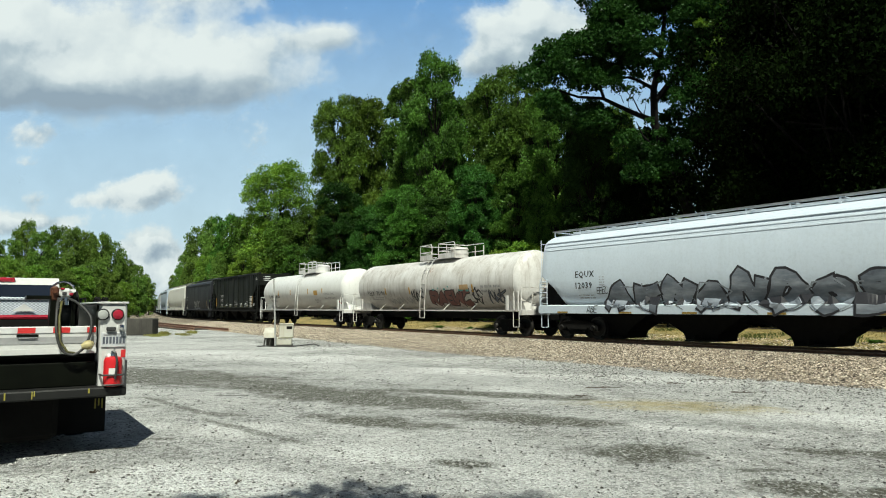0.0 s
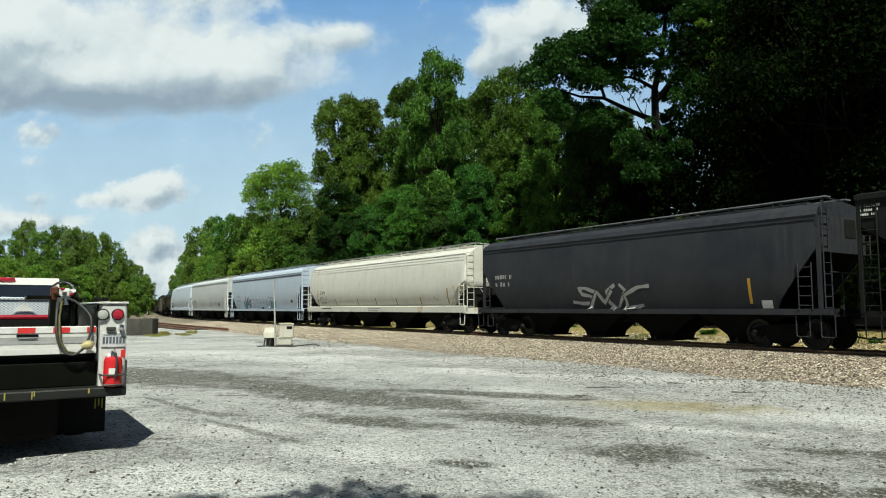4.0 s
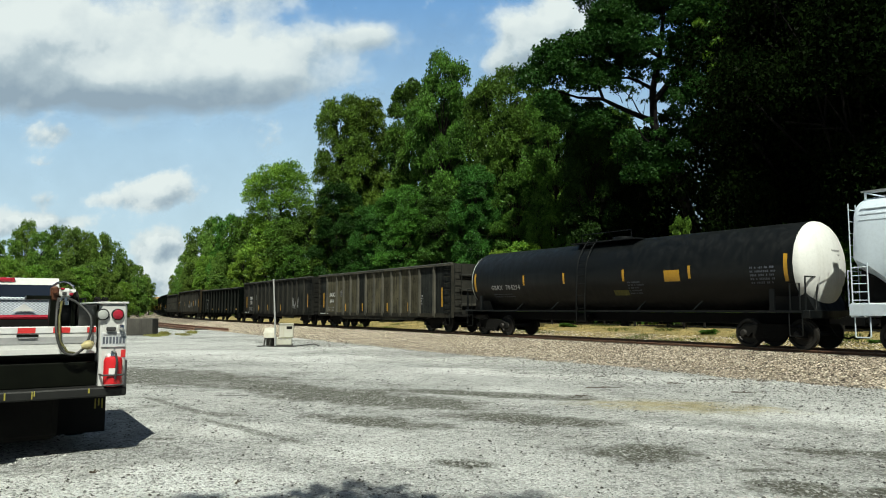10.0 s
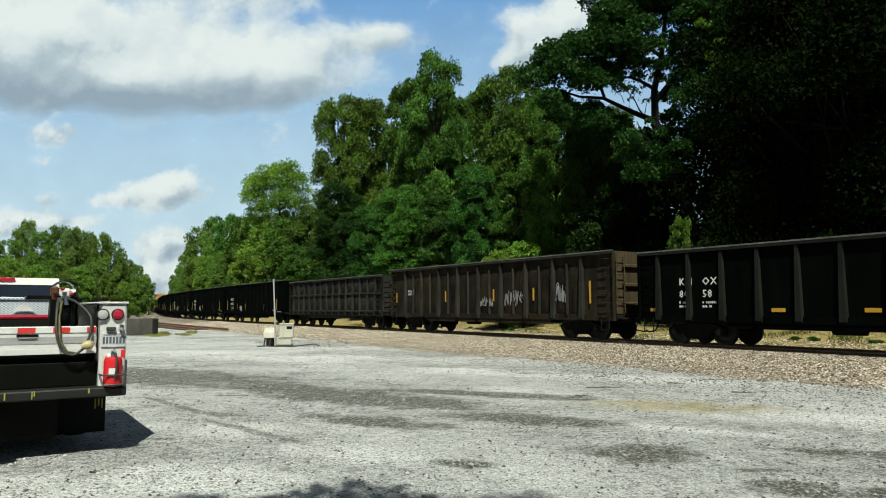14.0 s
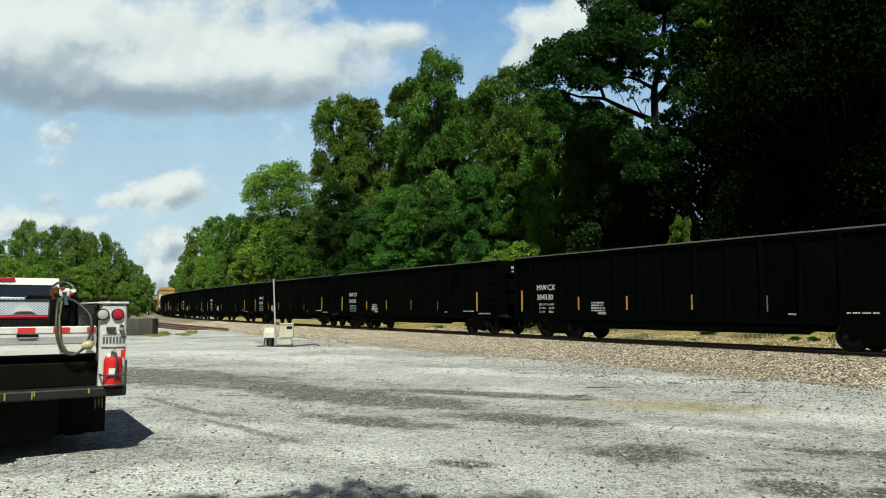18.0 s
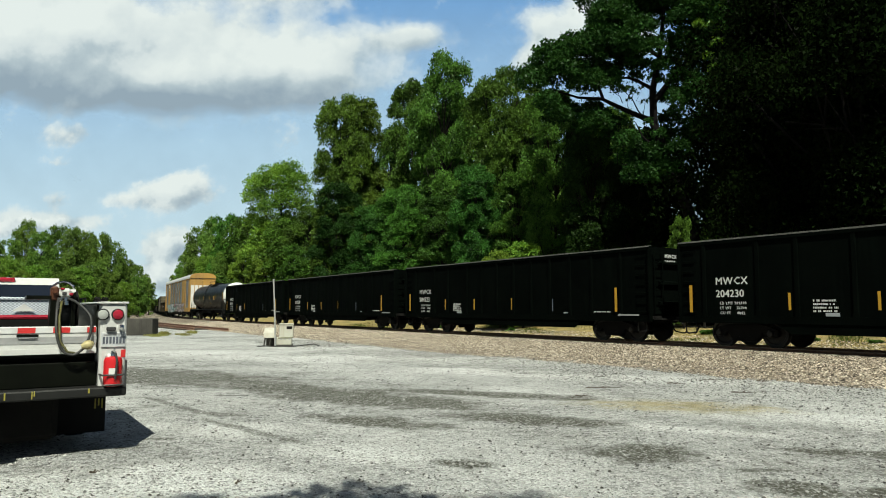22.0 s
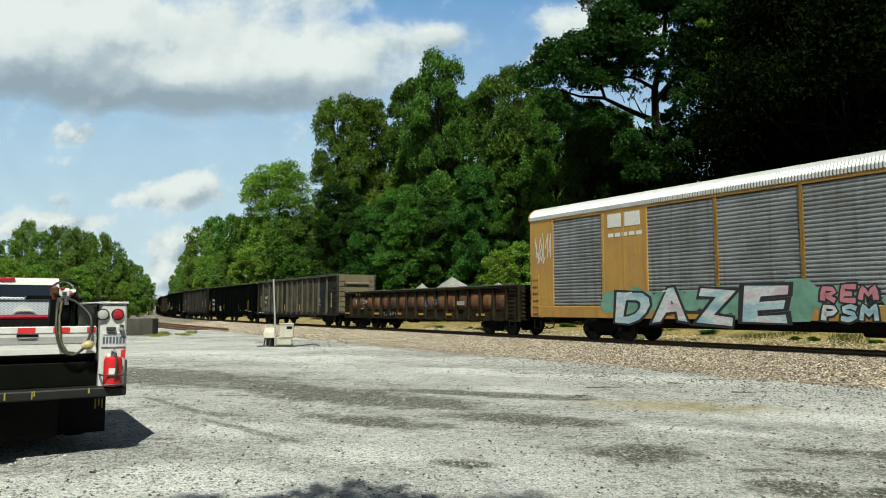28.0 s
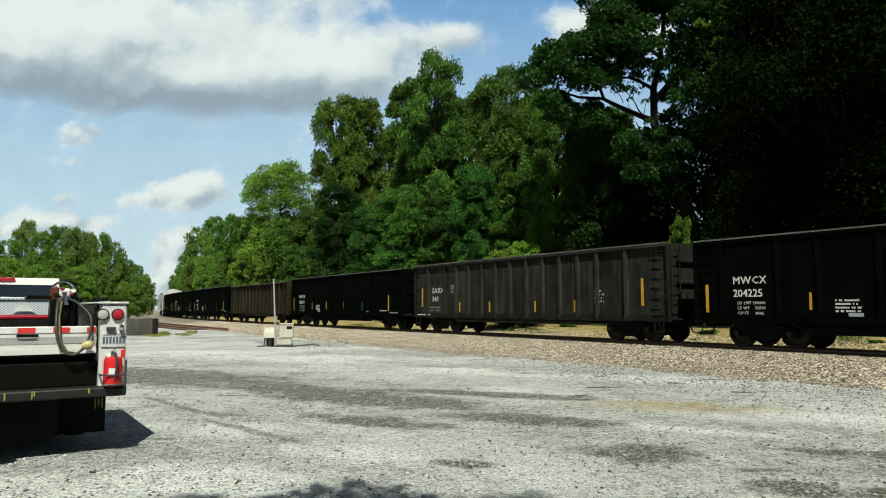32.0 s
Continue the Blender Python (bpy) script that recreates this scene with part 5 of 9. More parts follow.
def sprayed(car, x, z, w, h, glyphs, side, fill, edge, width, seed, lean=0.1, over=0.12, rim=0.05, wild=0.1):
    """A row of painted letter forms: fat strokes with a dark rim that follow the side's curve."""
    rng = random.Random(seed)
    n = len(glyphs)
    for i, ch in enumerate(glyphs):
        gw = w / n * (1 + over)
        gx, gz, gh = x + w * i / n - gw * over / 2, z + rng.uniform(-0.03, 0.05) * h, h * rng.uniform(0.88, 1.06)
        for j, line in enumerate(GLYPHS[ch]):
            line = [(u + rng.uniform(-wild, wild), v + rng.uniform(-wild, wild)) for u, v in line]
            pts = [Vector((gx + width / 2 + (gw - width) * u + lean * h * (v - 0.5), gz + width / 2 + (gh - width) * v)) for u, v in line]
            fine = []
            for a, b in zip(pts, pts[1:]):
                m = max(1, int((b - a).length / 0.09))
                fine += [a.lerp(b, k / m) for k in range(m)]
            fine.append(pts[-1])
            dirs = [(fine[min(k + 1, len(fine) - 1)] - fine[max(k - 1, 0)]).normalized() for k in range(len(fine))]
            wob = [1 + 0.16 * math.sin(0.6 * k + seed + i) for k in range(len(fine))]
            base = 0.006 + 0.006 * (i % 2) + 0.0005 * j
            for nm, mat, half, lay, ext in (("graffiti_rim", edge, width / 2 + rim, base, rim), ("graffiti_stroke", fill, width / 2, base + 0.003, 0.0)):
                if nm == "graffiti_stroke" and fill is edge:
                    continue
                left, right = [], []
                for k, (p, d) in enumerate(zip(fine, dirs)):
                    q = p - d * ext if k == 0 else p + d * ext if k == len(fine) - 1 else p
                    o = Vector((-d.y, d.x)) * half * wob[k]
                    left.append(q + o), right.append(q - o)
                g = Geo()
                for k in range(len(fine) - 1):
                    quad = [left[k], left[k + 1], right[k + 1], right[k]]
                    mid_l = [(a + b) / 2 for a, b in ((left[k], right[k]), (left[k + 1], right[k + 1]))]
                    for four in ([quad[0], quad[1], mid_l[1], mid_l[0]], [mid_l[0], mid_l[1], quad[2], quad[3]]):
                        g.add([(p.x, -side(p.y) - lay, p.y) for p in four], [(0, 1, 2, 3)])
                tagged(part(nm, g, mat, car), kind="stuff")


def scribble(car, x, z, w, h, n, y, mat, seed, flank=False):
    """A thin sprayed tag line."""
    rng = random.Random(seed)
    g = Geo()
    for k in range(n):
        a = x + w * k / n
        pts = [(a + rng.uniform(0, w / n * 1.2), z + rng.uniform(0, h)) for _ in range(5)]
        for (ax_, az), (bx, bz) in zip(pts, pts[1:]):
            dx, dz = bx - ax_, bz - az
            d = math.hypot(dx, dz) or 1
            ox, oz = -dz / d * 0.022, dx / d * 0.022
            g.add([(ax_ + ox, y, az + oz), (ax_ - ox, y, az - oz), (bx - ox, y, bz - oz), (bx + ox, y, bz + oz)], [(0, 1, 2, 3)])
    o = tagged(part("spray_tag", g, mat, car), kind="stuff")
    return on_flank(o) if flank else o


M_STRIPE = plain("dark_grey_stripe", (0.085, 0.095, 0.12), 0.6)
M_G_DARK = plain("sprayed_black", (0.02, 0.02, 0.025), 0.6)
M_G_SLATE = plain("sprayed_slate", (0.13, 0.15, 0.19), 0.6, 0, 0.5, 3)
M_G_PALE = plain("sprayed_pale_grey", (0.3, 0.33, 0.37), 0.6, 0, 0.4, 3)
M_G_MAROON = plain("sprayed_maroon", (0.1, 0.035, 0.05), 0.6, 0, 0.4, 3)
M_G_ROSE = plain("sprayed_pale_rose", (0.5, 0.43, 0.46), 0.6, 0, 0.35, 1.5)
M_G_TEAL = plain("sprayed_teal", (0.1, 0.36, 0.34), 0.6, 0, 0.4, 2)
M_G_TEAL_THIN = plain("thin_teal_overspray", (0.08, 0.31, 0.37), 0.6, 0, 0.5, 2)


def spray_fade(name, stops):
    """Sprayed fill that fades from tone to tone in soft level bands."""
    m, nt, b, link = nodes_of(name)
    co = coords(nt)
    n = noise_node(nt, co, 1.3, 4, 0.6, (0.5, 1.0, 1.6))
    c = ramp(nt, n, stops)
    c = blend(nt, ramp(nt, noise_node(nt, co, 9, 4, 0.7), [(0.3, 0.35), (0.6, 0.0)]), c, (0.16, 0.17, 0.18))
    link(c, b.inputs["Base Color"])
    b.inputs["Roughness"].default_value = 0.6
    return m


M_G_STEEL = spray_fade("sprayed_steel_grey", [(0.3, (0.06, 0.07, 0.09)), (0.45, (0.13, 0.15, 0.18)), (0.58, (0.24, 0.265, 0.3)), (0.7, (0.4, 0.43, 0.47))])
M_G_BLUE = spray_fade("sprayed_sky_blue", [(0.32, (0.2, 0.34, 0.44)), (0.46, (0.36, 0.5, 0.56)), (0.54, (0.55, 0.57, 0.6)), (0.64, (0.5, 0.36, 0.42)), (0.72, (0.3, 0.5, 0.5))])
M_G_PINK = plain("sprayed_pink", (0.5, 0.2, 0.25), 0.6, 0, 0.3, 2)
M_G_RED = plain("sprayed_dull_red", (0.21, 0.09, 0.08), 0.6, 0, 0.4, 3)
M_G_GREEN = plain("sprayed_green", (0.16, 0.33, 0.26), 0.6, 0, 0.4, 2)
M_FADED_ORANGE = plain("faded_orange_panel", (0.5, 0.33, 0.16), 0.6, 0, 0.3, 6)
M_PLACARD_RED = plain("red_placard", (0.5, 0.03, 0.04), 0.5)
M_PALEGRAVEL = plain("pale_crushed_stone_load", (0.3, 0.295, 0.28), 0.95, 0, 0.5, 9, 0.8)


def autorack(L, label):
    car = group_of("autorack", label, "freight car", "freight cars of the train")
    h, w = L / 2 - 0.3, 1.53
    zb, ze, zt = 1.0, 5.06, 5.72
    slots = [(0.0, 1.4, "post"), (1.4, 4.22, "screen"), (4.22, 6.32, "panel")]
    slots += [(6.32 + 2.87 * i, 6.32 + 2.87 * (i + 1), "screen") for i in range(5)]
    slots += [(20.67, 2 * h - 4.22, "panel"), (2 * h - 4.22, 2 * h - 1.4, "screen"), (2 * h - 1.4, 2 * h, "post")]
    for sg in (-1, 1):
        y_out, y_in = sg * w, sg * (w - 0.09)
        ya, yb = sorted((y_out, y_in))
        part("side_sill", Geo().cbox(-h, h, ya, yb, zb - 0.12, zb + 0.34, 0.02), M_AUTORACK, car)
        part("top_rail", Geo().cbox(-h, h, ya, yb, ze - 0.12, ze + 0.02, 0.02), M_AUTORACK, car)
        for a, b, k in slots:
            a, b = a - h, b - h
            if k == "screen":
                n = 27
                rows = []
                for i in range(n):
                    z0 = zb + 0.36 + (ze - zb - 0.5) * i / n
                    z1 = z0 + (ze - zb - 0.5) / n
                    yy = sg * (w - 0.06)
                    for f, out in ((0.0, 0.0), (0.35, 0.028), (0.65, 0.028)) + (((1.0, 0.0),) if i == n - 1 else ()):
                        z = z0 + (z1 - z0) * f
                        rows.append([(a + 0.06, yy + sg * out, z), (b - 0.06, yy + sg * out, z), (b - 0.06, yy - sg * 0.006, z), (a + 0.06, yy - sg * 0.006, z)])
                part("side_screen", Geo().loft(rows), M_SCREEN, car, "galvanised corrugated side screen")
                for xx in (a, b):
                    y0, y1 = sorted((sg * (w + 0.005), sg * (w - 0.08)))
                    part("post", Geo().cbox(xx - 0.065, xx + 0.065, y0, y1, zb + 0.2, ze - 0.05, 0.012), M_AUTORACK, car)
            else:
                y0, y1 = sorted((sg * (w - 0.01), sg * (w - 0.07)))
                part("side_panel", Geo().cbox(a, b, y0, y1, zb + 0.3, ze - 0.1, 0.01), M_AUTORACK, car)
                if k == "panel":
                    part("panel_fold", Geo().box((a + b) / 2 - 0.03, (a + b) / 2 + 0.03, y0 - 0.012, y1, zb + 0.35, ze - 0.12), M_AUTORACK, car)
    # corrugated roof
    arc = [(w + 0.02, ze), (w + 0.02, ze + 0.16), (w - 0.1, ze + 0.36), (w - 0.35, ze + 0.52), (w - 0.8, zt - 0.04), (0, zt), (-w + 0.8, zt - 0.04), (-w + 0.35, ze + 0.52), (-w + 0.1, ze + 0.36), (-w - 0.02, ze + 0.16), (-w - 0.02, ze)]
    rings = []
    n = 280
    for i in range(n * 2 + 1):
        x = -h + 2 * h * i / (2 * n)
        k = 0.022 if i % 2 else -0.01
        rings.append([(x, y + (k if y > 0 else -k if y < 0 else 0), z + k) for y, z in arc])
    part("corrugated_roof", Geo().loft(rings, True, True), M_ROOF, car, "galvanised corrugated roof")
    for sg in (-1, 1):
        xe = sg * (h - 0.12)
        for y0, y1 in ((-w + 0.05, -0.02), (0.02, w - 0.05)):
            d = part("end_door", Geo().cbox(min(xe, xe + sg * 0.06), max(xe, xe + sg * 0.06), y0, y1, zb + 0.25, ze + 0.1, 0.015), M_AUTORACK, car, "tall ochre and white end door")
            part("door_sheet", Geo().box(min(xe + sg * 0.062, xe + sg * 0.07), max(xe + sg * 0.062, xe + sg * 0.07), y0 + 0.06, y1 - 0.06, zb + 0.4, 4.2), M_WHITE, d)
            for yy in (y0 + (y1 - y0) * 0.33, y0 + (y1 - y0) * 0.66):
                part("door_rib", Geo().box(min(xe + sg * 0.06, xe + sg * 0.1), max(xe + sg * 0.06, xe + sg * 0.1), yy - 0.035, yy + 0.035, zb + 0.3, ze), M_AUTORACK, d)
        part("end_arch", Geo().prism([(y * 1.012, z + 0.03) for y, z in arc], min(sg * (h + 0.002), sg * (h + 0.05)), max(sg * (h + 0.002), sg * (h + 0.05))), M_AUTORACK, car, "ochre arched end plate")
        part("end_gable", Geo().prism([(w - 0.1, ze), (w - 0.4, ze + 0.45), (0, zt - 0.06), (-w + 0.4, ze + 0.45), (-w + 0.1, ze)], min(xe, xe + sg * 0.05), max(xe, xe + sg * 0.05)), M_AUTORACK, car)
        ladder(car, sg * (h - 0.35), -w - 0.02, zb - 0.1, 2.7, 0.42, 6, M_AUTORACK, True, 0.018)
        step_stirrup(car, sg * (h - 0.4), -w + 0.05, 0.95, 0.4, M_UNDER)
        part("end_platform", Geo().box(min(xe, xe + sg * 0.5), max(xe, xe + sg * 0.5), -1.3, 1.3, 0.9, 1.0), M_UNDER, car)
    part("deck", Geo().box(-h, h, -1.4, 1.4, 0.86, 0.98), M_UNDER, car)
    brake_gear(car, -1.0, 0.62)
    part("well_skirt", Geo().prism_y([(-h + 5, 0.9), (-h + 5.6, 0.55), (h - 5.6, 0.55), (h - 5, 0.9)], -1.1, 1.1), M_UNDER, car)
    # pale shapes for the emblem, bars for the line below it
    y = -w + 0.004
    zl = 4.35
    xa = -h + 4.5
    for k, wd in ((0.0, 0.66), (0.84, 0.72)):
        part("emblem", Geo().cbox(xa + k, xa + k + wd, y - 0.006, y + 0.006, zl, zl + 0.52, 0.004), M_WHITE, car, "plain white emblem block")
    marks(car, [(xa + 0.02 + 0.34 * k, 3.98, 0.26, 0.15) for k in range(5)], y, M_WHITE)
    scribble(car, -h + 0.3, 3.1, 1.0, 1.5, 6, y - 0.008, M_WHITE, 21)
    part("number_plate", Geo().box(-h + 7.6, -h + 10.0, -w - 0.004, -w - 0.001, 1.06, 1.24), M_BLACKMARK, car)
    gu = Geo()
    rng = random.Random(31)
    for i in range(13):
        cx, rr = -9.7 + 7.3 * i / 12, rng.uniform(0.4, 0.62) * (1.15 if i in (0, 11, 12) else 0.9)
        gu.add([(cx + rr * math.cos(k * 0.5236) * rng.uniform(0.8, 1.2), -w - 0.007 - 0.0003 * i, 1.5 + rr * math.sin(k * 0.5236) * rng.uniform(0.8, 1.2)) for k in range(12)], [tuple(range(12))])
    tagged(part("graffiti_cloud", gu, M_G_GREEN, car), kind="stuff")
    for k, ch in enumerate("DAZE"):
        fat_letter(car, ch, -9.5 + 1.72 * k, 0.66 + 0.05 * (k % 2), 1.8, 1.3, -w - 0.014 - 0.004 * k, M_G_BLUE, M_G_DARK)
    sprayed(car, -1.75, 1.42, 1.6, 0.52, "rem", RACK_SIDE, M_G_PINK, M_G_DARK, 0.13, 32, 0.05, 0.0, 0.06, 0.02)
    sprayed(car, -1.75, 0.84, 1.6, 0.52, "psm", RACK_SIDE, M_G_BLUE, M_G_DARK, 0.13, 33, 0.05, 0.0, 0.06, 0.02)
    sprayed(car, 0.55, 0.82, 8.6, 1.2, "tazsck", RACK_SIDE, M_G_ROSE, M_G_DARK, 0.27, 34, 0.12, 0.1, 0.095)
    sprayed(car, 0.75, 0.9, 8.2, 0.3, "zszszs", RACK_SIDE, M_G_MAROON, M_G_MAROON, 0.1, 35, 0.0, 0.0, 0.0)
    gu = Geo()
    for i in range(9):
        cx, rr = 0.3 + 0.45 * i * 0.5 if i < 4 else -2.4 + 0.2 * i, rng.uniform(0.3, 0.5)
        gu.add([(cx + rr * math.cos(k * 0.5236) * rng.uniform(0.8, 1.2), -w - 0.004 - 0.0003 * i, 1.5 + rr * math.sin(k * 0.5236) * rng.uniform(0.8, 1.2)) for k in range(12)], [tuple(range(12))])
    tagged(part("graffiti_cloud", gu, M_G_GREEN, car), kind="stuff")
    running_gear(car, L, L / 2 - 4.1)
    return car


def low_gondola(L, label):
    car = gondola(L, "gondola", label, M_RUSTY, M_RUSTY, top=2.34, floor_z=0.86, ribs=17, rib_w=0.15, rib_d=0.15, low_sag=False, taper=0.45, mat_rib=M_RUSTY)
    x0 = -L / 2 + 0.62
    rng = random.Random(4)
    for i in range(16):
        xa = x0 + 0.85 + (L - 1.24 - 1.7) * i / 16 + 0.1
        xb = xa + (L - 1.24 - 1.7) / 16 - 0.2
        rings = []
        for k in range(6):
            f = k / 5
            bul = 0.13 * math.sin(f * math.pi) ** 0.7
            rings.append([(xa + (xb - xa) * u, -1.352 - bul * (math.sin(math.pi * u) ** 0.5 if 0 < u < 1 else 0.0) * rng.uniform(0.85, 1.1), 1.2 + 0.78 * f) for u in (0.0, 0.15, 0.35, 0.65, 0.85, 1.0)])
        part("bulged_panel", Geo().loft(rings, False, False), M_RUST, car, "bulged bare rusty side panel", smooth=1.0)
    y = -1.5 - 0.003
    words("52", 0.36, M_WHITE, car, x0 + 1.55, -1.44, 1.55)
    words("200", 0.36, M_WHITE, car, x0 + 2.6, -1.44, 1.55)
    marks(car, [(x0 + 1.55, 2.08, 0.16, 0.2), (x0 + 1.95, 2.08, 0.16, 0.2), (x0 + 2.75, 2.08, 0.16, 0.2), (x0 + 2.2, 1.35, 0.5, 0.06), (x0 + 2.2, 1.23, 0.5, 0.06)], -1.42, M_GREYMARK)
    for x in (-8.5, -4.45, -1.88, 0.7, 3.2, 6.0):
        part("reflector", Geo().box(x - 0.33, x + 0.33, -1.44, -1.425, 0.9, 1.01), M_YELLOW, car)
    scribble(car, 0.9, 1.3, 1.6, 0.5, 8, -1.5, M_G_SLATE, 48)
    scribble(car, -3.6, 0.8, 1.2, 0.35, 5, -1.43, M_GREYMARK, 49)
    part("data_panel", Geo().box(4.1, 4.75, -1.49, -1.485, 1.42, 1.62), M_GREYMARK, car)
    # heaps of crushed stone
    for cx, hh, rr in ((-6.1, 2.47, 0.6), (-1.6, 2.72, 0.85), (1.55, 2.98, 1.35), (5.6, 2.55, 0.8)):
        g = Geo()
        ring = []
        for k in range(10):
            f = k / 9
            ring.append([(cx + rr * 1.9 * (1 - f) * math.cos(a * 0.3142) * rng.uniform(0.94, 1.06), min(1.25, rr) * (1 - f) * math.sin(a * 0.3142), 1.7 + (hh - 1.7) * f ** 0.85 + rng.uniform(-0.025, 0.025)) for a in range(20)])
        part("stone_heap", g.loft(ring), M_PALEGRAVEL, car, "heap of pale crushed stone", smooth=0.8)
    return car


# ================= the train =================
def settle(car, half):
    """Lays all the lettering and marks of a hopper onto its curved side."""
    for o in car.children_recursive:
        nm = o.name.split(".")[0]
        if nm == "spray_tag":
            on_side(o, half, 0.012)
        elif nm in ("lettering", "fine_print", "reflector", "data_plate", "eave_stripe"):
            on_side(o, half)
        elif nm.startswith("graffiti") and nm not in ("graffiti_rim", "graffiti_stroke"):
            lay = {"graffiti_cloud": 0.003, "graffiti_edge": 0.005, "graffiti_fill": 0.0075, "graffiti_slit": 0.0095, "graffiti_shine": 0.0095}[nm]
            for v in o.data.vertices:
                v.co.y = -half(v.co.z) - lay - 0.0002 * (int(v.co.x * 2) % 7)


CARS = []  # (car, station of its rear and front couplers at mid clip)


def enlist(car, rear, front):
    CARS.append((car, rear, front))
    return car


def bar_set(car, x, y, z, mat, w=1.3, rows=3):
    for k in range(rows):
        part("marking", Geo().box(x, x + w * (1 - 0.15 * (k % 2)), y - 0.004, y, z - k * 0.14, z - k * 0.14 + 0.06), mat, car)


# grey round-sided hopper with sprayed lettering
c = enlist(round_hopper(19.6, "light grey covered hopper with slate graffiti along its side", M_GREY_HOP), 239.9, 259.5)
yb = -1.555
words("EQUX", 0.36, M_BLACKMARK, c, -7.12, yb, 2.5)
words("12039", 0.36, M_BLACKMARK, c, -7.15, yb, 2.05)
small_print(c, -6.95, 1.75, 0.9, 2, 0.06, yb, M_GREYMARK)
sprayed(c, -5.5, 1.1, 11.8, 1.24, "aknandosc", HOPPER_SIDE, M_G_STEEL, M_G_DARK, 0.46, 3, 0.14, 0.1, 0.075)
sprayed(c, -5.3, 1.45, 11.4, 0.75, "cksdhdosc", HOPPER_SIDE, M_G_PALE, M_G_PALE, 0.03, 4, 0.14, 0.0, 0.012)
sprayed(c, -5.95, 1.82, 0.55, 0.28, "eeec", HOPPER_SIDE, M_BLACKMARK, M_BLACKMARK, 0.015, 65, 0.1, 0.2, 0.008, 0.1)
sprayed(c, -6.4, 1.1, 0.5, 0.26, "ase", HOPPER_SIDE, M_BLACKMARK, M_BLACKMARK, 0.015, 66, 0.1, 0.2, 0.008, 0.1)
small_print(c, -5.8, 2.45, 0.3, 4, 0.06, yb, M_FAINT, 67)
for x in (-7.8, -4.5, -1.7, 1.4, 4.4, 7.6):
    part("sill_reflector", Geo().box(x - 0.3, x + 0.3, -1.587, -1.582, 1.06, 1.13), M_DULL_GOLD, c)

# two white tank cars
c = enlist(tank_car(18.05, "white tank car with red sprayed lettering on its flank", M_DIRTY_TANK, M_DIRTY_TANK, M_WHITE_TANK, M_DIRTY_TANK, lad=0.2, mid=0.7), 221.85, 239.9)
on_flank(words("TELX  73190", 0.36, M_BLACKMARK, c, -6.55, -1.51, 2.05))
on_flank(small_print(c, -6.5, 1.88, 2.2, 2, 0.06, -1.51, M_GREYMARK))
on_flank(small_print(c, 5.2, 2.25, 1.5, 2, 0.13, -1.51, M_GREYMARK))
sprayed(c, 0.55, 1.36, 3.6, 0.86, "raewc", FLANK, M_G_RED, M_G_DARK, 0.22, 8, 0.25, 0.3, 0.045, 0.13)
tagged(on_flank(part("sprayed_dots", Geo().box(0.9, 1.05, -1.512, -1.51, 2.2, 2.3).box(1.4, 1.5, -1.512, -1.51, 2.28, 2.36).box(1.95, 2.1, -1.512, -1.51, 2.2, 2.3).box(2.3, 2.42, -1.512, -1.51, 2.34, 2.42).box(3.3, 3.7, -1.512, -1.51, 2.14, 2.24).box(3.9, 4.15, -1.512, -1.51, 2.1, 2.26), M_G_TEAL, c)), kind="stuff")
sprayed(c, 4.35, 1.62, 0.75, 0.55, "sos", FLANK, M_G_DARK, M_G_DARK, 0.035, 9, 0.2, 0.6, 0.02, 0.3)
sprayed(c, 5.75, 1.55, 1.1, 0.55, "nws", FLANK, M_G_SLATE, M_G_DARK, 0.06, 10, 0.2, 0.6, 0.03, 0.25)
sprayed(c, -1.35, 1.72, 1.2, 0.55, "nwns", FLANK, M_G_DARK, M_G_DARK, 0.03, 11, 0.2, 0.3, 0.02, 0.25)
scribble(c, -4.0, 1.5, 2.6, 0.4, 14, -1.515, M_GREYMARK, 9, True)
for x in (-4.25, -1.5, 4.5):
    on_flank(part("reflector", Geo().box(x - 0.06, x + 0.06, -1.515, -1.51, 2.05, 2.45), M_YELLOW, c))
on_flank(part("warning_panel", Geo().box(3.4, 4.15, -1.515, -1.51, 2.2, 2.45), M_FADED_ORANGE, c, "faded orange warning panel"))

c = enlist(tank_car(18.5, "clean white tank car with hazard placards", M_WHITE_TANK, M_WHITE_TANK, M_WHITE_TANK, M_WHITE_TANK, lad=0.2, mid=0.8), 203.35, 221.85)
on_flank(words("DOWX  88280", 0.36, M_BLACKMARK, c, -6.55, -1.51, 2.1))
on_flank(small_print(c, -6.4, 1.9, 1.9, 2, 0.06, -1.51, M_GREYMARK))
for x in (-4.3, -1.55, 2.05, 4.72):
    on_flank(part("reflector", Geo().box(x - 0.06, x + 0.06, -1.515, -1.51, 2.3, 2.7), M_YELLOW, c))
on_flank(part("warning_panel", Geo().box(3.15, 3.84, -1.515, -1.51, 2.22, 2.56), M_YELLOW, c, "yellow warning panel"))
on_flank(small_print(c, 3.1, 1.9, 1.0, 3, 0.06, -1.51, M_GREYMARK))
on_flank(words("ETHYLENE OXIDE", 0.2, M_GREYMARK, c, 4.95, -1.51, 2.2))
on_flank(words("INHALATION HAZARD", 0.17, M_GREYMARK, c, 4.95, -1.51, 1.92))
for x, z, mt in ((7.0, 1.85, M_WHITE), (7.2, 1.6, M_PLACARD_RED)):
    on_flank(part("placard", Geo().add([(x - 0.22, -1.52, z), (x, -1.52, z - 0.22), (x + 0.22, -1.52, z), (x, -1.52, z + 0.22)], [(0, 1, 2, 3)]), mt, c, "diamond hazard placard"))

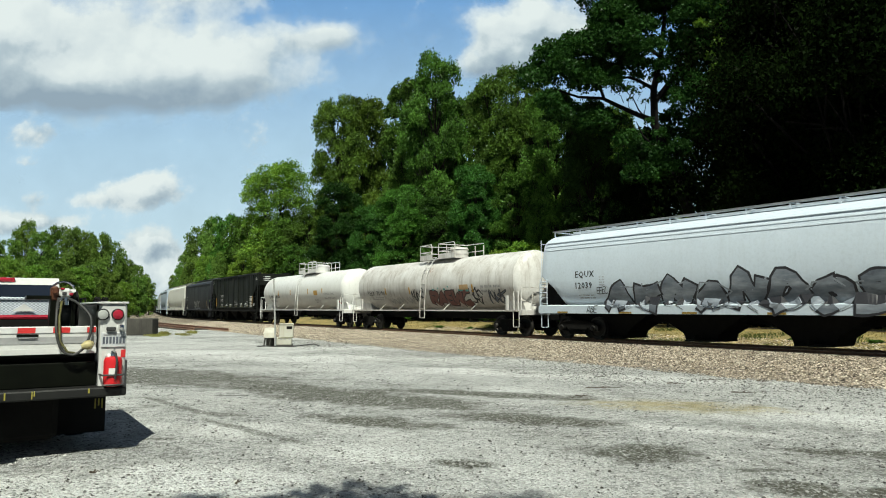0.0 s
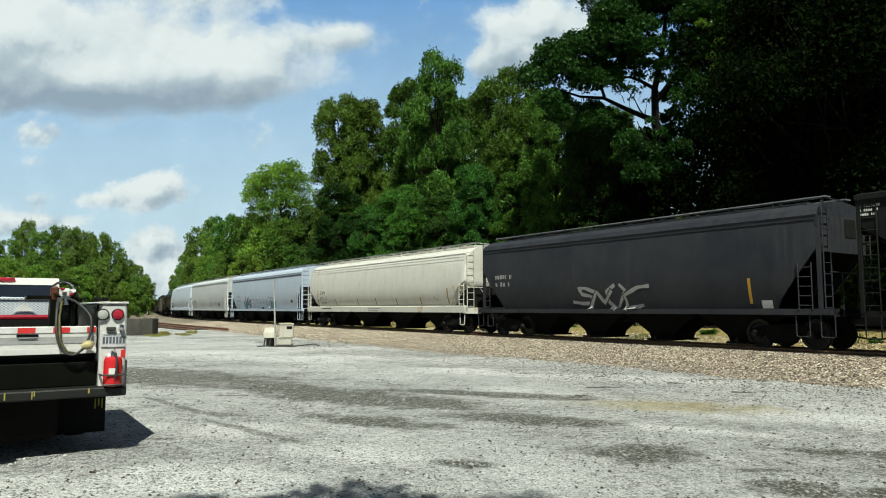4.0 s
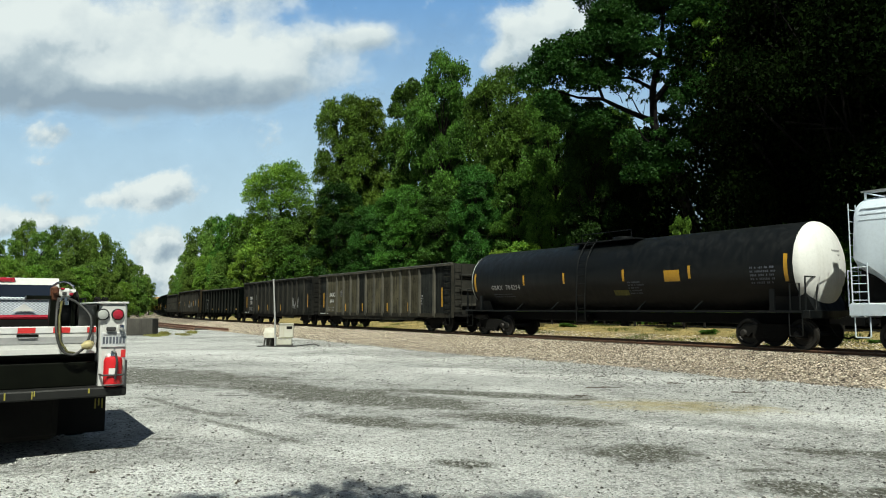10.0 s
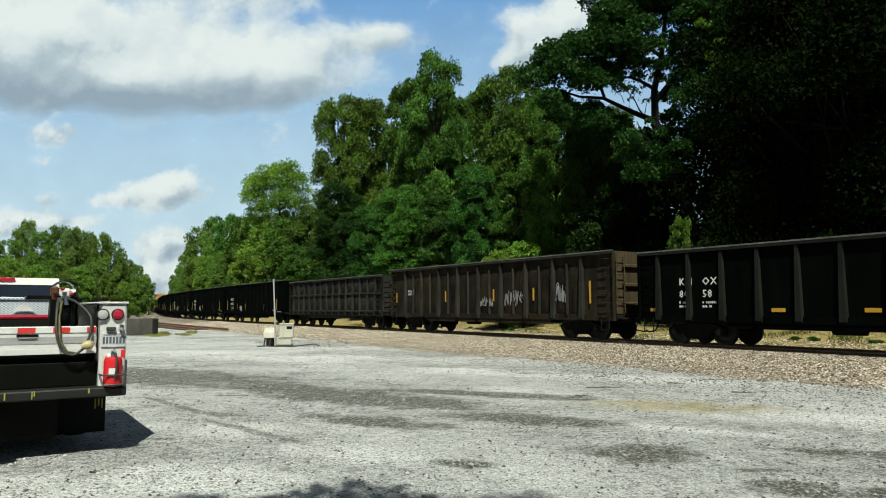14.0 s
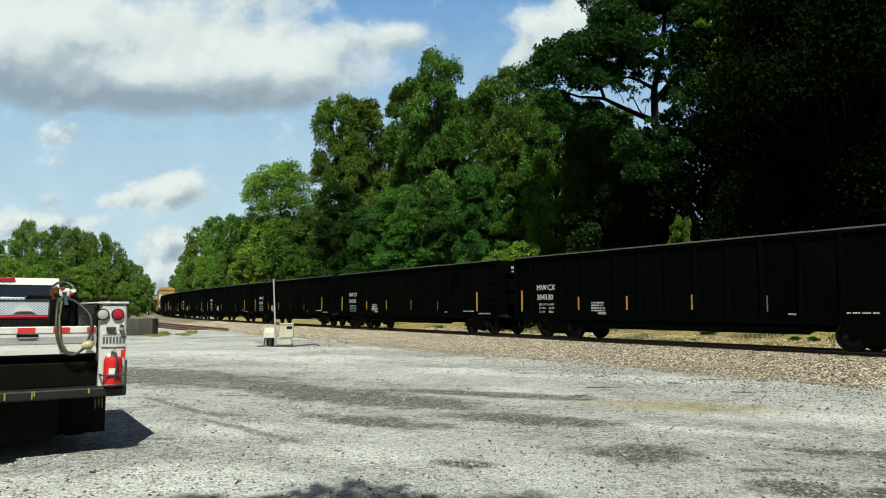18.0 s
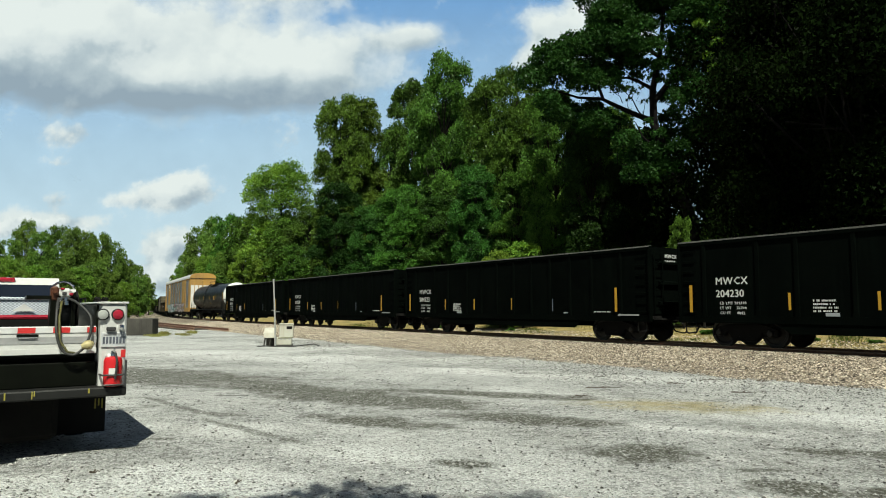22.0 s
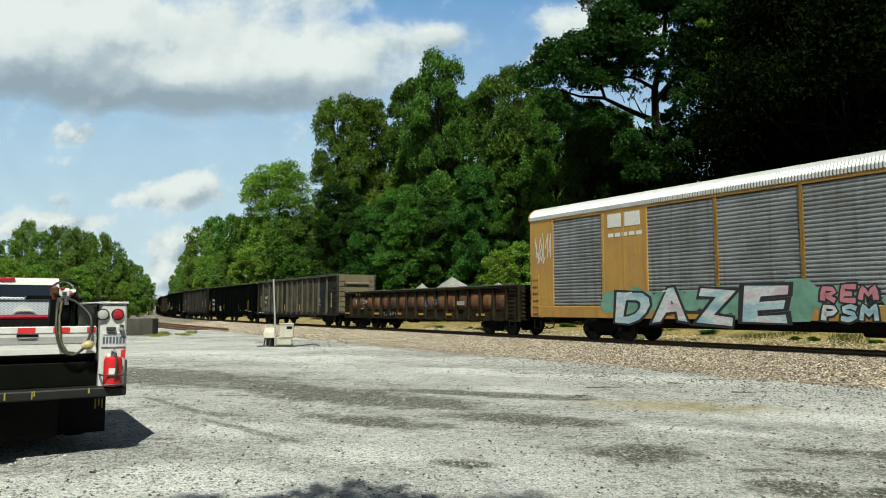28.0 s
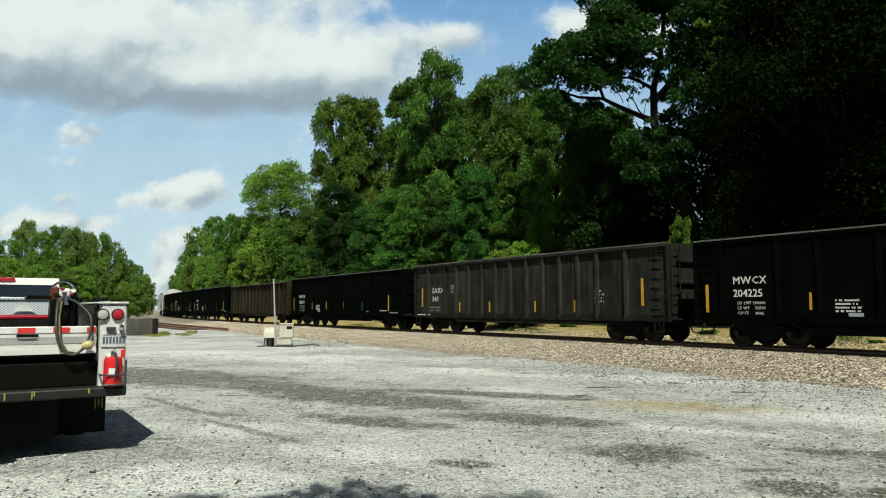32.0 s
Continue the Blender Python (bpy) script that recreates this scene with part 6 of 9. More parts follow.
# open coal hopper and dark covered hopper
enlist(coal_hopper(16.85, "black ribbed open hopper with white lettering"), 186.5, 203.35)
c = enlist(end_post_hopper(17.65, "blue-black covered hopper with pale graffiti", M_NAVY_HOP, M_NAVY_HOP, M_BLACK), 168.85, 186.5)
sprayed(c, -1.6, 1.25, 3.2, 0.9, "snoc", BULGE_HOPPER, M_GREYMARK, M_G_DARK, 0.13, 12, 0.2, 0.5, 0.05, 0.2)
reflectors(c, [5.75], -1.556, 1.4, 0.8)
part("data_plate", Geo().box(6.1, 6.45, -1.556, -1.55, 1.25, 1.5), M_WHITE, c)
small_print(c, -7.0, 2.6, 1.2, 2, 0.2, -1.55, M_GREYMARK)

# cream hopper with rust
c = enlist(round_hopper(20.95, "cream covered hopper with rust stains", M_CREAM_HOP), 147.9, 168.85)
words("SHPX", 0.34, M_BLACKMARK, c, -7.82, yb, 2.22)
words("462174", 0.34, M_BLACKMARK, c, -7.82, yb, 1.85)
small_print(c, -7.75, 1.66, 1.1, 2, 0.06, yb, M_BLACKMARK)
reflectors(c, [-8.22, 8.3], -1.545, 1.5, 0.8, M_DULL_GOLD)
reflectors(c, [-5.3, -2.05, 0.41, 2.92, 5.6], -1.545, 1.46, 0.43, M_DULL_GOLD)
bar_set(c, -7.3, -1.583, 1.22, M_BLACKMARK, 1.5, 1)
bar_set(c, -0.4, -1.583, 1.24, M_GREYMARK, 1.6, 2)

# pale blue-grey hopper
c = enlist(end_post_hopper(20.7, "pale blue-grey covered hopper with a dark eave stripe and faded graffiti", M_BLUE_HOP), 127.2, 147.9)
words("NAHX", 0.36, M_GREYMARK, c, -7.65, -1.55, 2.32)
words("580609", 0.36, M_GREYMARK, c, -7.65, -1.55, 1.86)
small_print(c, -8.0, 1.6, 1.3, 3, 0.09, -1.546, M_GREYMARK, 77)
for x, w_, seed in ((-5.45, 1.0, 14), (2.1, 1.4, 15)):
    sprayed(c, x, 1.3, w_, 0.6, "so", BULGE_HOPPER, M_G_TEAL_THIN, M_G_TEAL_THIN, 0.42, seed)
sprayed(c, -4.8, 1.35, 1.7, 1.0, "nsos", BULGE_HOPPER, M_G_SLATE, M_G_SLATE, 0.03, 61, 0.2, 0.5, 0.02, 0.3)
sprayed(c, -4.6, 1.4, 1.3, 0.7, "hwz", BULGE_HOPPER, M_G_MAROON, M_G_SLATE, 0.05, 63, 0.2, 0.5, 0.02, 0.3)
sprayed(c, -3.1, 1.3, 5.3, 0.8, "enrece", BULGE_HOPPER, M_BLUE_HOP, M_G_DARK, 0.28, 62, 0.2, 0.14, 0.022)
sprayed(c, 2.2, 1.4, 1.2, 0.7, "az", BULGE_HOPPER, M_G_SLATE, M_G_SLATE, 0.03, 64, 0.3, 0.3, 0.01, 0.2)
part("eave_stripe", Geo().box(-9.25, 9.25, -1.556, -1.55, 3.72, 3.88), M_STRIPE, c, "dark grey eave stripe")
part("data_plate", Geo().box(7.05, 7.6, -1.548, -1.545, 1.68, 1.98), M_WHITE, c)
part("data_plate", Geo().box(7.1, 7.55, -1.553, -1.549, 1.72, 1.94), M_NAVY_HOP, c)
small_print(c, 5.9, 1.85, 0.7, 2, 0.07, -1.546, M_FAINT, 78)
reflectors(c, [8.5], -1.546, 1.5, 0.9)

# white hopper
c = enlist(end_post_hopper(20.2, "off-white covered hopper with ladders and small black stencils", M_WHITE_HOP, M_WHITE_HOP, None, 4, 0.32, False), 107.0, 127.2)
words("ROIX", 0.36, M_BLACKMARK, c, -7.72, -1.55, 2.0)
words("58738", 0.36, M_BLACKMARK, c, -7.66, -1.55, 1.66)
words("LD LMT  199500 LBS", 0.1, M_BLACKMARK, c, -7.5, -1.55, 1.52)
words("LT WT    68500 LBS", 0.1, M_BLACKMARK, c, -7.5, -1.55, 1.38)
part("data_plate", Geo().box(-6.32, -6.04, -1.55, -1.545, 1.9, 2.13), M_GREYMARK, c)
part("data_plate", Geo().box(-6.3, -6.06, -1.556, -1.551, 1.92, 2.11), M_WHITE_HOP, c)
words("C", 0.12, M_BLACKMARK, c, -6.22, -1.56, 1.95)
reflectors(c, [-8.05], -1.546, 1.43, 0.8, None, 0.13)
reflectors(c, [-4.38, -1.1, 2.4], -1.546, 1.42, 0.4)
reflectors(c, [7.2], -1.546, 1.3, 1.1)
sprayed(c, -3.2, 1.35, 1.0, 0.6, "nosas", BULGE_HOPPER, M_GREYMARK, M_GREYMARK, 0.016, 16, 0.2, 0.5, 0.004, 0.3)
sprayed(c, 1.0, 1.35, 1.0, 0.8, "wahm", BULGE_HOPPER, M_GREYMARK, M_GREYMARK, 0.02, 18, 0.0, 0.5, 0.004, 0.3)
for x in (2.0, 3.6, 5.2):
    small_print(c, x, 1.9, 1.0, 3 if x < 5 else 6, 0.06, -1.546, M_FAINT, 17)
part("data_plate", Geo().box(5.0, 5.3, -1.55, -1.545, 1.5, 1.8).box(5.36, 5.6, -1.55, -1.545, 1.5, 1.8), M_BLACKMARK, c)

# light grey round hopper
c = enlist(round_hopper(19.9, "light grey covered hopper with yellow reflectors", M_GREY_HOP), 87.1, 107.0)
words("ACFX", 0.36, M_BLACKMARK, c, -7.32, yb, 2.3)
words("67076", 0.36, M_BLACKMARK, c, -7.32, yb, 1.86)
small_print(c, -7.2, 1.66, 0.9, 2, 0.07, yb, M_BLACKMARK)
reflectors(c, [-7.76, 8.25], -1.545, 1.5, 0.86, None, 0.12)
reflectors(c, [-5.06, -1.72, 2.0, 5.86], -1.545, 1.5, 0.4, None, 0.11)
small_print(c, -6.0, 2.3, 0.35, 4, 0.07, yb, M_FAINT, 20)
small_print(c, 0.0, 2.4, 0.8, 6, 0.06, yb, M_FAINT, 18)
small_print(c, 3.2, 2.3, 1.2, 3, 0.05, yb, M_FAINT, 19)
part("data_plate", Geo().box(6.8, 7.02, yb, yb + 0.005, 1.8, 2.0).box(7.07, 7.29, yb, yb + 0.005, 1.8, 2.0), M_BLACKMARK, c)
bar_set(c, -5.6, -1.583, 1.16, M_BLACKMARK, 0.4, 2)


def black_tank(L, label, text):
    c = tank_car(L, label, M_TANK_BLACK, M_WHITE_TANK, M_TANK_BLACK, M_TANK_BLACK, dark=True)
    on_flank(words(text, 0.31, M_STENCIL, c, -L / 2 + 2.52, -1.51, 2.11))
    on_flank(small_print(c, -L / 2 + 2.6, 1.88, 1.6, 2, 0.06, -1.51, M_STRIPE))
    for x in (-4.25, -1.72, 1.47, 4.4):
        on_flank(part("reflector", Geo().box(x - 0.05, x + 0.05, -1.515, -1.51, 2.28, 2.72), M_YELLOW, c))
    for x in (-L / 2 + 1.32, L / 2 - 1.32):
        on_flank(part("reflector", Geo().box(x - 0.06, x + 0.06, -1.515, -1.51, 2.07, 2.5), M_YELLOW, c))
        on_flank(part("reflector", Geo().box(x - 0.06, x + 0.06, -1.515, -1.51, 2.5, 2.92), M_YELLOW, c))
    on_flank(part("faded_panel", Geo().box(0.88, 1.6, -1.515, -1.51, 1.75, 1.95), M_SCUFF_YELLOW, c, "faded olive placard"))
    on_flank(part("warning_panel", Geo().box(3.35, 4.0, -1.515, -1.51, 2.2, 2.6), M_YELLOW, c, "yellow warning panel"))
    on_flank(small_print(c, L / 2 - 2.5, 2.5, 1.0, 5, 0.07, -1.51, M_STRIPE, 22))
    on_flank(small_print(c, 1.65, 2.2, 0.75, 5, 0.06, -1.51, M_STRIPE, 23))
    for k in range(3):
        part("head_print", Geo().box(L / 2 - 0.59, L / 2 - 0.572, -0.1, 0.35, 3.0 - k * 0.14, 3.05 - k * 0.14), M_GREYMARK, c)
    return c


enlist(black_tank(18.3, "black tank car with a white end", "GBRX  704294"), 68.8, 87.1)
enlist(saxx(18.0, "344", "weathered grey ribbed gondola streaked with rust", None, M_RIB_CHAR, True), 50.8, 68.8)
c = enlist(saxx(18.0, "303", "charcoal ribbed gondola with white tag", M_DARK, M_DARK), 32.8, 50.8)
scribble(c, 4.1, 1.2, 1.3, 0.95, 22, -1.4, M_STENCIL, 41)
rl = random.Random(19)
heap = []
for k in range(5):
    f = k / 4
    heap.append([(2.6 + 2.4 * (1 - f) * math.cos(a * 0.5236) * rl.uniform(0.8, 1.1), 1.1 * (1 - f) * math.sin(a * 0.5236), 3.0 + 0.78 * f ** 0.6 * rl.uniform(0.9, 1.05)) for a in range(12)])
part("scrap_load", Geo().loft(heap), M_RIB_DUST, c, "heap of grey scrap showing above the rim")

c = enlist(gondola(18.2, "gondola", "black ribbed gondola with small white lettering", M_BLACK, M_BLACK, top=3.3, ribs=13, rib_w=0.2, rib_d=0.13, mat_rib=M_RIB_BLACK, taper=0.6), 14.6, 32.8)
for k, (a, b) in enumerate((("KN", "OX"), ("80", "58"))):
    words(a, 0.36, M_WHITE, c, -6.78, -1.38, 2.05 - 0.42 * k)
    words(b, 0.36, M_WHITE, c, -5.86, -1.38, 2.05 - 0.42 * k)
small_print(c, -6.78, 1.42, 0.5, 2, 0.08, -1.375, M_WHITE, 81)
small_print(c, -5.86, 1.42, 0.6, 2, 0.08, -1.375, M_WHITE, 82)
for x in (-7.8, -3.2, -0.5, 2.8, 6.8):
    part("reflector", Geo().box(x - 0.22, x + 0.22, -1.39, -1.38, 1.14, 1.26), M_YELLOW, c)

BROWN_RIBS = [2.15, 3.85, 5.56, 7.3, 9.03, 10.78, 12.55, 14.31, 15.98]
c = enlist(gondola(18.3, "gondola", "battered brown-black gondola with bulged panels and tags", M_RUSTY, M_BROWN_END, top=3.5, rib_w=0.2, rib_d=0.17, mat_rib=M_RIB_CHAR, taper=0.6, rib_at=BROWN_RIBS), -3.7, 14.6)
scribble(c, 0.1, 1.35, 1.0, 0.5, 8, -1.42, M_GREYMARK, 44)
scribble(c, 1.95, 1.35, 1.3, 0.75, 12, -1.42, M_GREYMARK, 45)
scribble(c, 5.35, 1.5, 0.65, 0.85, 8, -1.42, M_GREYMARK, 46)
rb = random.Random(6)
for i in range(16):
    a, b = BROWN_RIBS[i // 2] - 9.15, BROWN_RIBS[i // 2 + 1] - 9.15
    xa, xb = (a + 0.1, (a + b) / 2 - 0.05) if i % 2 == 0 else ((a + b) / 2 + 0.05, b - 0.1)
    if i % 2:
        part("thin_rib", Geo().cbox((a + b) / 2 - 0.04, (a + b) / 2 + 0.04, -1.44, -1.33, 0.98, 3.1, 0.015), M_RIB_CHAR, c)
    rings = []
    for k in range(9):
        f = k / 8
        sag = 0.06 * abs(math.sin(f * math.pi * 2.0)) ** 0.7
        rings.append([(xa, -1.333, 1.05 + 2.0 * f), (xa + (xb - xa) * 0.3, -1.335 - sag * rb.uniform(0.6, 1.1), 1.05 + 2.0 * f), (xa + (xb - xa) * 0.7, -1.335 - sag * rb.uniform(0.6, 1.1), 1.05 + 2.0 * f), (xb, -1.333, 1.05 + 2.0 * f)])
    part("bulged_panel", Geo().loft(rings, False, False), M_BULGE, c, "bulged olive-brown side sheet", smooth=1.0)
words("225", 0.4, M_WHITE, c, -6.7, -1.405, 2.0)
reflectors(c, [-7.9, -2.9, 1.12, 3.94], -1.42, 1.6, 0.55)
reflectors(c, [7.3], -1.405, 1.45, 0.9)

c = enlist(gondola(16.4, "gondola", "charcoal gondola with horizontal side stiffeners and ragged sheets", M_DARK, M_RIB_CHAR, top=3.3, ribs=14, rib_w=0.12, rib_d=0.15, mid_band=True, mat_rib=M_RIB_CHAR), -20.0, -3.7)
rb = random.Random(15)
for i in range(13):
    xa = -16.3 / 2 + 0.62 + 0.85 + (16.4 - 1.24 - 1.7) * i / 13 + 0.09
    xb = xa + (16.4 - 1.24 - 1.7) / 13 - 0.18
    for z0, z1 in ((1.2, 2.1), (2.32, 3.1)):
        rings = []
        for k in range(6):
            f = k / 5
            rings.append([(xa + (xb - xa) * u, -1.352 - 0.09 * math.sin(math.pi * f) * (0.3 + 0.7 * math.sin(math.pi * u)) * rb.uniform(0.5, 1.2), z0 + (z1 - z0) * f) for u in (0.0, 0.25, 0.5, 0.75, 1.0)])
        part("bulged_panel", Geo().loft(rings, False, False), M_SHEET_CHAR, c, "scuffed bulged side sheet", smooth=1.0)

# the run of deep black gondolas
LB = 18.325
master = deep_black(LB, "204321", "black high-sided gondola with white lettering")
numbers = ["204321", "204330", "204333", "204324", "204230", "204323", "204328", "204311"]
enlist(master, -20.0 - LB, -20.0)


def black_copy(number):
    """Another car of the same kind; only its number differs."""
    car = copy_thing(master, Matrix.Identity(4))
    for o in list(car.children):
        if o.name.split(".")[0] in ("lettering", "end_lettering") and abs(o.location.z - (1.62 if o.name.startswith("lettering") else 2.88)) < 0.01:
            cu = bpy.data.curves.new("digits", "FONT")
            cu.body, cu.size, cu.extrude, cu.resolution_u = number, 0.34 if o.name.startswith("lettering") else 0.2, 0.001, 2
            tmp = bpy.data.objects.new("digits", cu)
            scene.collection.objects.link(tmp)
            me = embolden(bpy.data.meshes.new_from_object(tmp), cu.size)
            bpy.data.objects.remove(tmp)
            me.materials.clear()
            me.materials.append(M_WHITE)
            o.data = me
    for o in car.children_recursive:
        if o.name.startswith("wheelset"):
            WHEELSETS.append((o, 0 if o.location.x < 0 else 1))
    return car


for i in range(1, 8):
    enlist(black_copy(numbers[i]), -20.0 - LB * (i + 1), -20.0 - LB * i)

enlist(black_tank(18.3, "black tank car with a white end and yellow marks", "GTRX  257014"), -184.9, -166.6)
enlist(autorack(29.1, "ochre and silver autorack with bright graffiti"), -214.0, -184.9)
enlist(low_gondola(18.9, "low rusty gondola loaded with pale crushed stone"), -232.9, -214.0)
for car, _, _ in CARS:
    if car.name.startswith("covered_hopper"):
        settle(car, ROUND_SIDE if any(o.name.startswith("body") for o in car.children) else BULGE_SIDE)
enlist(saxx(18.1, "391", "dusty grey ribbed gondola with a tan end", M_GREY_GON, M_TAN_END, True), -251.0, -232.9)
enlist(black_copy("204225"), -269.1, -251.0)
enlist(saxx(18.2, "341", "charcoal ribbed gondola with yellow reflectors", M_DARK, M_DARK), -287.3, -269.1)
enlist(black_copy("204319"), -305.6, -287.3)
enlist(gondola(17.4, "gondola", "rust-streaked dark brown ribbed gondola", M_RUSTY, M_RUSTY, top=3.4, ribs=15, rib_w=0.18, rib_d=0.15), -323.0, -305.6)
enlist(black_copy("204227"), -341.3, -323.0)
enlist(black_copy("204341"), -359.6, -341.3)
enlist(black_copy("204229"), -377.9, -359.6)
enlist(end_post_hopper(19.6, "white covered hopper at the rear of the train", M_WHITE_HOP), -397.5, -377.9)
enlist(end_post_hopper(19.6, "pale grey covered hopper at the rear of the train", M_GREY_HOP), -417.1, -397.5)

# ================= service truck =================
M_TWHITE = painted("white_truck_paint", (0.53, 0.53, 0.515), (0.32, 0.3, 0.26), 0.2, 0.35, streak=True)
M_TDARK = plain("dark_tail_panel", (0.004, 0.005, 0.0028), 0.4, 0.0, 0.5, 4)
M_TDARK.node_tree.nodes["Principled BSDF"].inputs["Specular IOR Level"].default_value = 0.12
M_BUMPER = plain("scuffed_black_bumper", (0.0045, 0.005, 0.004), 0.6, 0.1, 0.6, 7, 0.4)
M_RUBBER = plain("tyre_rubber", (0.02, 0.02, 0.02), 0.85, 0, 0.4, 8, 0.3)
M_RED = plain("red_enamel", (0.5, 0.015, 0.02), 0.3, 0, 0.15)
M_REDTAPE = plain("red_reflective_tape", (0.55, 0.03, 0.03), 0.45, 0, 0.2)
M_TAPE = plain("white_reflective_tape", (0.6, 0.6, 0.59), 0.45, 0, 0.15)
M_CHROME = plain("chrome", (0.7, 0.7, 0.7), 0.15, 1.0, 0.1)
M_BRASS = plain("worn_brass_nozzle", (0.48, 0.41, 0.2), 0.55, 0.2, 0.4)
M_PUMP = plain("brown_pump_casting", (0.13, 0.045, 0.02), 0.5, 0.2, 0.6, 14)
M_STAINED = plain("yellow_stained_hose", (0.11, 0.1, 0.025), 0.6, 0, 0.6, 18)
M_HOSE = plain("black_hose", (0.03, 0.03, 0.028), 0.6)
M_LENSRED = plain("red_lamp_lens", (0.3, 0.014, 0.03), 0.2, 0, 0.1)
M_LENSCLEAR = plain("clear_lamp_lens", (0.36, 0.37, 0.35), 0.2, 0, 0.2)


def glass_dark():
    m, nt, b, link = nodes_of("tinted_rear_glass")
    b.inputs["Base Color"].default_value = (0.012, 0.016, 0.026, 1)
    b.inputs["Roughness"].default_value = 0.06
    return m


def tread_plate():
    m, nt, b, link = nodes_of("aluminium_tread_plate")
    co = coords(nt)
    mp = nt.nodes.new("ShaderNodeMapping")
    mp.inputs["Rotation"].default_value = (0, radians(45), 0)
    link(co, mp.inputs[0])
    ch = nt.nodes.new("ShaderNodeTexChecker")
    ch.inputs["Scale"].default_value = 46
    link(mp.outputs[0], ch.inputs[0])
    link(blend(nt, ch.outputs[1], (0.4, 0.44, 0.5), (0.72, 0.76, 0.82)), b.inputs["Base Color"])
    b.inputs["Metallic"].default_value, b.inputs["Roughness"].default_value = 0.35, 0.35
    bump(nt, ch.outputs[1], b, 0.5, 0.004)
    return m


M_PLATE = plain("pale_licence_plate", (0.52, 0.53, 0.54), 0.45, 0, 0.3, 20)
M_SCUFF = plain("dull_yellow_scuff", (0.3, 0.26, 0.04), 0.7)
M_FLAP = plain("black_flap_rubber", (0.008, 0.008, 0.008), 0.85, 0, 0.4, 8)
M_GLASS = glass_dark()
M_TREAD = tread_plate()


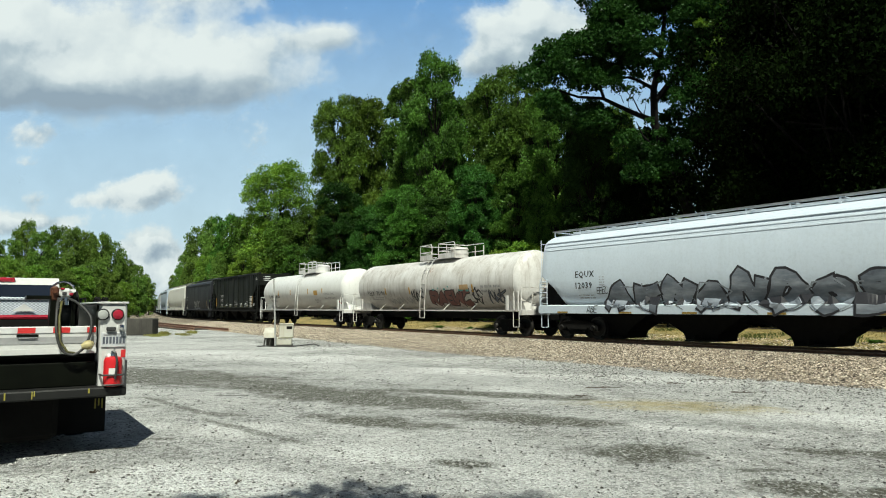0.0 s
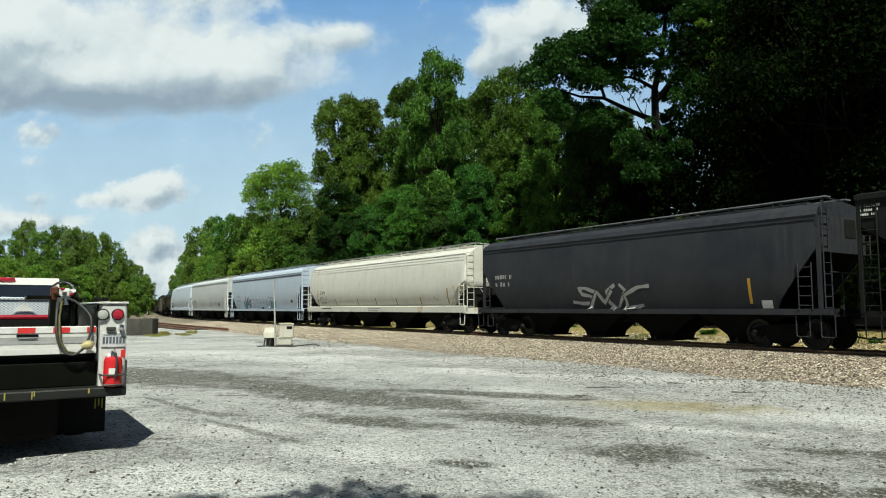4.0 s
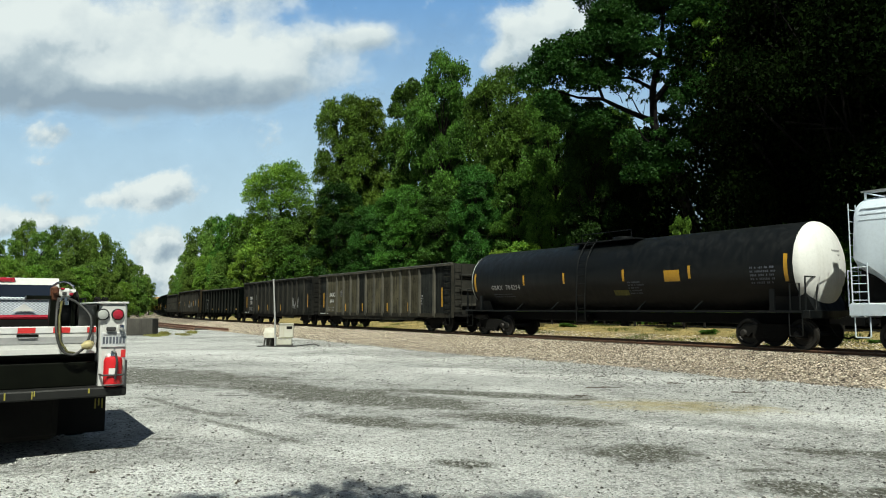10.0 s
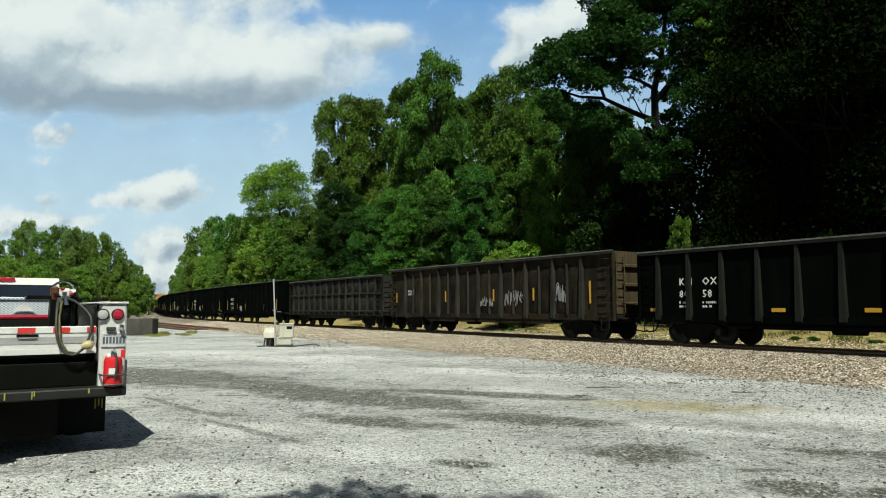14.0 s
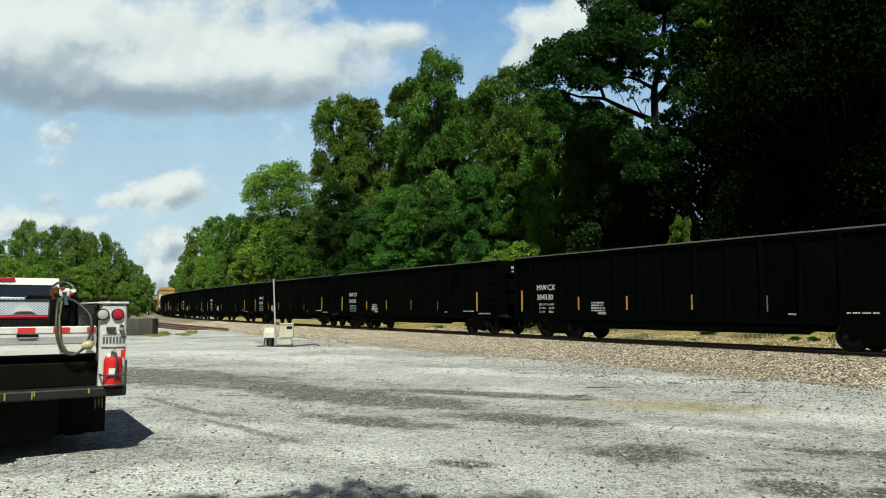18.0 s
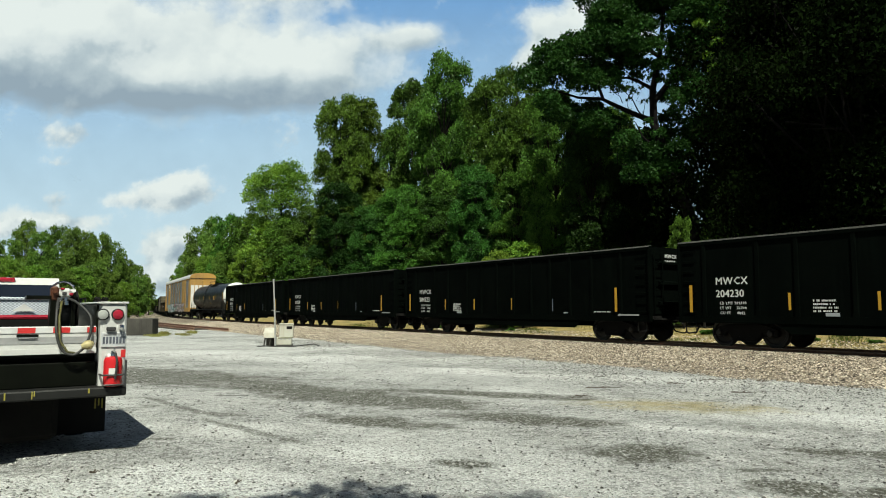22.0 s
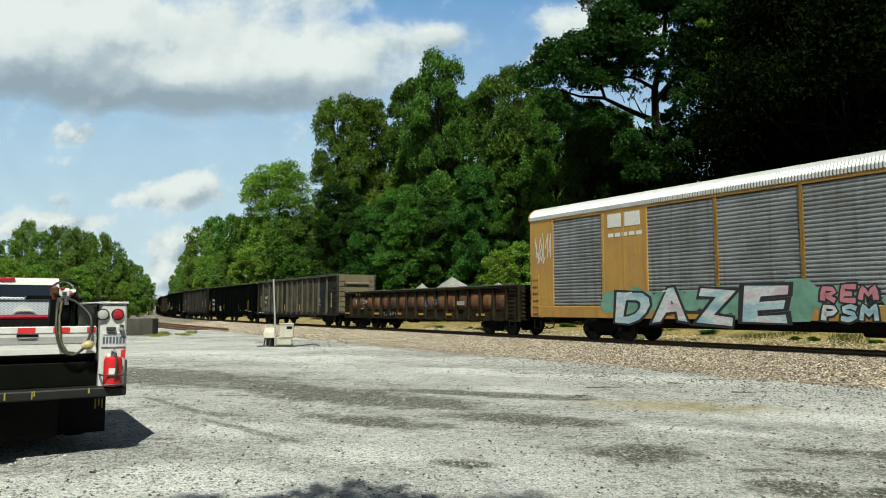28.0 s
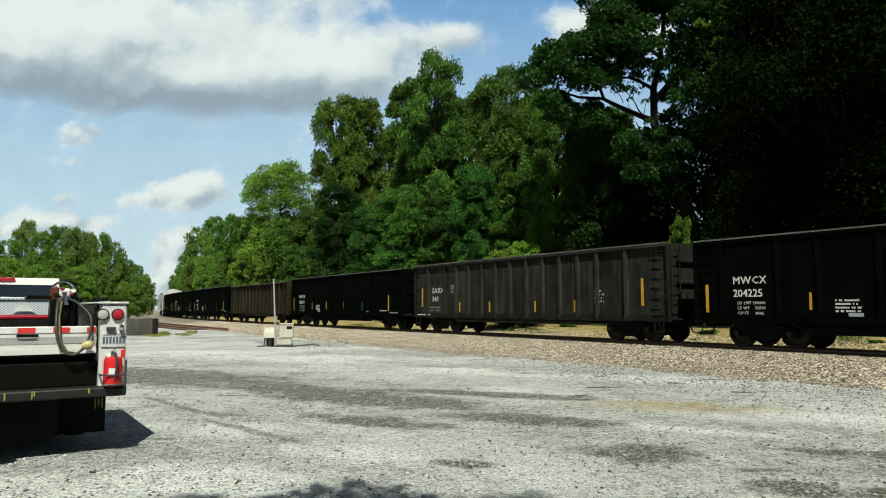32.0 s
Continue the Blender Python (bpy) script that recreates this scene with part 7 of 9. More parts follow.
def service_truck():
    """Local x runs forward, y to the left; the rear bumper is at x = 0, the right side at y = 0."""
    t = group_of("service_truck", "white utility service truck with hose reel and black rear bumper", "truck")
    W = 2.3
    part("rear_bumper", Geo().cbox(-0.02, 0.35, -0.03, W + 0.03, 0.575, 0.672, 0.015), M_BUMPER, t, "scuffed black step bumper")
    part("bumper_top", Geo().box(0.0, 0.34, 0.0, W, 0.673, 0.679), M_BUMPER, t)
    rs = random.Random(2)
    for k in range(7):
        y0 = rs.uniform(0.2, 1.6)
        part("paint_scuff", Geo().box(-0.024, -0.019, y0, y0 + rs.uniform(0.006, 0.018), rs.uniform(0.59, 0.63), 0.668), M_SCUFF, t)
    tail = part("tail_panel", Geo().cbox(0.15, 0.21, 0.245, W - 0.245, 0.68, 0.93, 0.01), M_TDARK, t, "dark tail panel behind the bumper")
    # Near-black box stands in for the shadow between tailboard and tail panel.
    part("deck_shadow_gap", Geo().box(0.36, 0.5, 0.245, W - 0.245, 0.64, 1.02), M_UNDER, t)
    tg = part("tailboard", Geo().cbox(0.12, 0.2, 0.26, W - 0.26, 1.02, 1.3, 0.012), M_TWHITE, t, "white tailboard with a red and white reflective strip")
    part("tailboard_lip", Geo().prism([(0.26, 1.02), (0.26, 1.075), (W - 0.26, 1.075), (W - 0.26, 1.02)], 0.1, 0.121), M_TWHITE, tg)
    part("recess", Geo().box(0.112, 0.121, 0.79, 0.98, 1.195, 1.222), M_TDARK, tg)
    part("latch_handle", Geo().cbox(0.095, 0.118, 0.8, 0.97, 1.186, 1.198, 0.005), M_CHROME, tg)
    x = 0.268
    k = 0
    while x < W - 0.4:
        wd = 0.085 if k == 0 else 0.155
        part("reflective_tape", Geo().box(0.112, 0.1195, x, min(x + wd, W - 0.38), 1.235, 1.29), M_REDTAPE if k % 2 == 0 else M_TAPE, tg)
        x += wd
        k += 1
    # Flat grey band paints the shaded recessed strip below the tape.
    part("grime_line", Geo().box(0.115, 0.1205, 0.26, W - 0.26, 1.125, 1.193), M_GREYMARK, tg)
    # utility boxes on both flanks
    for y0, y1 in ((-0.02, 0.235), (W - 0.235, W + 0.02)):
        bx = part("side_box", Geo().cbox(0.05, 2.55, y0, y1, 0.66, 1.53, 0.02), M_TWHITE, t, "white steel utility box")
        part("box_lid", Geo().cbox(0.03, 2.57, y0 - 0.01, y1 + 0.03 if y0 < 1 else y1 + 0.01, 1.53, 1.555, 0.008), M_TWHITE, bx)
        for xx in (0.5, 1.2, 1.9):
            part("box_door", Geo().cbox(xx, xx + 0.6, y0 - 0.012 if y0 < 1 else y1 - 0.004, y0 + 0.004 if y0 < 1 else y1 + 0.012, 0.95, 1.48, 0.008), M_TWHITE, bx)
        if y0 < 1:
            for yy, mt, nm in ((0.218, M_LENSCLEAR, "reverse_lamp"), (0.075, M_LENSRED, "tail_lamp")):
                part(nm, Geo().loft([[(xx, yy + r * math.cos(a * 0.2618), 1.42 + r * math.sin(a * 0.2618)) for a in range(24)] for xx, r in ((0.05, 0.062), (0.03, 0.062), (0.025, 0.056))]), M_RUBBER, bx)
                part("lens", Geo().loft([[(xx, yy + r * math.cos(a * 0.2618), 1.42 + r * math.sin(a * 0.2618)) for a in range(24)] for xx, r in ((0.03, 0.052), (0.015, 0.05), (0.005, 0.03))]), mt, bx, smooth=0.6)
            part("plate", Geo().cbox(0.035, 0.045, -0.012, 0.228, 1.08, 1.232, 0.004), M_PLATE, bx, "licence plate with plain bars")
            for k in range(7):
                part("plate_bar", Geo().box(0.031, 0.0345, -0.002 + 0.032 * k, 0.019 + 0.032 * k, 1.115, 1.188), M_STRIPE, bx)
            part("plate_bar", Geo().box(0.031, 0.0345, 0.05, 0.2, 1.205, 1.222), M_GREYMARK, bx)
            part("plate_lamp", Geo().cbox(0.0, 0.05, 0.09, 0.18, 1.25, 1.29, 0.008), M_BLACKMARK, bx)
            part("lock_knob", Geo().tube([(0.05, 0.04, 1.29), (0.0, 0.04, 1.29), (-0.03, 0.04, 1.27)], [0.025, 0.028, 0.02], 10), M_CHROME, bx, smooth=0.6)
            part("corner_tape", Geo().box(0.042, 0.049, -0.015, 0.03, 0.97, 1.05), M_REDTAPE, bx)
            part("spout", Geo().tube([(0.04, 0.16, 0.98), (0.0, 0.15, 1.0), (-0.02, 0.14, 0.96)], 0.02, 8), M_TAPE, bx)
    # extinguisher in its bracket
    ex = part("fire_extinguisher", Geo().loft([[(-0.02 + 0.0 + r * math.cos(a * 0.3927), 0.11 + r * math.sin(a * 0.3927), z) for a in range(16)] for z, r in ((0.68, 0.075), (0.692, 0.09), (0.94, 0.09), (0.975, 0.078), (0.99, 0.03))]), M_RED, t, "red fire extinguisher in a wire bracket", smooth=0.6)
    part("extinguisher_valve", Geo().tube([(-0.02, 0.11, 0.985), (-0.02, 0.11, 1.045)], [0.032, 0.024], 10).box(-0.09, 0.03, 0.098, 0.122, 1.03, 1.045).box(-0.08, 0.03, 0.1, 0.12, 1.055, 1.068), M_CHROME, ex)
    part("extinguisher_label", Geo().loft([[(-0.02 + 0.097 * math.cos(a), 0.11 + 0.097 * math.sin(a), z) for a in (2.6, 2.8, 3.0, 3.2, 3.4)] for z in (0.79, 0.87)], False, False), M_TAPE, ex)
    part("bracket", Geo().tube([(-0.1, 0.0, 0.675), (-0.1, 0.0, 0.95)], 0.012, 5).tube([(-0.1, 0.0, 0.8), (-0.12, 0.11, 0.8), (-0.1, 0.22, 0.8), (0.05, 0.23, 0.8)], 0.01, 5).tube([(-0.1, 0.0, 0.7), (-0.12, 0.11, 0.7), (-0.1, 0.22, 0.7)], 0.01, 5), M_BLACKMARK, ex)
    part("extinguisher_hose", Geo().tube([(-0.05, 0.12, 1.03), (-0.1, 0.1, 1.02), (-0.13, 0.09, 0.95), (-0.125, 0.09, 0.85), (-0.12, 0.1, 0.76)], 0.012, 7), M_HOSE, ex, "short black discharge hose", smooth=0.8)
    # hose, reel and nozzle
    reel = part("hose_reel", Geo().lathe_y([(0.39, 0.05), (0.4, 0.26), (0.42, 0.26), (0.43, 0.15), (0.63, 0.15), (0.64, 0.26), (0.66, 0.26), (0.67, 0.05)], 0.75, 1.42, 24), M_UNDER, t, "black hose reel", smooth=0.5)
    part("reel_coil", Geo().lathe_y([(0.44, 0.18), (0.46, 0.23), (0.5, 0.21), (0.54, 0.23), (0.58, 0.21), (0.62, 0.18)], 0.75, 1.42, 24), M_HOSE, reel, smooth=1.0)
    pump = part("pump", Geo().cbox(0.44, 0.58, 0.6, 0.68, 1.56, 1.72, 0.02).tube([(0.5, 0.64, 1.5), (0.5, 0.64, 1.58)], 0.028, 12).tube([(0.43, 0.64, 1.67), (0.4, 0.64, 1.67)], 0.026, 12), M_PUMP, t, "brown pump fitting above the deck", smooth=0.4)
    part("pump_body", Geo().cbox(0.4, 0.56, 0.48, 0.59, 1.59, 1.7, 0.03).tube([(0.49, 0.6, 1.65), (0.49, 0.44, 1.65)], [0.045, 0.04], 14), M_TWHITE, pump, "white enamelled pump meter", smooth=0.4)
    part("pump_motor", Geo().cbox(0.385, 0.45, 0.47, 0.51, 1.62, 1.65, 0.01).cbox(0.4, 0.46, 0.55, 0.59, 1.68, 1.705, 0.008), M_LENSRED, pump, "dark red pump cover")
    part("pump_outlet", Geo().tube([(0.46, 0.6, 1.48), (0.44, 0.61, 1.54), (0.45, 0.57, 1.6)], 0.022, 10).tube([(0.44, 0.53, 1.52), (0.44, 0.53, 1.61)], [0.03, 0.022], 10), M_CHROME, pump, smooth=0.7)
    part("pump_loop", Geo().tube([(0.5, 0.56 + 0.11 * math.cos(k * 0.5236), 1.68 + 0.09 * math.sin(k * 0.5236)) for k in range(7)], 0.013, 6), M_CHROME, pump)
    part("meter_dial", Geo().cbox(0.39, 0.4, 0.535, 0.575, 1.625, 1.66, 0.003), M_BLACKMARK, pump, "dark meter dial")
    part("stand", Geo().box(0.45, 0.6, 0.6, 0.68, 1.3, 1.62).box(0.45, 0.6, 0.44, 0.48, 1.3, 1.66).box(0.45, 0.9, 0.44, 0.9, 1.58, 1.62), M_TDARK, t, "dark pipe stand")
    hose = [(0.48, 0.6, 1.6), (0.2, 0.63, 1.5), (0.08, 0.64, 1.3), (0.06, 0.62, 1.16), (0.05, 0.57, 1.05), (0.04, 0.48, 1.01), (0.04, 0.4, 1.06), (0.05, 0.35, 1.14), (0.07, 0.32, 1.28), (0.12, 0.335, 1.42), (0.3, 0.46, 1.56), (0.6, 0.56, 1.6)]
    fine = []
    for i in range(len(hose) - 1):
        p0, p1, p2, p3 = (Vector(hose[max(0, min(len(hose) - 1, j))]) for j in (i - 1, i, i + 1, i + 2))
        for f in (0, 0.25, 0.5, 0.75):
            fine.append(0.5 * (2 * p1 + (p2 - p0) * f + (2 * p0 - 5 * p1 + 4 * p2 - p3) * f * f + (3 * p1 - p0 - 3 * p2 + p3) * f ** 3))
    part("hose", Geo().tube(fine, 0.0135, 8), M_HOSE, t, "black rubber hose looped over the tailboard", smooth=0.8)
    part("delivery_hose", Geo().tube([(0.46, 0.57, 1.56), (0.3, 0.59, 1.5), (0.14, 0.61, 1.4), (0.09, 0.61, 1.3), (0.07, 0.6, 1.15), (0.05, 0.53, 1.04), (0.05, 0.46, 1.03)], 0.012, 7), M_STAINED, t, "yellow-stained thin delivery hose", smooth=0.8)
    part("box_rail", Geo().tube([(0.9, 0.3, 1.555), (0.9, 0.3, 1.6), (1.4, 0.3, 1.6), (1.4, 0.3, 1.555)], 0.01, 6), M_UNDER, t)
    part("nozzle", Geo().tube([(0.02, 0.3, 1.125), (0.01, 0.325, 1.115), (0.01, 0.365, 1.105), (0.01, 0.41, 1.095)], [0.022, 0.046, 0.048, 0.022], 12), M_BRASS, t, "brass coloured nozzle", smooth=0.7)
    # toolbox with tread plate
    tb = part("tool_box", Geo().cbox(1.7, 2.4, 0.46, W - 0.46, 1.38, 1.59, 0.02), M_TREAD, t, "bright tread-plate tool box")
    part("tool_box_base", Geo().box(1.72, 2.38, 0.46, W - 0.46, 1.04, 1.38), M_UNDER, tb)
    part("tool_box_lid", Geo().cbox(1.68, 2.42, 0.44, W - 0.44, 1.58, 1.62, 0.01), M_TREAD, tb)
    part("tool_box_crest", Geo().add([(1.675, 0.75, 1.45), (1.675, 1.0, 1.45), (1.675, 0.875, 1.54)], [(0, 1, 2)]), M_TAPE, tb)
    part("deck_rail", Geo().tube([(1.2, 0.5, 1.385), (1.2, 1.12, 1.385)], 0.026, 8), M_LENSRED, t)
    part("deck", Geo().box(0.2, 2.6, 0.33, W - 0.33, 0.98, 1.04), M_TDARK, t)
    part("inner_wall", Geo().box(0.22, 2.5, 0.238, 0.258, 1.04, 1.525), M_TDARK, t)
    part("box_clutter", Geo().tube([(0.5 + 0.05 * math.sin(k * 1.3), 0.12 + 0.012 * k, 1.585 + 0.018 * math.sin(k * 2.1)) for k in range(12)], 0.014, 6).cbox(0.46, 0.6, 0.12, 0.24, 1.555, 1.575, 0.008), M_UNDER, t, "dark chains on the box lid")
    # cab
    cab = [(2.75, 0.7), (2.75, 1.36), (4.75, 1.4), (6.1, 1.25), (6.25, 0.6), (2.75, 0.5)]
    cab_top = [(2.75, 1.358), (2.84, 1.8), (2.98, 1.9), (4.3, 1.93), (4.75, 1.398)]
    cb = part("cab", Geo().prism_y(cab, 0.22, W - 0.22), M_TWHITE, t, "white crew cab", smooth=0.4)
    part("cab_roof", Geo().prism_y(cab_top, 0.43, W - 0.43), M_TWHITE, cb, smooth=0.4)
    part("rear_window", Geo().prism_y([(2.735, 1.4), (2.715, 1.42), (2.795, 1.8), (2.84, 1.8)], 0.52, W - 0.52), M_GLASS, cb, "dark rear window")
    part("third_brake_lamp", Geo().cbox(2.86, 2.93, W / 2 - 0.16, W / 2 + 0.16, 1.845, 1.885, 0.008), M_LENSRED, cb)
    part("third_brake_bezel", Geo().cbox(2.87, 2.94, W / 2 - 0.2, W / 2 + 0.2, 1.835, 1.895, 0.008), M_LENSRED, cb)
    for yy in (0.43, W - 0.43):
        part("side_window", Geo().box(3.1, 4.2, yy - 0.004, yy + 0.004, 1.42, 1.82), M_GLASS, cb)
    part("chassis", Geo().box(0.4, 6.0, 0.7, W - 0.7, 0.45, 0.66), M_UNDER, t)
    for xx in (1.35, 5.1):
        for yy, n in ((0.32, 2), (W - 0.32, 2)) if xx < 2 else ((0.3, 1), (W - 0.3, 1)):
            for j in range(n):
                y0 = yy + (j * 0.27 if yy < 1 else -j * 0.27)
                wl = part("wheel", Geo().lathe_y([(y0 - 0.11, 0.24), (y0 - 0.115, 0.36), (y0 - 0.08, 0.385), (y0 + 0.08, 0.385), (y0 + 0.115, 0.36), (y0 + 0.11, 0.24)], xx, 0.385, 32), M_RUBBER, t, "black truck tyre", smooth=0.5)
                part("rim", Geo().lathe_y([(y0 - 0.09, 0.05), (y0 - 0.1, 0.23), (y0 + 0.1, 0.23), (y0 + 0.09, 0.05)], xx, 0.385, 24), M_STEEL, wl, smooth=0.5)
    mf = part("mud_flap", Geo().cbox(0.78, 0.8, 0.06, 0.66, 0.1, 0.6, 0.008), M_FLAP, t, "black mud flap with worn yellow marks")
    for k in range(3):
        part("flap_mark", Geo().box(0.774, 0.779, 0.09 + 0.035 * k, 0.105 + 0.035 * k, 0.36 + 0.03 * (k % 2), 0.47), M_SCUFF, mf)
    part("mud_flap", Geo().cbox(0.78, 0.8, W - 0.66, W - 0.06, 0.1, 0.6, 0.008), M_FLAP, t)
    # Added dark box that fills in the black shadow below the bed.
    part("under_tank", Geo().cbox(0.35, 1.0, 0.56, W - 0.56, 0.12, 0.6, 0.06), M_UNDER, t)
    part("rear_axle", Geo().tube([(1.35, 0.3, 0.385), (1.35, W - 0.3, 0.385)], 0.09, 10).tube([(1.2, W / 2, 0.385), (1.5, W / 2, 0.385)], [0.1, 0.16], 10), M_UNDER, t)
    part("hitch", Geo().box(-0.15, 0.4, W / 2 - 0.06, W / 2 + 0.06, 0.4, 0.5), M_UNDER, t)
    return t


TRUCK = service_truck()
TRUCK.matrix_basis = pose(-3.36, 7.4, 0, 0, 0, 90 + 33)

# ================= lineside things =================
M_CABINET = painted("chalky_white_cabinet_paint", (0.5, 0.5, 0.44), (0.3, 0.25, 0.17), 0.4, 0.7, rust=0.1)
M_CONCRETE = painted("weathered_concrete", (0.06, 0.056, 0.048), (0.022, 0.021, 0.017), 0.9, 0.95)
M_POST = plain("grey_galvanised_post", (0.42, 0.42, 0.4), 0.5, 0.3, 0.2)


def signal_cabinet():
    c = group_of("signal_cabinet", "chalky white lineside relay cabinet on the gravel", "cabinet")
    part("cabinet_body", Geo().cbox(0.02, 0.56, -0.25, 0.25, 0.36, 0.86, 0.02), M_CABINET, c)
    part("cabinet_base", Geo().cbox(-0.12, 0.5, -0.24, 0.24, 0.06, 0.36, 0.015), M_CABINET, c)
    part("base_trim", Geo().box(-0.02, 0.5, -0.246, -0.24, 0.31, 0.35), M_SCUFF_YELLOW, c)
    part("cabinet_roof", Geo().cbox(0.0, 0.58, -0.28, 0.28, 0.86, 0.91, 0.015), M_CABINET, c)
    part("vent", Geo().box(0.3, 0.52, -0.256, -0.25, 0.68, 0.8), M_UNDER, c)
    part("plinth", Geo().cbox(-0.14, 0.54, -0.28, 0.28, -0.02, 0.07, 0.01), M_CONCRETE, c)
    part("label_bars", Geo().box(0.05, 0.14, -0.255, -0.25, 0.27, 0.32).box(0.2, 0.3, -0.255, -0.25, 0.27, 0.32).box(0.38, 0.46, -0.255, -0.25, 0.27, 0.32), M_GREYMARK, c)
    part("hood", Geo().prism([(-0.3, 0.35), (-0.25, 0.55), (0.2, 0.74), (0.25, 0.35)], -0.58, -0.13), M_CABINET, c, "sloped white machine hood")
    for x in (-0.52, -0.3):
        part("hood_leg", Geo().tube([(x - 0.06, -0.2, 0.0), (x, -0.2, 0.37)], 0.03, 6), M_CONCRETE, c)
    part("hood_base", Geo().box(-0.5, -0.15, -0.05, 0.22, 0.0, 0.35), M_CONCRETE, c)
    return c


sc = signal_cabinet()
sc.matrix_basis = pose(-6.63, 28.3, -0.02, 0, 0, 10)
mp = group_of("marker_post", "thin grey leaning marker post", "post")
part("post_shaft", Geo().tube([(0, 0, -0.1), (-0.05, 0, 1.3), (-0.12, 0, 2.62)], [0.035, 0.033, 0.03], 8), M_POST, mp, smooth=0.6)
part("post_cap", Geo().cyl((-0.12, 0, 2.61), (-0.121, 0, 2.66), 0.04, 8), M_POST, mp)
mp.matrix_basis = pose(-6.63, 27.7, 0)
cb = Geo().tube([(-7.35, 27.7, 0.0), (-7.0, 27.5, 0.03), (-6.7, 27.6, 0.0), (-6.3, 27.3, 0.03), (-5.9, 27.6, 0.0), (-5.5, 27.8, 0.05), (-5.2, 28.2, 0.07), (-4.95, 28.1, 0.0)], 0.024, 6)
tagged(part("cable", cb, M_HOSE, smooth=0.8), "black cable lying on the gravel", "cable")

blk = group_of("concrete_block", "dark weathered concrete blocks beside the siding", "concrete block")
for i in range(4):
    part("block", Geo().cbox(-1.6 * (i + 1), -1.6 * i - 0.03, -0.5, 0.5, 0.0, 0.98 + 0.03 * (i % 2), 0.04), M_CONCRETE, blk)
blk.matrix_basis = pose(-16.5, 40.2, -0.05, 0, 0, 4)

siding = group_of("siding_track", "rusty disused siding rails in gravel", "railway", kind="structure")
for lat in (7.75, 9.25):
    part("rail", swept(rail_prof, -96, -46 if lat < 8 else -49, 2, lat, 0.02), M_RAIL, siding)
for i in range(34):
    x, y, h = on_track(-51 - i * 0.9, 8.5)
    part("tie", tie_mesh, None, siding).matrix_basis = pose(x, y, 0.05, 0, 0, math.degrees(h) - 90)

# rail fence beyond the track
M_FENCE = plain("dark_fence_timber", (0.016, 0.015, 0.013), 0.85, 0, 0.4, 6, 0.4)
fence = group_of("rail_fence", "dark wooden rail fence beyond the track", "fence")
post_me = Geo().cbox(-0.06, 0.06, -0.06, 0.06, -0.2, 1.2, 0.012).mesh("fence_post")
post_me.materials.append(M_FENCE)
SPAN = 2.45
for i in range(36):
    s = 6 - i * SPAN
    x, y, h = on_track(s, -11.5)
    x2, y2, _ = on_track(s - SPAN, -11.5)
    part("fence_post", post_me, None, fence).matrix_basis = pose(x, y, 0.4, 0, 0, math.degrees(h))
    for z in (0.1, 0.34, 0.58, 0.82):
        part("fence_rail", Geo().tube([(x, y, 0.4 + z), (x2, y2, 0.4 + z)], 0.04, 4), M_FENCE, fence)


# ================= litter on the lot: sticks, bark and weeds =================
M_STICK = plain("weathered_stick", (0.1, 0.08, 0.06), 0.95, 0, 0.5, 20, 0.5)
M_WEED = leafy("yellow_green_weed", (0.1, 0.12, 0.03), (0.28, 0.27, 0.08), 0.3)


def stick(x, y, length, turn, seed):
    """A bent twig with a side shoot, lying on the stones."""
    rng = random.Random(seed)
    t = group_of("stick", "thin dry brown stick lying on the gravel", "stick", "sticks on the lot")
    n = 6
    pts = [(length * (k / n - 0.5), rng.uniform(-0.04, 0.04) * length, 0.018 + 0.02 * rng.random()) for k in range(n + 1)]
    part("stem", Geo().tube(pts, [0.011 - 0.0012 * k for k in range(n + 1)], 6), M_STICK, t)
    p = pts[2]
    part("side_shoot", Geo().tube([p, (p[0] + 0.14 * length, p[1] + 0.1 * length, 0.045), (p[0] + 0.25 * length, p[1] + 0.13 * length, 0.03)], [0.009, 0.006, 0.003], 5), M_STICK, t)
    t.matrix_basis = pose(x, y, lot_height(x, y) - 0.025, 0, 0, turn)


for i, (x, y, length, turn) in enumerate(((3.1, 13.2, 1.5, 8), (4.6, 13.8, 0.7, -30), (5.6, 14.6, 1.1, 15), (6.6, 14.4, 0.6, -10), (7.4, 16.0, 0.8, 25), (3.5, 15.3, 0.6, 40), (2.4, 12.0, 0.5, -15), (8.6, 14.9, 0.7, 5), (-3.15, 6.45, 0.16, 40), (-1.75, 6.1, 0.14, 70), (5.4, 12.5, 0.9, -5), (9.5, 15.6, 0.6, 30))):
    stick(x, y, length * 0.6, turn, 100 + i)


def weed(x, y, h, seed):
    rng = random.Random(seed)
    t = group_of("weed", "yellow-green weed growing out of the gravel", "weed", "weeds at the concrete block")
    g = Geo()
    for k in range(60):
        a, r = rng.uniform(0, 6.283), 0.3 * math.sqrt(rng.random())
        px, py = r * math.cos(a), r * math.sin(a)
        hh, w = h * rng.uniform(0.4, 1.1), rng.uniform(0.012, 0.03)
        lx, ly = rng.uniform(-0.15, 0.15), rng.uniform(-0.15, 0.15)
        g.add([(px - w, py, -0.02), (px + w, py, -0.02), (px + w * 0.8 + lx * 0.4, py + ly * 0.4, hh * 0.6), (px + lx, py + ly, hh), (px - w * 0.8 + lx * 0.4, py + ly * 0.4, hh * 0.6)], [(0, 1, 2, 3, 4)])
    tagged(part("blades", g, M_WEED, t), kind="stuff")
    t.matrix_basis = pose(x, y, lot_height(x, y) - 0.02)


rw = random.Random(71)
for i in range(16):
    b, d = rw.uniform(262, 345), rw.uniform(38, 44)
    weed((b - 784) / 1230 * d, d, rw.uniform(0.06, 0.2), 200 + i)

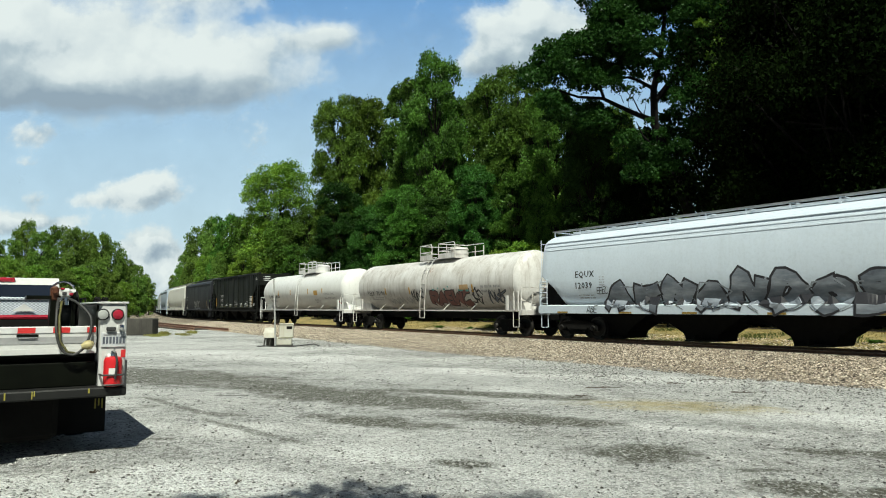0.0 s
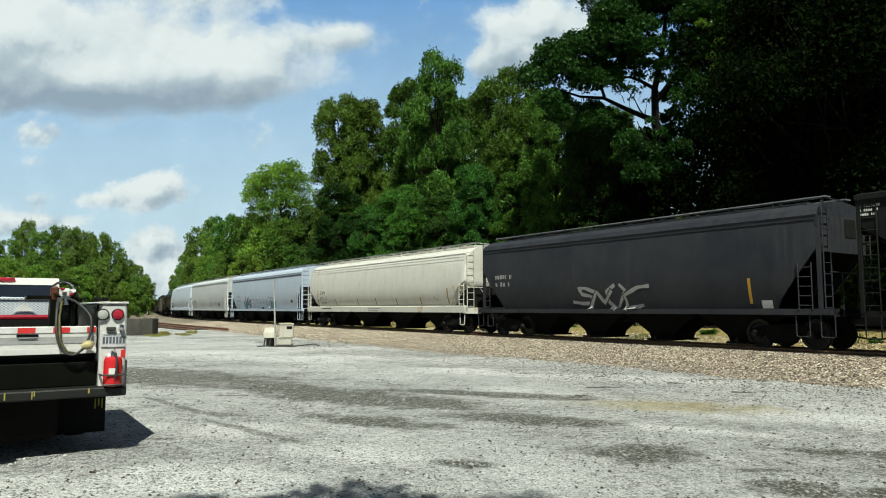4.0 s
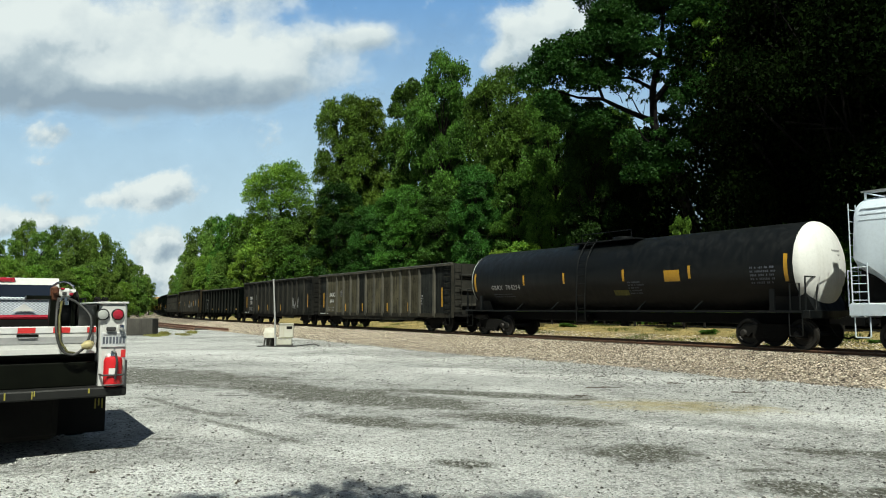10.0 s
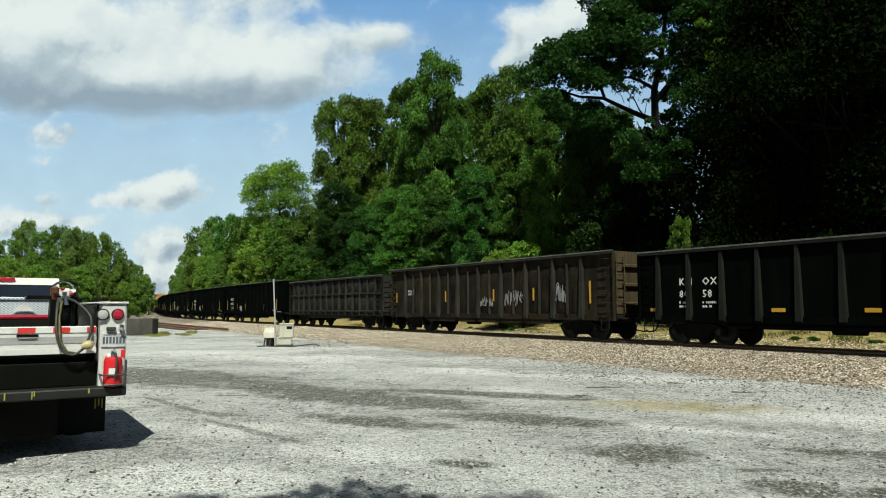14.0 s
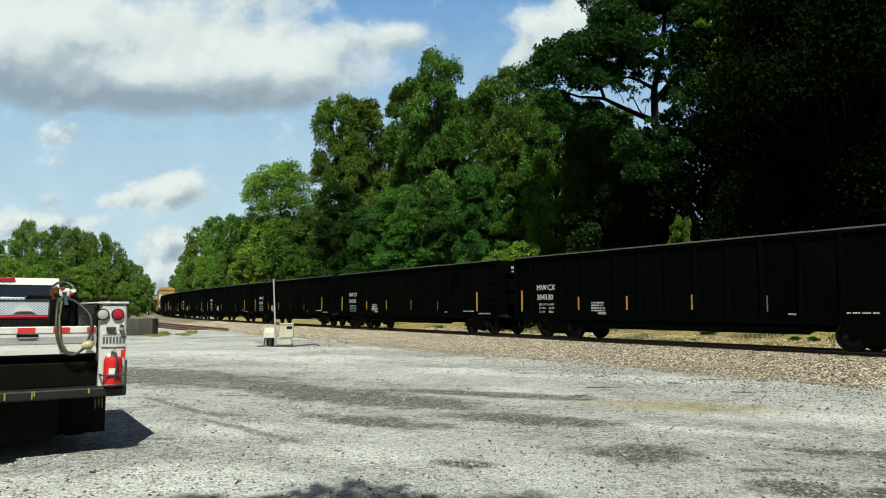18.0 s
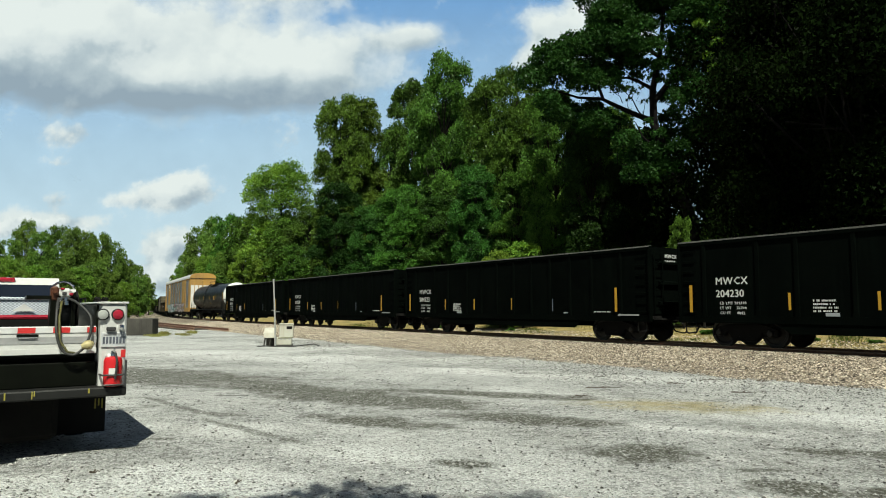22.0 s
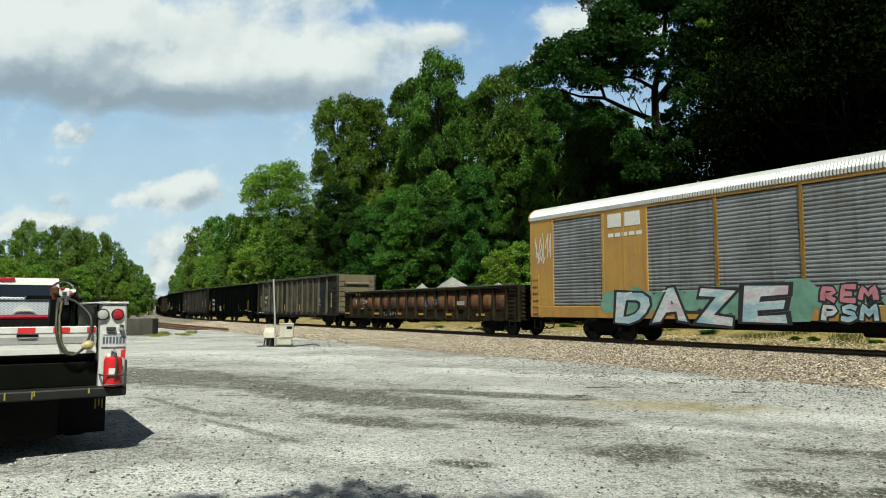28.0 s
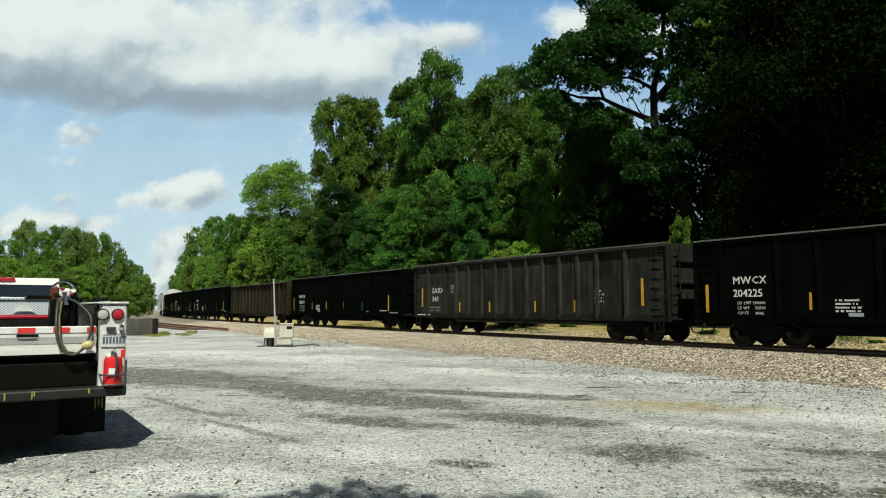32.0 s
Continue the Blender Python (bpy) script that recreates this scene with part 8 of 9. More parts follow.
def bank_height(lat):
    pts = [(-4.1, -0.04), (-6.5, 0.04), (-9.0, 0.3), (-12.0, 0.45), (-60.0, 0.9)]
    for (a, za), (b, zb) in zip(pts, pts[1:]):
        if b <= lat <= a:
            return zb + (za - zb) * (lat - b) / (a - b)
    return 0.0


# ================= foliage =================
M_LEAF_MID = leafy("mid_green_leaves", (0.005, 0.017, 0.0035), (0.112, 0.235, 0.036), 0.24, 0.01)
M_LEAF_DEEP = leafy("deep_green_leaves", (0.004, 0.014, 0.0035), (0.072, 0.17, 0.03), 0.22, 0.01)
# Distance haze is mixed into this paler, lower-contrast leaf colour.
M_LEAF_FAR = leafy("haze_tinted_leaves", (0.04, 0.085, 0.016), (0.18, 0.3, 0.055), 0.32, 0.012)
M_LEAF_LIGHT = leafy("fresh_and_sunlit_leaves", (0.04, 0.095, 0.015), (0.235, 0.375, 0.055), 0.36, 0.012)
# Dark green; on the inner trees their shade is put into this colour.
M_LEAF_DARK = leafy("dark_green_and_shaded_leaves", (0.0035, 0.01, 0.0028), (0.034, 0.08, 0.0165), 0.18, 0.006)
# Near-black: the deep shade of the right-hand wood is in the leaf colour.
M_LEAF_SHADE = leafy("leaves_painted_in_shade", (0.001, 0.0026, 0.0009), (0.0082, 0.018, 0.0044), 0.1, 0.001)
M_LEAF_OLIVE = leafy("olive_green_leaves", (0.006, 0.018, 0.0035), (0.135, 0.235, 0.033), 0.26, 0.01)
M_BARK = plain("grey_brown_bark", (0.022, 0.018, 0.014), 0.95, 0, 0.5, 5, 0.8)
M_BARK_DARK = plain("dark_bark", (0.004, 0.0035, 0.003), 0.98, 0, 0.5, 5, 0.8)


def leaf_mesh(name, lobes, n, size, rng, flat=0.35, hollow=0.62):
    """Many small leaves, set in the outer part of a heap of lobes (x, y, z, rx, rz)."""
    lobes = np.array(lobes, float)
    wt = lobes[:, 3] ** 2 * lobes[:, 4]
    pick = rng.choice(len(lobes), n, p=wt / wt.sum())
    d = rng.normal(size=(n, 3))
    d /= np.linalg.norm(d, axis=1)[:, None]
    d[:, 2] = np.where(d[:, 2] < -0.4, -d[:, 2] * 0.6, d[:, 2])
    rad = hollow + (1.08 - hollow) * rng.random(n) ** 0.6
    L = lobes[pick]
    # knots of sprays leave gaps between them
    knot = np.sin(d[:, 0] * 7 + pick) * np.sin(d[:, 1] * 8 + pick * 2) * np.sin(d[:, 2] * 7 + pick * 3)
    rad = rad * (1 + 0.24 * knot)
    stray = rng.random(n) < 0.06
    rad = np.where(stray, rad * rng.uniform(1.0, 1.22, n), rad)
    c = L[:, :3] + d * rad[:, None] * np.stack([L[:, 3], L[:, 3], L[:, 4]], 1)
    u = rng.normal(size=(n, 3)) + d * 0.3
    u /= np.linalg.norm(u, axis=1)[:, None]
    w = rng.normal(size=(n, 3))
    w[:, 2] -= flat
    w = np.cross(u, w)
    w /= np.linalg.norm(w, axis=1)[:, None] + 1e-9
    nn = np.cross(u, w)
    s = size * rng.uniform(0.55, 1.35, n)[:, None]
    v = np.stack([c - u * s * 0.8, c + u * s * 0.7 + w * s * 0.75, c + u * s * 0.85 - w * s * 0.7 + nn * s * 0.1], 1)
    me = bpy.data.meshes.new(name)
    me.vertices.add(3 * n), me.loops.add(3 * n), me.polygons.add(n)
    me.vertices.foreach_set("co", v.reshape(-1))
    me.loops.foreach_set("vertex_index", np.arange(3 * n))
    me.polygons.foreach_set("loop_start", np.arange(0, 3 * n, 3))
    me.update(calc_edges=True)
    me.validate()
    return me


def tree_shape(seed, H, R, n, size, low=0.22, lobes=16, dome=False, shape=0.75):
    """Trunk with limbs and a crown for a tree H high with a crown R wide at most."""
    rng = np.random.default_rng(seed)
    lob = []
    for i in range(lobes):
        f = (i + 0.5) / lobes
        z = H * (low + (0.95 - low) * f ** 0.9)
        prof = max(0.18, math.sin(math.pi * min(1.0, 0.18 + 0.82 * f) ** shape)) ** 0.7
        if dome:
            prof = 0.82 * math.sqrt(max(0.1, 1 - ((f - 0.5) / (0.6 if f > 0.5 else 0.75)) ** 2))
        a = i * 2.39996 + rng.uniform(-0.5, 0.5)
        off = R * prof * math.sqrt(rng.uniform(0.12, 0.8))
        r = R * rng.uniform(0.17, 0.34) * (0.7 + 0.4 * prof)
        rz = r * rng.uniform(0.8, 1.2)
        lob.append((off * math.cos(a), off * math.sin(a), min(z + rng.uniform(-0.03, 0.03) * H, H - rz), r, rz))
    if not dome:
        lob.append((0, 0, H * 0.95, R * 0.2, H * 0.05))
    crown = leaf_mesh("crown", lob, n, size, rng, hollow=0.5 if dome else 0.62)
    g = Geo()
    bend = [rng.uniform(-0.25, 0.25) for _ in range(4)]
    top = H * 0.8
    tr = [(bend[0] * math.sin(k), bend[1] * math.cos(k * 1.3) - bend[1], top * k / 6) for k in range(7)]
    r0 = (0.012 if dome else 0.018) * H
    g.tube([(0, 0, -0.5)] + tr, [r0 * 1.35] + [r0 * (1 - 0.13 * k) for k in range(7)], 9)
    for x, y, z, r, rz in lob:
        b = max(0.15, z / top - 0.18) * 6
        k = min(5, int(b))
        st = Vector(tr[k])
        e = Vector((x, y, z))
        m = st.lerp(e, 0.5) + Vector((0, 0, -0.05 * H * 0.5))
        g.tube([st, m, e], [r0 * 0.28, r0 * 0.18, r0 * 0.06], 5)
        for _ in range(2):
            q = e + Vector(rng.normal(size=3).tolist()) * r * 0.45
            g.tube([m.lerp(e, 0.6), q], [r0 * 0.14, r0 * 0.05], 4)
    return crown, g.mesh("trunk", 0.9)


SHAPES = {
    "a": tree_shape(1, 24, 4.4, 80000, 0.125, 0.06, 64, True),
    "b": tree_shape(2, 24, 3.9, 76000, 0.125, 0.1, 58, True),
    "c": tree_shape(3, 22, 5.0, 80000, 0.125, 0.05, 64, True),
    "d": tree_shape(4, 20, 5.0, 40000, 0.12, 0.3, 40, True),
    "back": tree_shape(8, 22, 7.0, 13000, 0.4, 0.05, 30),
    "far": tree_shape(5, 16, 5.5, 18000, 0.2, 0.02, 52, True),
    "far2": tree_shape(6, 16, 4.6, 16000, 0.2, 0.04, 46, True),
    "big": tree_shape(7, 30, 9.0, 90000, 0.135, 0.08, 90, shape=0.7),
}
SWAYING = []
crowns = {}


def tree(kind, x, y, height, leaf, label, wide=1.0, turn=0.0, z=0.0, sway=0.0, bark=None, group="trees beyond the track"):
    crown, trunk = SHAPES[kind]
    base_h = {"back": 22, "a": 24, "b": 24, "c": 22, "d": 20, "far": 16, "far2": 16, "big": 30}[kind]
    k = height / base_h
    t = group_of("tree", label, "tree", group)
    key = (kind, leaf.name)
    if key not in crowns:
        me = crown if not crown.materials else crown.copy()
        me.materials.clear()
        me.materials.append(leaf)
        crowns[key] = me
    if not trunk.materials:
        trunk.materials.append(bark or M_BARK)
    for nm, me in (("trunk", trunk), ("crown", crowns[key])):
        o = part(nm, me, None, t)
        o.scale = (k * wide, k * wide, k)
    base = pose(x, y, z, 0, 0, turn)
    t.matrix_basis = base
    if sway:
        ph = x * 0.37 + y * 0.11
        SWAYING.append((t, base, lambda s, a=sway, p=ph: (a * math.sin(0.55 * s + p) * 0.6, a * (math.sin(0.42 * s + p) + 0.4 * math.sin(1.3 * s + p * 2)), 0)))
    return t


def beyond(px, depth):
    """East-west place of what stands at that depth along a bearing (tangent times 1230)."""
    return (px - 784) / 1230 * depth


rt = random.Random(11)
# main stand, front row: bearing, depth, height, shape, leaf
BASE = {"back": (22, 7.0), "a": (24, 4.4), "b": (24, 3.9), "c": (22, 5.0), "d": (20, 5.0), "far": (16, 5.5), "far2": (16, 4.6), "big": (30, 9.0)}
for b, span, top, d, kind, leaf, sw, lab in (
    (492, 158, 290, 104, "d", M_LEAF_LIGHT, 0.5, "light green airy tree at the edge of the wood"),
    (548, 100, 372, 94, "c", M_LEAF_MID, 0, "mid-green bushy tree in the wood"),
    (600, 126, 172, 79, "c", M_LEAF_OLIVE, 0.8, "tall olive green tree with a ragged crown"),
    (642, 122, 165, 81, "a", M_LEAF_OLIVE, 0.8, "tall olive green tree with a ragged crown"),
    (692, 110, 236, 86, "c", M_LEAF_MID, 0.4, "mid-green tree behind taller ones"),
    (730, 124, 132, 73, "a", M_LEAF_MID, 0.6, "tall mid-green tree with a narrow crown"),
    (775, 124, 180, 79, "a", M_LEAF_MID, 0.4, "mid-green tree behind taller ones"),
    (780, 144, 97, 68, "c", M_LEAF_MID, 1.2, "tall swaying tree with a rounded top"),
    (838, 130, 160, 72, "a", M_LEAF_MID, 0.4, "mid-green tree behind taller ones"),
    (890, 160, 126, 60, "c", M_LEAF_MID, 0.6, "round-topped green tree in the wood"),
    (945, 130, 150, 64, "a", M_LEAF_MID, 0.3, "mid-green tree behind the old one"),
    (595, 110, 330, 77, "c", M_LEAF_DARK, 0, "green tree with shade painted into its leaves"),
    (655, 100, 372, 69, "c", M_LEAF_DEEP, 0, "lower leafy tree at the wood's edge"),
    (712, 120, 338, 63, "c", M_LEAF_MID, 0, "lower bushy tree in front of the wood"),
    (782, 110, 350, 60, "a", M_LEAF_DEEP, 0, "lower leafy tree at the wood's edge"),
    (842, 120, 300, 57, "c", M_LEAF_DEEP, 0, "dense mid-green tree in the wood"),
    (915, 120, 310, 54, "a", M_LEAF_MID, 0, "shaded green tree in the wood"),
    (985, 150, 168, 50, "c", M_LEAF_MID, 0, "shaded green tree in the wood"),
    # darker leaf colour stands for the wood's shade on this tree
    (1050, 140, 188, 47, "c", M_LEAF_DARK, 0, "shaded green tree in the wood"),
    (1120, 110, 330, 46, "c", M_LEAF_SHADE, 0, "green tree with shade painted into its leaves"),
    (1010, 130, 285, 66, "c", M_LEAF_DARK, 0, "green tree with shade painted into its leaves"),
    (1078, 120, 255, 62, "c", M_LEAF_SHADE, 0, "green tree with shade painted into its leaves"),
    (1098, 110, 186, 58, "b", M_LEAF_MID, 0, "green tree seen through the fork of the old tree"),
):
    hgt = (EYE + (547 - top) / 1230 * d) / 0.98
    tree(kind, beyond(b, d), d, hgt, leaf, lab, span / 2 / 1230 * d / (BASE[kind][1] * 1.04) * BASE[kind][0] / hgt, rt.uniform(0, 360), 0.4, sw)
# far side of the track into the distance: the crowns step down towards the gap
for b, d, top in ((505, 100, 395), (450, 112, 385), (425, 118, 392), (400, 124, 385), (378, 132, 392), (355, 142, 408), (338, 152, 436), (326, 170, 455), (318, 195, 478), (308, 240, 490), (520, 88, 440), (470, 100, 440), (430, 108, 450), (395, 118, 452), (365, 128, 458), (342, 140, 472)):
    hgt = (EYE + (547 - top) / 1230 * d) / 0.97
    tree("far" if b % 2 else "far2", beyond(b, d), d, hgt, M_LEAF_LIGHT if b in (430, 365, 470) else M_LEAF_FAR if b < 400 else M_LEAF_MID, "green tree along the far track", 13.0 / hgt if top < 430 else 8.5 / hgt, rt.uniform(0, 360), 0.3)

# trees close to the track, their deep shade put into the leaf colour
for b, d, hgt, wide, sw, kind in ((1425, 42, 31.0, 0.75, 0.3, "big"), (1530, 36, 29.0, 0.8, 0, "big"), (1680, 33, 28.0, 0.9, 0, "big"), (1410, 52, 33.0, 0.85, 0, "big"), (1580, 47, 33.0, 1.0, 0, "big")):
    tree(kind, beyond(b, d), d, hgt, M_LEAF_SHADE, "tall dark tree with deep shade put into its leaves", wide, rt.uniform(0, 360), 0.4, sw, M_BARK_DARK)


def leaning_oak():
    """A dark old tree with a bare forked trunk against the sky and heavy foliage above and to one side."""
    d = 43.0
    k = d / 1230
    at = lambda px, py, dy=0.0: ((px - 784) * k, dy, EYE + (547 - py) * k)
    g = Geo()
    g.tube([at(1262, 575), at(1245, 470), at(1222, 370), at(1190, 285), at(1166, 215), at(1166, 150), at(1180, 90), at(1190, 10), at(1190, -80)], [0.55, 0.42, 0.36, 0.3, 0.25, 0.21, 0.17, 0.12, 0.06], 10)
    g.tube([at(1163, 208), at(1140, 196, 0.3), at(1112, 182, 0.4), at(1075, 166, 0.2), at(1030, 165, 0), at(985, 150, 0)], [0.2, 0.16, 0.14, 0.11, 0.08, 0.04], 8)
    g.tube([at(1190, 285), at(1165, 262, -0.3), at(1140, 240, -0.5), at(1128, 215, -0.6)], [0.12, 0.08, 0.06, 0.02], 6)
    g.tube([at(1166, 150), at(1140, 135), at(1120, 128), at(1090, 135)], [0.13, 0.1, 0.07, 0.03], 6)
    g.tube([at(1150, 205), at(1142, 185, 0.5), at(1132, 160, 0.6), at(1140, 148, 0.8)], [0.07, 0.05, 0.03, 0.01], 5)
    g.tube([at(1166, 175), at(1200, 130, -0.6), at(1240, 90, -1), at(1270, 30, -1)], [0.2, 0.15, 0.1, 0.05], 7)
    g.tube([at(1075, 166), at(1060, 120), at(1040, 70)], [0.1, 0.07, 0.03], 6)
    g.tube([at(1180, 90), at(1130, 40, 0.8), at(1090, 0, 1.2)], [0.12, 0.08, 0.04], 6)
    rw = random.Random(8)
    for _ in range(26):
        px, py = rw.uniform(1095, 1165), rw.uniform(95, 290)
        q = [at(px, py, rw.uniform(-0.5, 0.8))]
        for _ in range(3):
            px, py = px + rw.uniform(-16, 8), py - rw.uniform(4, 16)
            q.append(at(px, py, rw.uniform(-0.5, 0.8)))
        g.tube(q, [0.03, 0.022, 0.014, 0.006], 4)
    rng = np.random.default_rng(77)
    lob = []
    for px, py, r in ((955, 118, 30), (985, 92, 32), (945, 150, 22), (1000, 130, 34), (1030, 95, 36), (1040, 145, 30), (990, 165, 26), (965, 190, 20), (1065, 70, 34), (1075, 115, 30), (1020, 190, 26), (1060, 215, 30), (985, 215, 22), (1085, 30, 36), (1100, 75, 28),
                      (1120, 10, 40), (1150, -30, 46), (1130, 60, 26), (1200, -20, 46), (1240, 30, 40), (1225, 80, 34), (1260, 100, 40), (1215, 140, 26), (1235, 180, 34), (1280, 60, 46), (1090, -40, 44), (1240, -80, 60), (1160, -100, 60), (1300, 150, 44), (1255, 240, 40), (1200, 45, 22), (1135, 100, 14), (1110, 140, 12), (1150, 80, 14), (1120, 270, 16), (1150, 290, 18), (1170, 310, 16), (1185, 235, 14), (1108, 205, 13), (1125, 228, 9), (1112, 165, 8), (1140, 120, 10), (1155, 250, 11), (1178, 140, 10), (1188, 175, 12), (1205, 200, 20), (1300, 0, 50), (1010, 60, 12), (1105, 85, 22), (1130, 85, 18), (1150, 115, 13), (1098, 112, 18), (1192, 108, 20), (1196, 250, 24), (1165, 272, 22), (1132, 282, 24), (1102, 262, 22), (1094, 225, 16), (1190, 205, 14), (1206, 160, 20), (1085, 185, 14), (1175, 305, 22), (1150, 300, 22), (1120, 320, 26), (1185, 275, 18), (1142, 262, 14), (1112, 240, 14), (1100, 195, 12), (1200, 225, 18), (1208, 270, 20), (1198, 310, 22), (1135, 150, 8), (1150, 95, 12), (1185, 70, 16), (1160, 60, 14), (1180, 120, 13), (1183, 158, 13), (1186, 192, 13), (1115, 114, 10), (1146, 112, 10), (1128, 136, 8), (1112, 152, 7), (1150, 142, 6), (1122, 172, 6), (1146, 178, 6), (1152, 215, 9), (1136, 232, 9), (1118, 205, 7), (1155, 240, 10), (1098, 118, 18), (1125, 100, 20), (1152, 98, 18), (1168, 122, 14), (1088, 150, 14), (1104, 96, 20), (1140, 78, 22), (1170, 95, 16), (1092, 132, 16)):
        x, y, z = at(px, py, rng.uniform(-2.5, 2.0))
        lob.append((x, y, z, r * k * 1.12, r * k * 0.95))
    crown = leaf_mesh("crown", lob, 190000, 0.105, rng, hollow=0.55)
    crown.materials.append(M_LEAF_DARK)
    # Brighter leaf colour paints sunlight onto a few sprays of this crown.
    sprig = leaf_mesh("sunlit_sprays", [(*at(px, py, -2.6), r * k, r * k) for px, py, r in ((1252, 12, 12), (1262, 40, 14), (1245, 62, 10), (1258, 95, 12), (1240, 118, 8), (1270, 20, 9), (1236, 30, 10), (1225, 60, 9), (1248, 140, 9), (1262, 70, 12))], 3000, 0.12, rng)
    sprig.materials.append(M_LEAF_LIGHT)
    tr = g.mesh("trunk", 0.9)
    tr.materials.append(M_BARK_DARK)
    t = group_of("tree", "old dark leaning tree with a forked bare trunk", "tree", "trees beyond the track")
    for nm, me in (("trunk", tr), ("crown", crown), ("sunlit_sprays", sprig)):
        me.transform(Matrix.Translation((-(1262 - 784) * k, 0, -0.45)))
        part(nm, me, None, t)
    t.matrix_basis = pose((1262 - 784) * k, d, 0.45)
    base = t.matrix_basis.copy()
    SWAYING.append((t, base, lambda s: (0.0, 0.25 * math.sin(0.5 * s), 0)))


leaning_oak()
tree("far2", beyond(1208, 38.5), 38.5, 6.3, M_LEAF_OLIVE, "sunlit sapling in front of the dark wood", 0.5, 50, 0.4)
tree("far2", beyond(925, 46), 46, 5.6, M_LEAF_LIGHT, "sunlit sapling at the wood's edge", 1.2, 80, 0.4)
tree("far", beyond(885, 45), 45, 4.9, M_LEAF_LIGHT, "sunlit sapling at the wood's edge", 1.0, 10, 0.4)

# second row that closes the wood
for i in range(16):
    s = -8 - i * 7.5
    x, y, h = on_track(s, -24 - 5 * (i % 2))
    # The first five trees take the leaves that carry shade in their colour.
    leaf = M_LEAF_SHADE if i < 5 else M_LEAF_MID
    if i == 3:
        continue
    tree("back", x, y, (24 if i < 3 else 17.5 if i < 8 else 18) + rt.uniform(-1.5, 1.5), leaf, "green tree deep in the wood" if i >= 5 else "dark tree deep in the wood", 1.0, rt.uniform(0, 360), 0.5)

# shrubs at the wood's edge
shrub_shapes = []
for k in range(3):
    rng = np.random.default_rng(30 + k)
    lob = [(rng.uniform(-1.4, 1.4), rng.uniform(-1.2, 1.2), rng.uniform(0.5, 2.6), rng.uniform(0.8, 1.3), rng.uniform(0.7, 1.2)) for _ in range(9)]
    shrub_shapes.append(lob)
shrub_mesh = {}
for i in range(52):
    s = 4 - i * 2.0
    x, y, h = on_track(s + rt.uniform(-0.6, 0.6), -14.5 - rt.uniform(0, 3.5))
    k = i % 3
    # The first nine shrubs, by the dark wood, have shade painted into their leaves.
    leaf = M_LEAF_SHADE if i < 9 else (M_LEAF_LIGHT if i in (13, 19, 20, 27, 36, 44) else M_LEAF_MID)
    if (k, leaf.name) not in shrub_mesh:
        rng = np.random.default_rng(60 + k)
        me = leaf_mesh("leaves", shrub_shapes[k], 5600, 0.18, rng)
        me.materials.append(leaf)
        st = Geo()
        for lx, ly, lz, lr, _ in shrub_shapes[k]:
            st.tube([(lx * 0.2, ly * 0.2, -0.2), (lx * 0.6, ly * 0.6, lz * 0.6), (lx, ly, lz)], [0.05, 0.035, 0.012], 5)
        sm = st.mesh("woody_base")
        sm.materials.append(M_BARK_DARK)
        shrub_mesh[(k, leaf.name)] = (me, sm)
    b = group_of("shrub", "bright green shrub at the wood's edge" if leaf is M_LEAF_LIGHT else "dense green shrub at the wood's edge", "shrub", "shrubs along the wood")
    me, sm = shrub_mesh[(k, leaf.name)]
    sc_ = rt.uniform(1.0, 1.7)
    for nm, mm in (("leaves", me), ("woody_base", sm)):
        part(nm, mm, None, b).scale = (sc_, sc_, sc_ * rt.uniform(0.95, 1.2))
    b.matrix_basis = pose(x, y, 0.45, 0, 0, rt.uniform(0, 360))

# low weeds on the bank in front of the fence
for i in range(16):
    s = (-16.1, -12.8, -15.2, -21.0, -9.5)[i] if i < 5 else 2 - 46 * rt.random()
    lat = -7.4 if i < 3 else -6.2 - 4.0 * rt.random()
    x, y, h = on_track(s, lat)
    k = i % 3
    me, sm = shrub_mesh[(k, M_LEAF_MID.name)]
    b = group_of("weed_clump", "low leafy green weed clump on the dry bank", "weed", "weeds on the bank")
    sc_ = rt.uniform(0.1, 0.2)
    for nm, mm in (("leaves", me), ("woody_base", sm)):
        part(nm, mm, None, b).scale = (sc_ * 1.3, sc_, sc_ * 0.5)
    b.matrix_basis = pose(x, y, bank_height(lat) - 0.02, 0, 0, rt.uniform(0, 360))

# trees on the near side of the track, far to the left
skyline = [(-60, 400), (-20, 432), (15, 425), (42, 393), (70, 412), (100, 402), (125, 405), (150, 412), (175, 414), (195, 430), (212, 448), (228, 462), (242, 470), (254, 486), (264, 500)]
for i, (b, top) in enumerate(skyline):
    d = 118 + (b + 60) * 0.11 + 8 * (i % 2)
    hgt = (EYE + (547 - top) / 1230 * d) / 0.97
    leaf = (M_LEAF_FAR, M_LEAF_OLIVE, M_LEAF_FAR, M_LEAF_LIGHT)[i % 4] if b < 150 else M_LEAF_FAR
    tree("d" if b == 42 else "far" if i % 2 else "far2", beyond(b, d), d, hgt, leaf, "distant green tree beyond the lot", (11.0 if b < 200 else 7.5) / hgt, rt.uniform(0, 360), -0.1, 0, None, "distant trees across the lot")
for i in range(12):
    b, d = -40 + i * 26, 104 + (i % 3) * 4 + i
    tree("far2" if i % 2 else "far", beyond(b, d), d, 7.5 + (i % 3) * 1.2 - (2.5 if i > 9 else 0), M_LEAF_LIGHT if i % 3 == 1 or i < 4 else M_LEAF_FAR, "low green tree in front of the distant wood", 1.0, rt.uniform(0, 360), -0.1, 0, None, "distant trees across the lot")

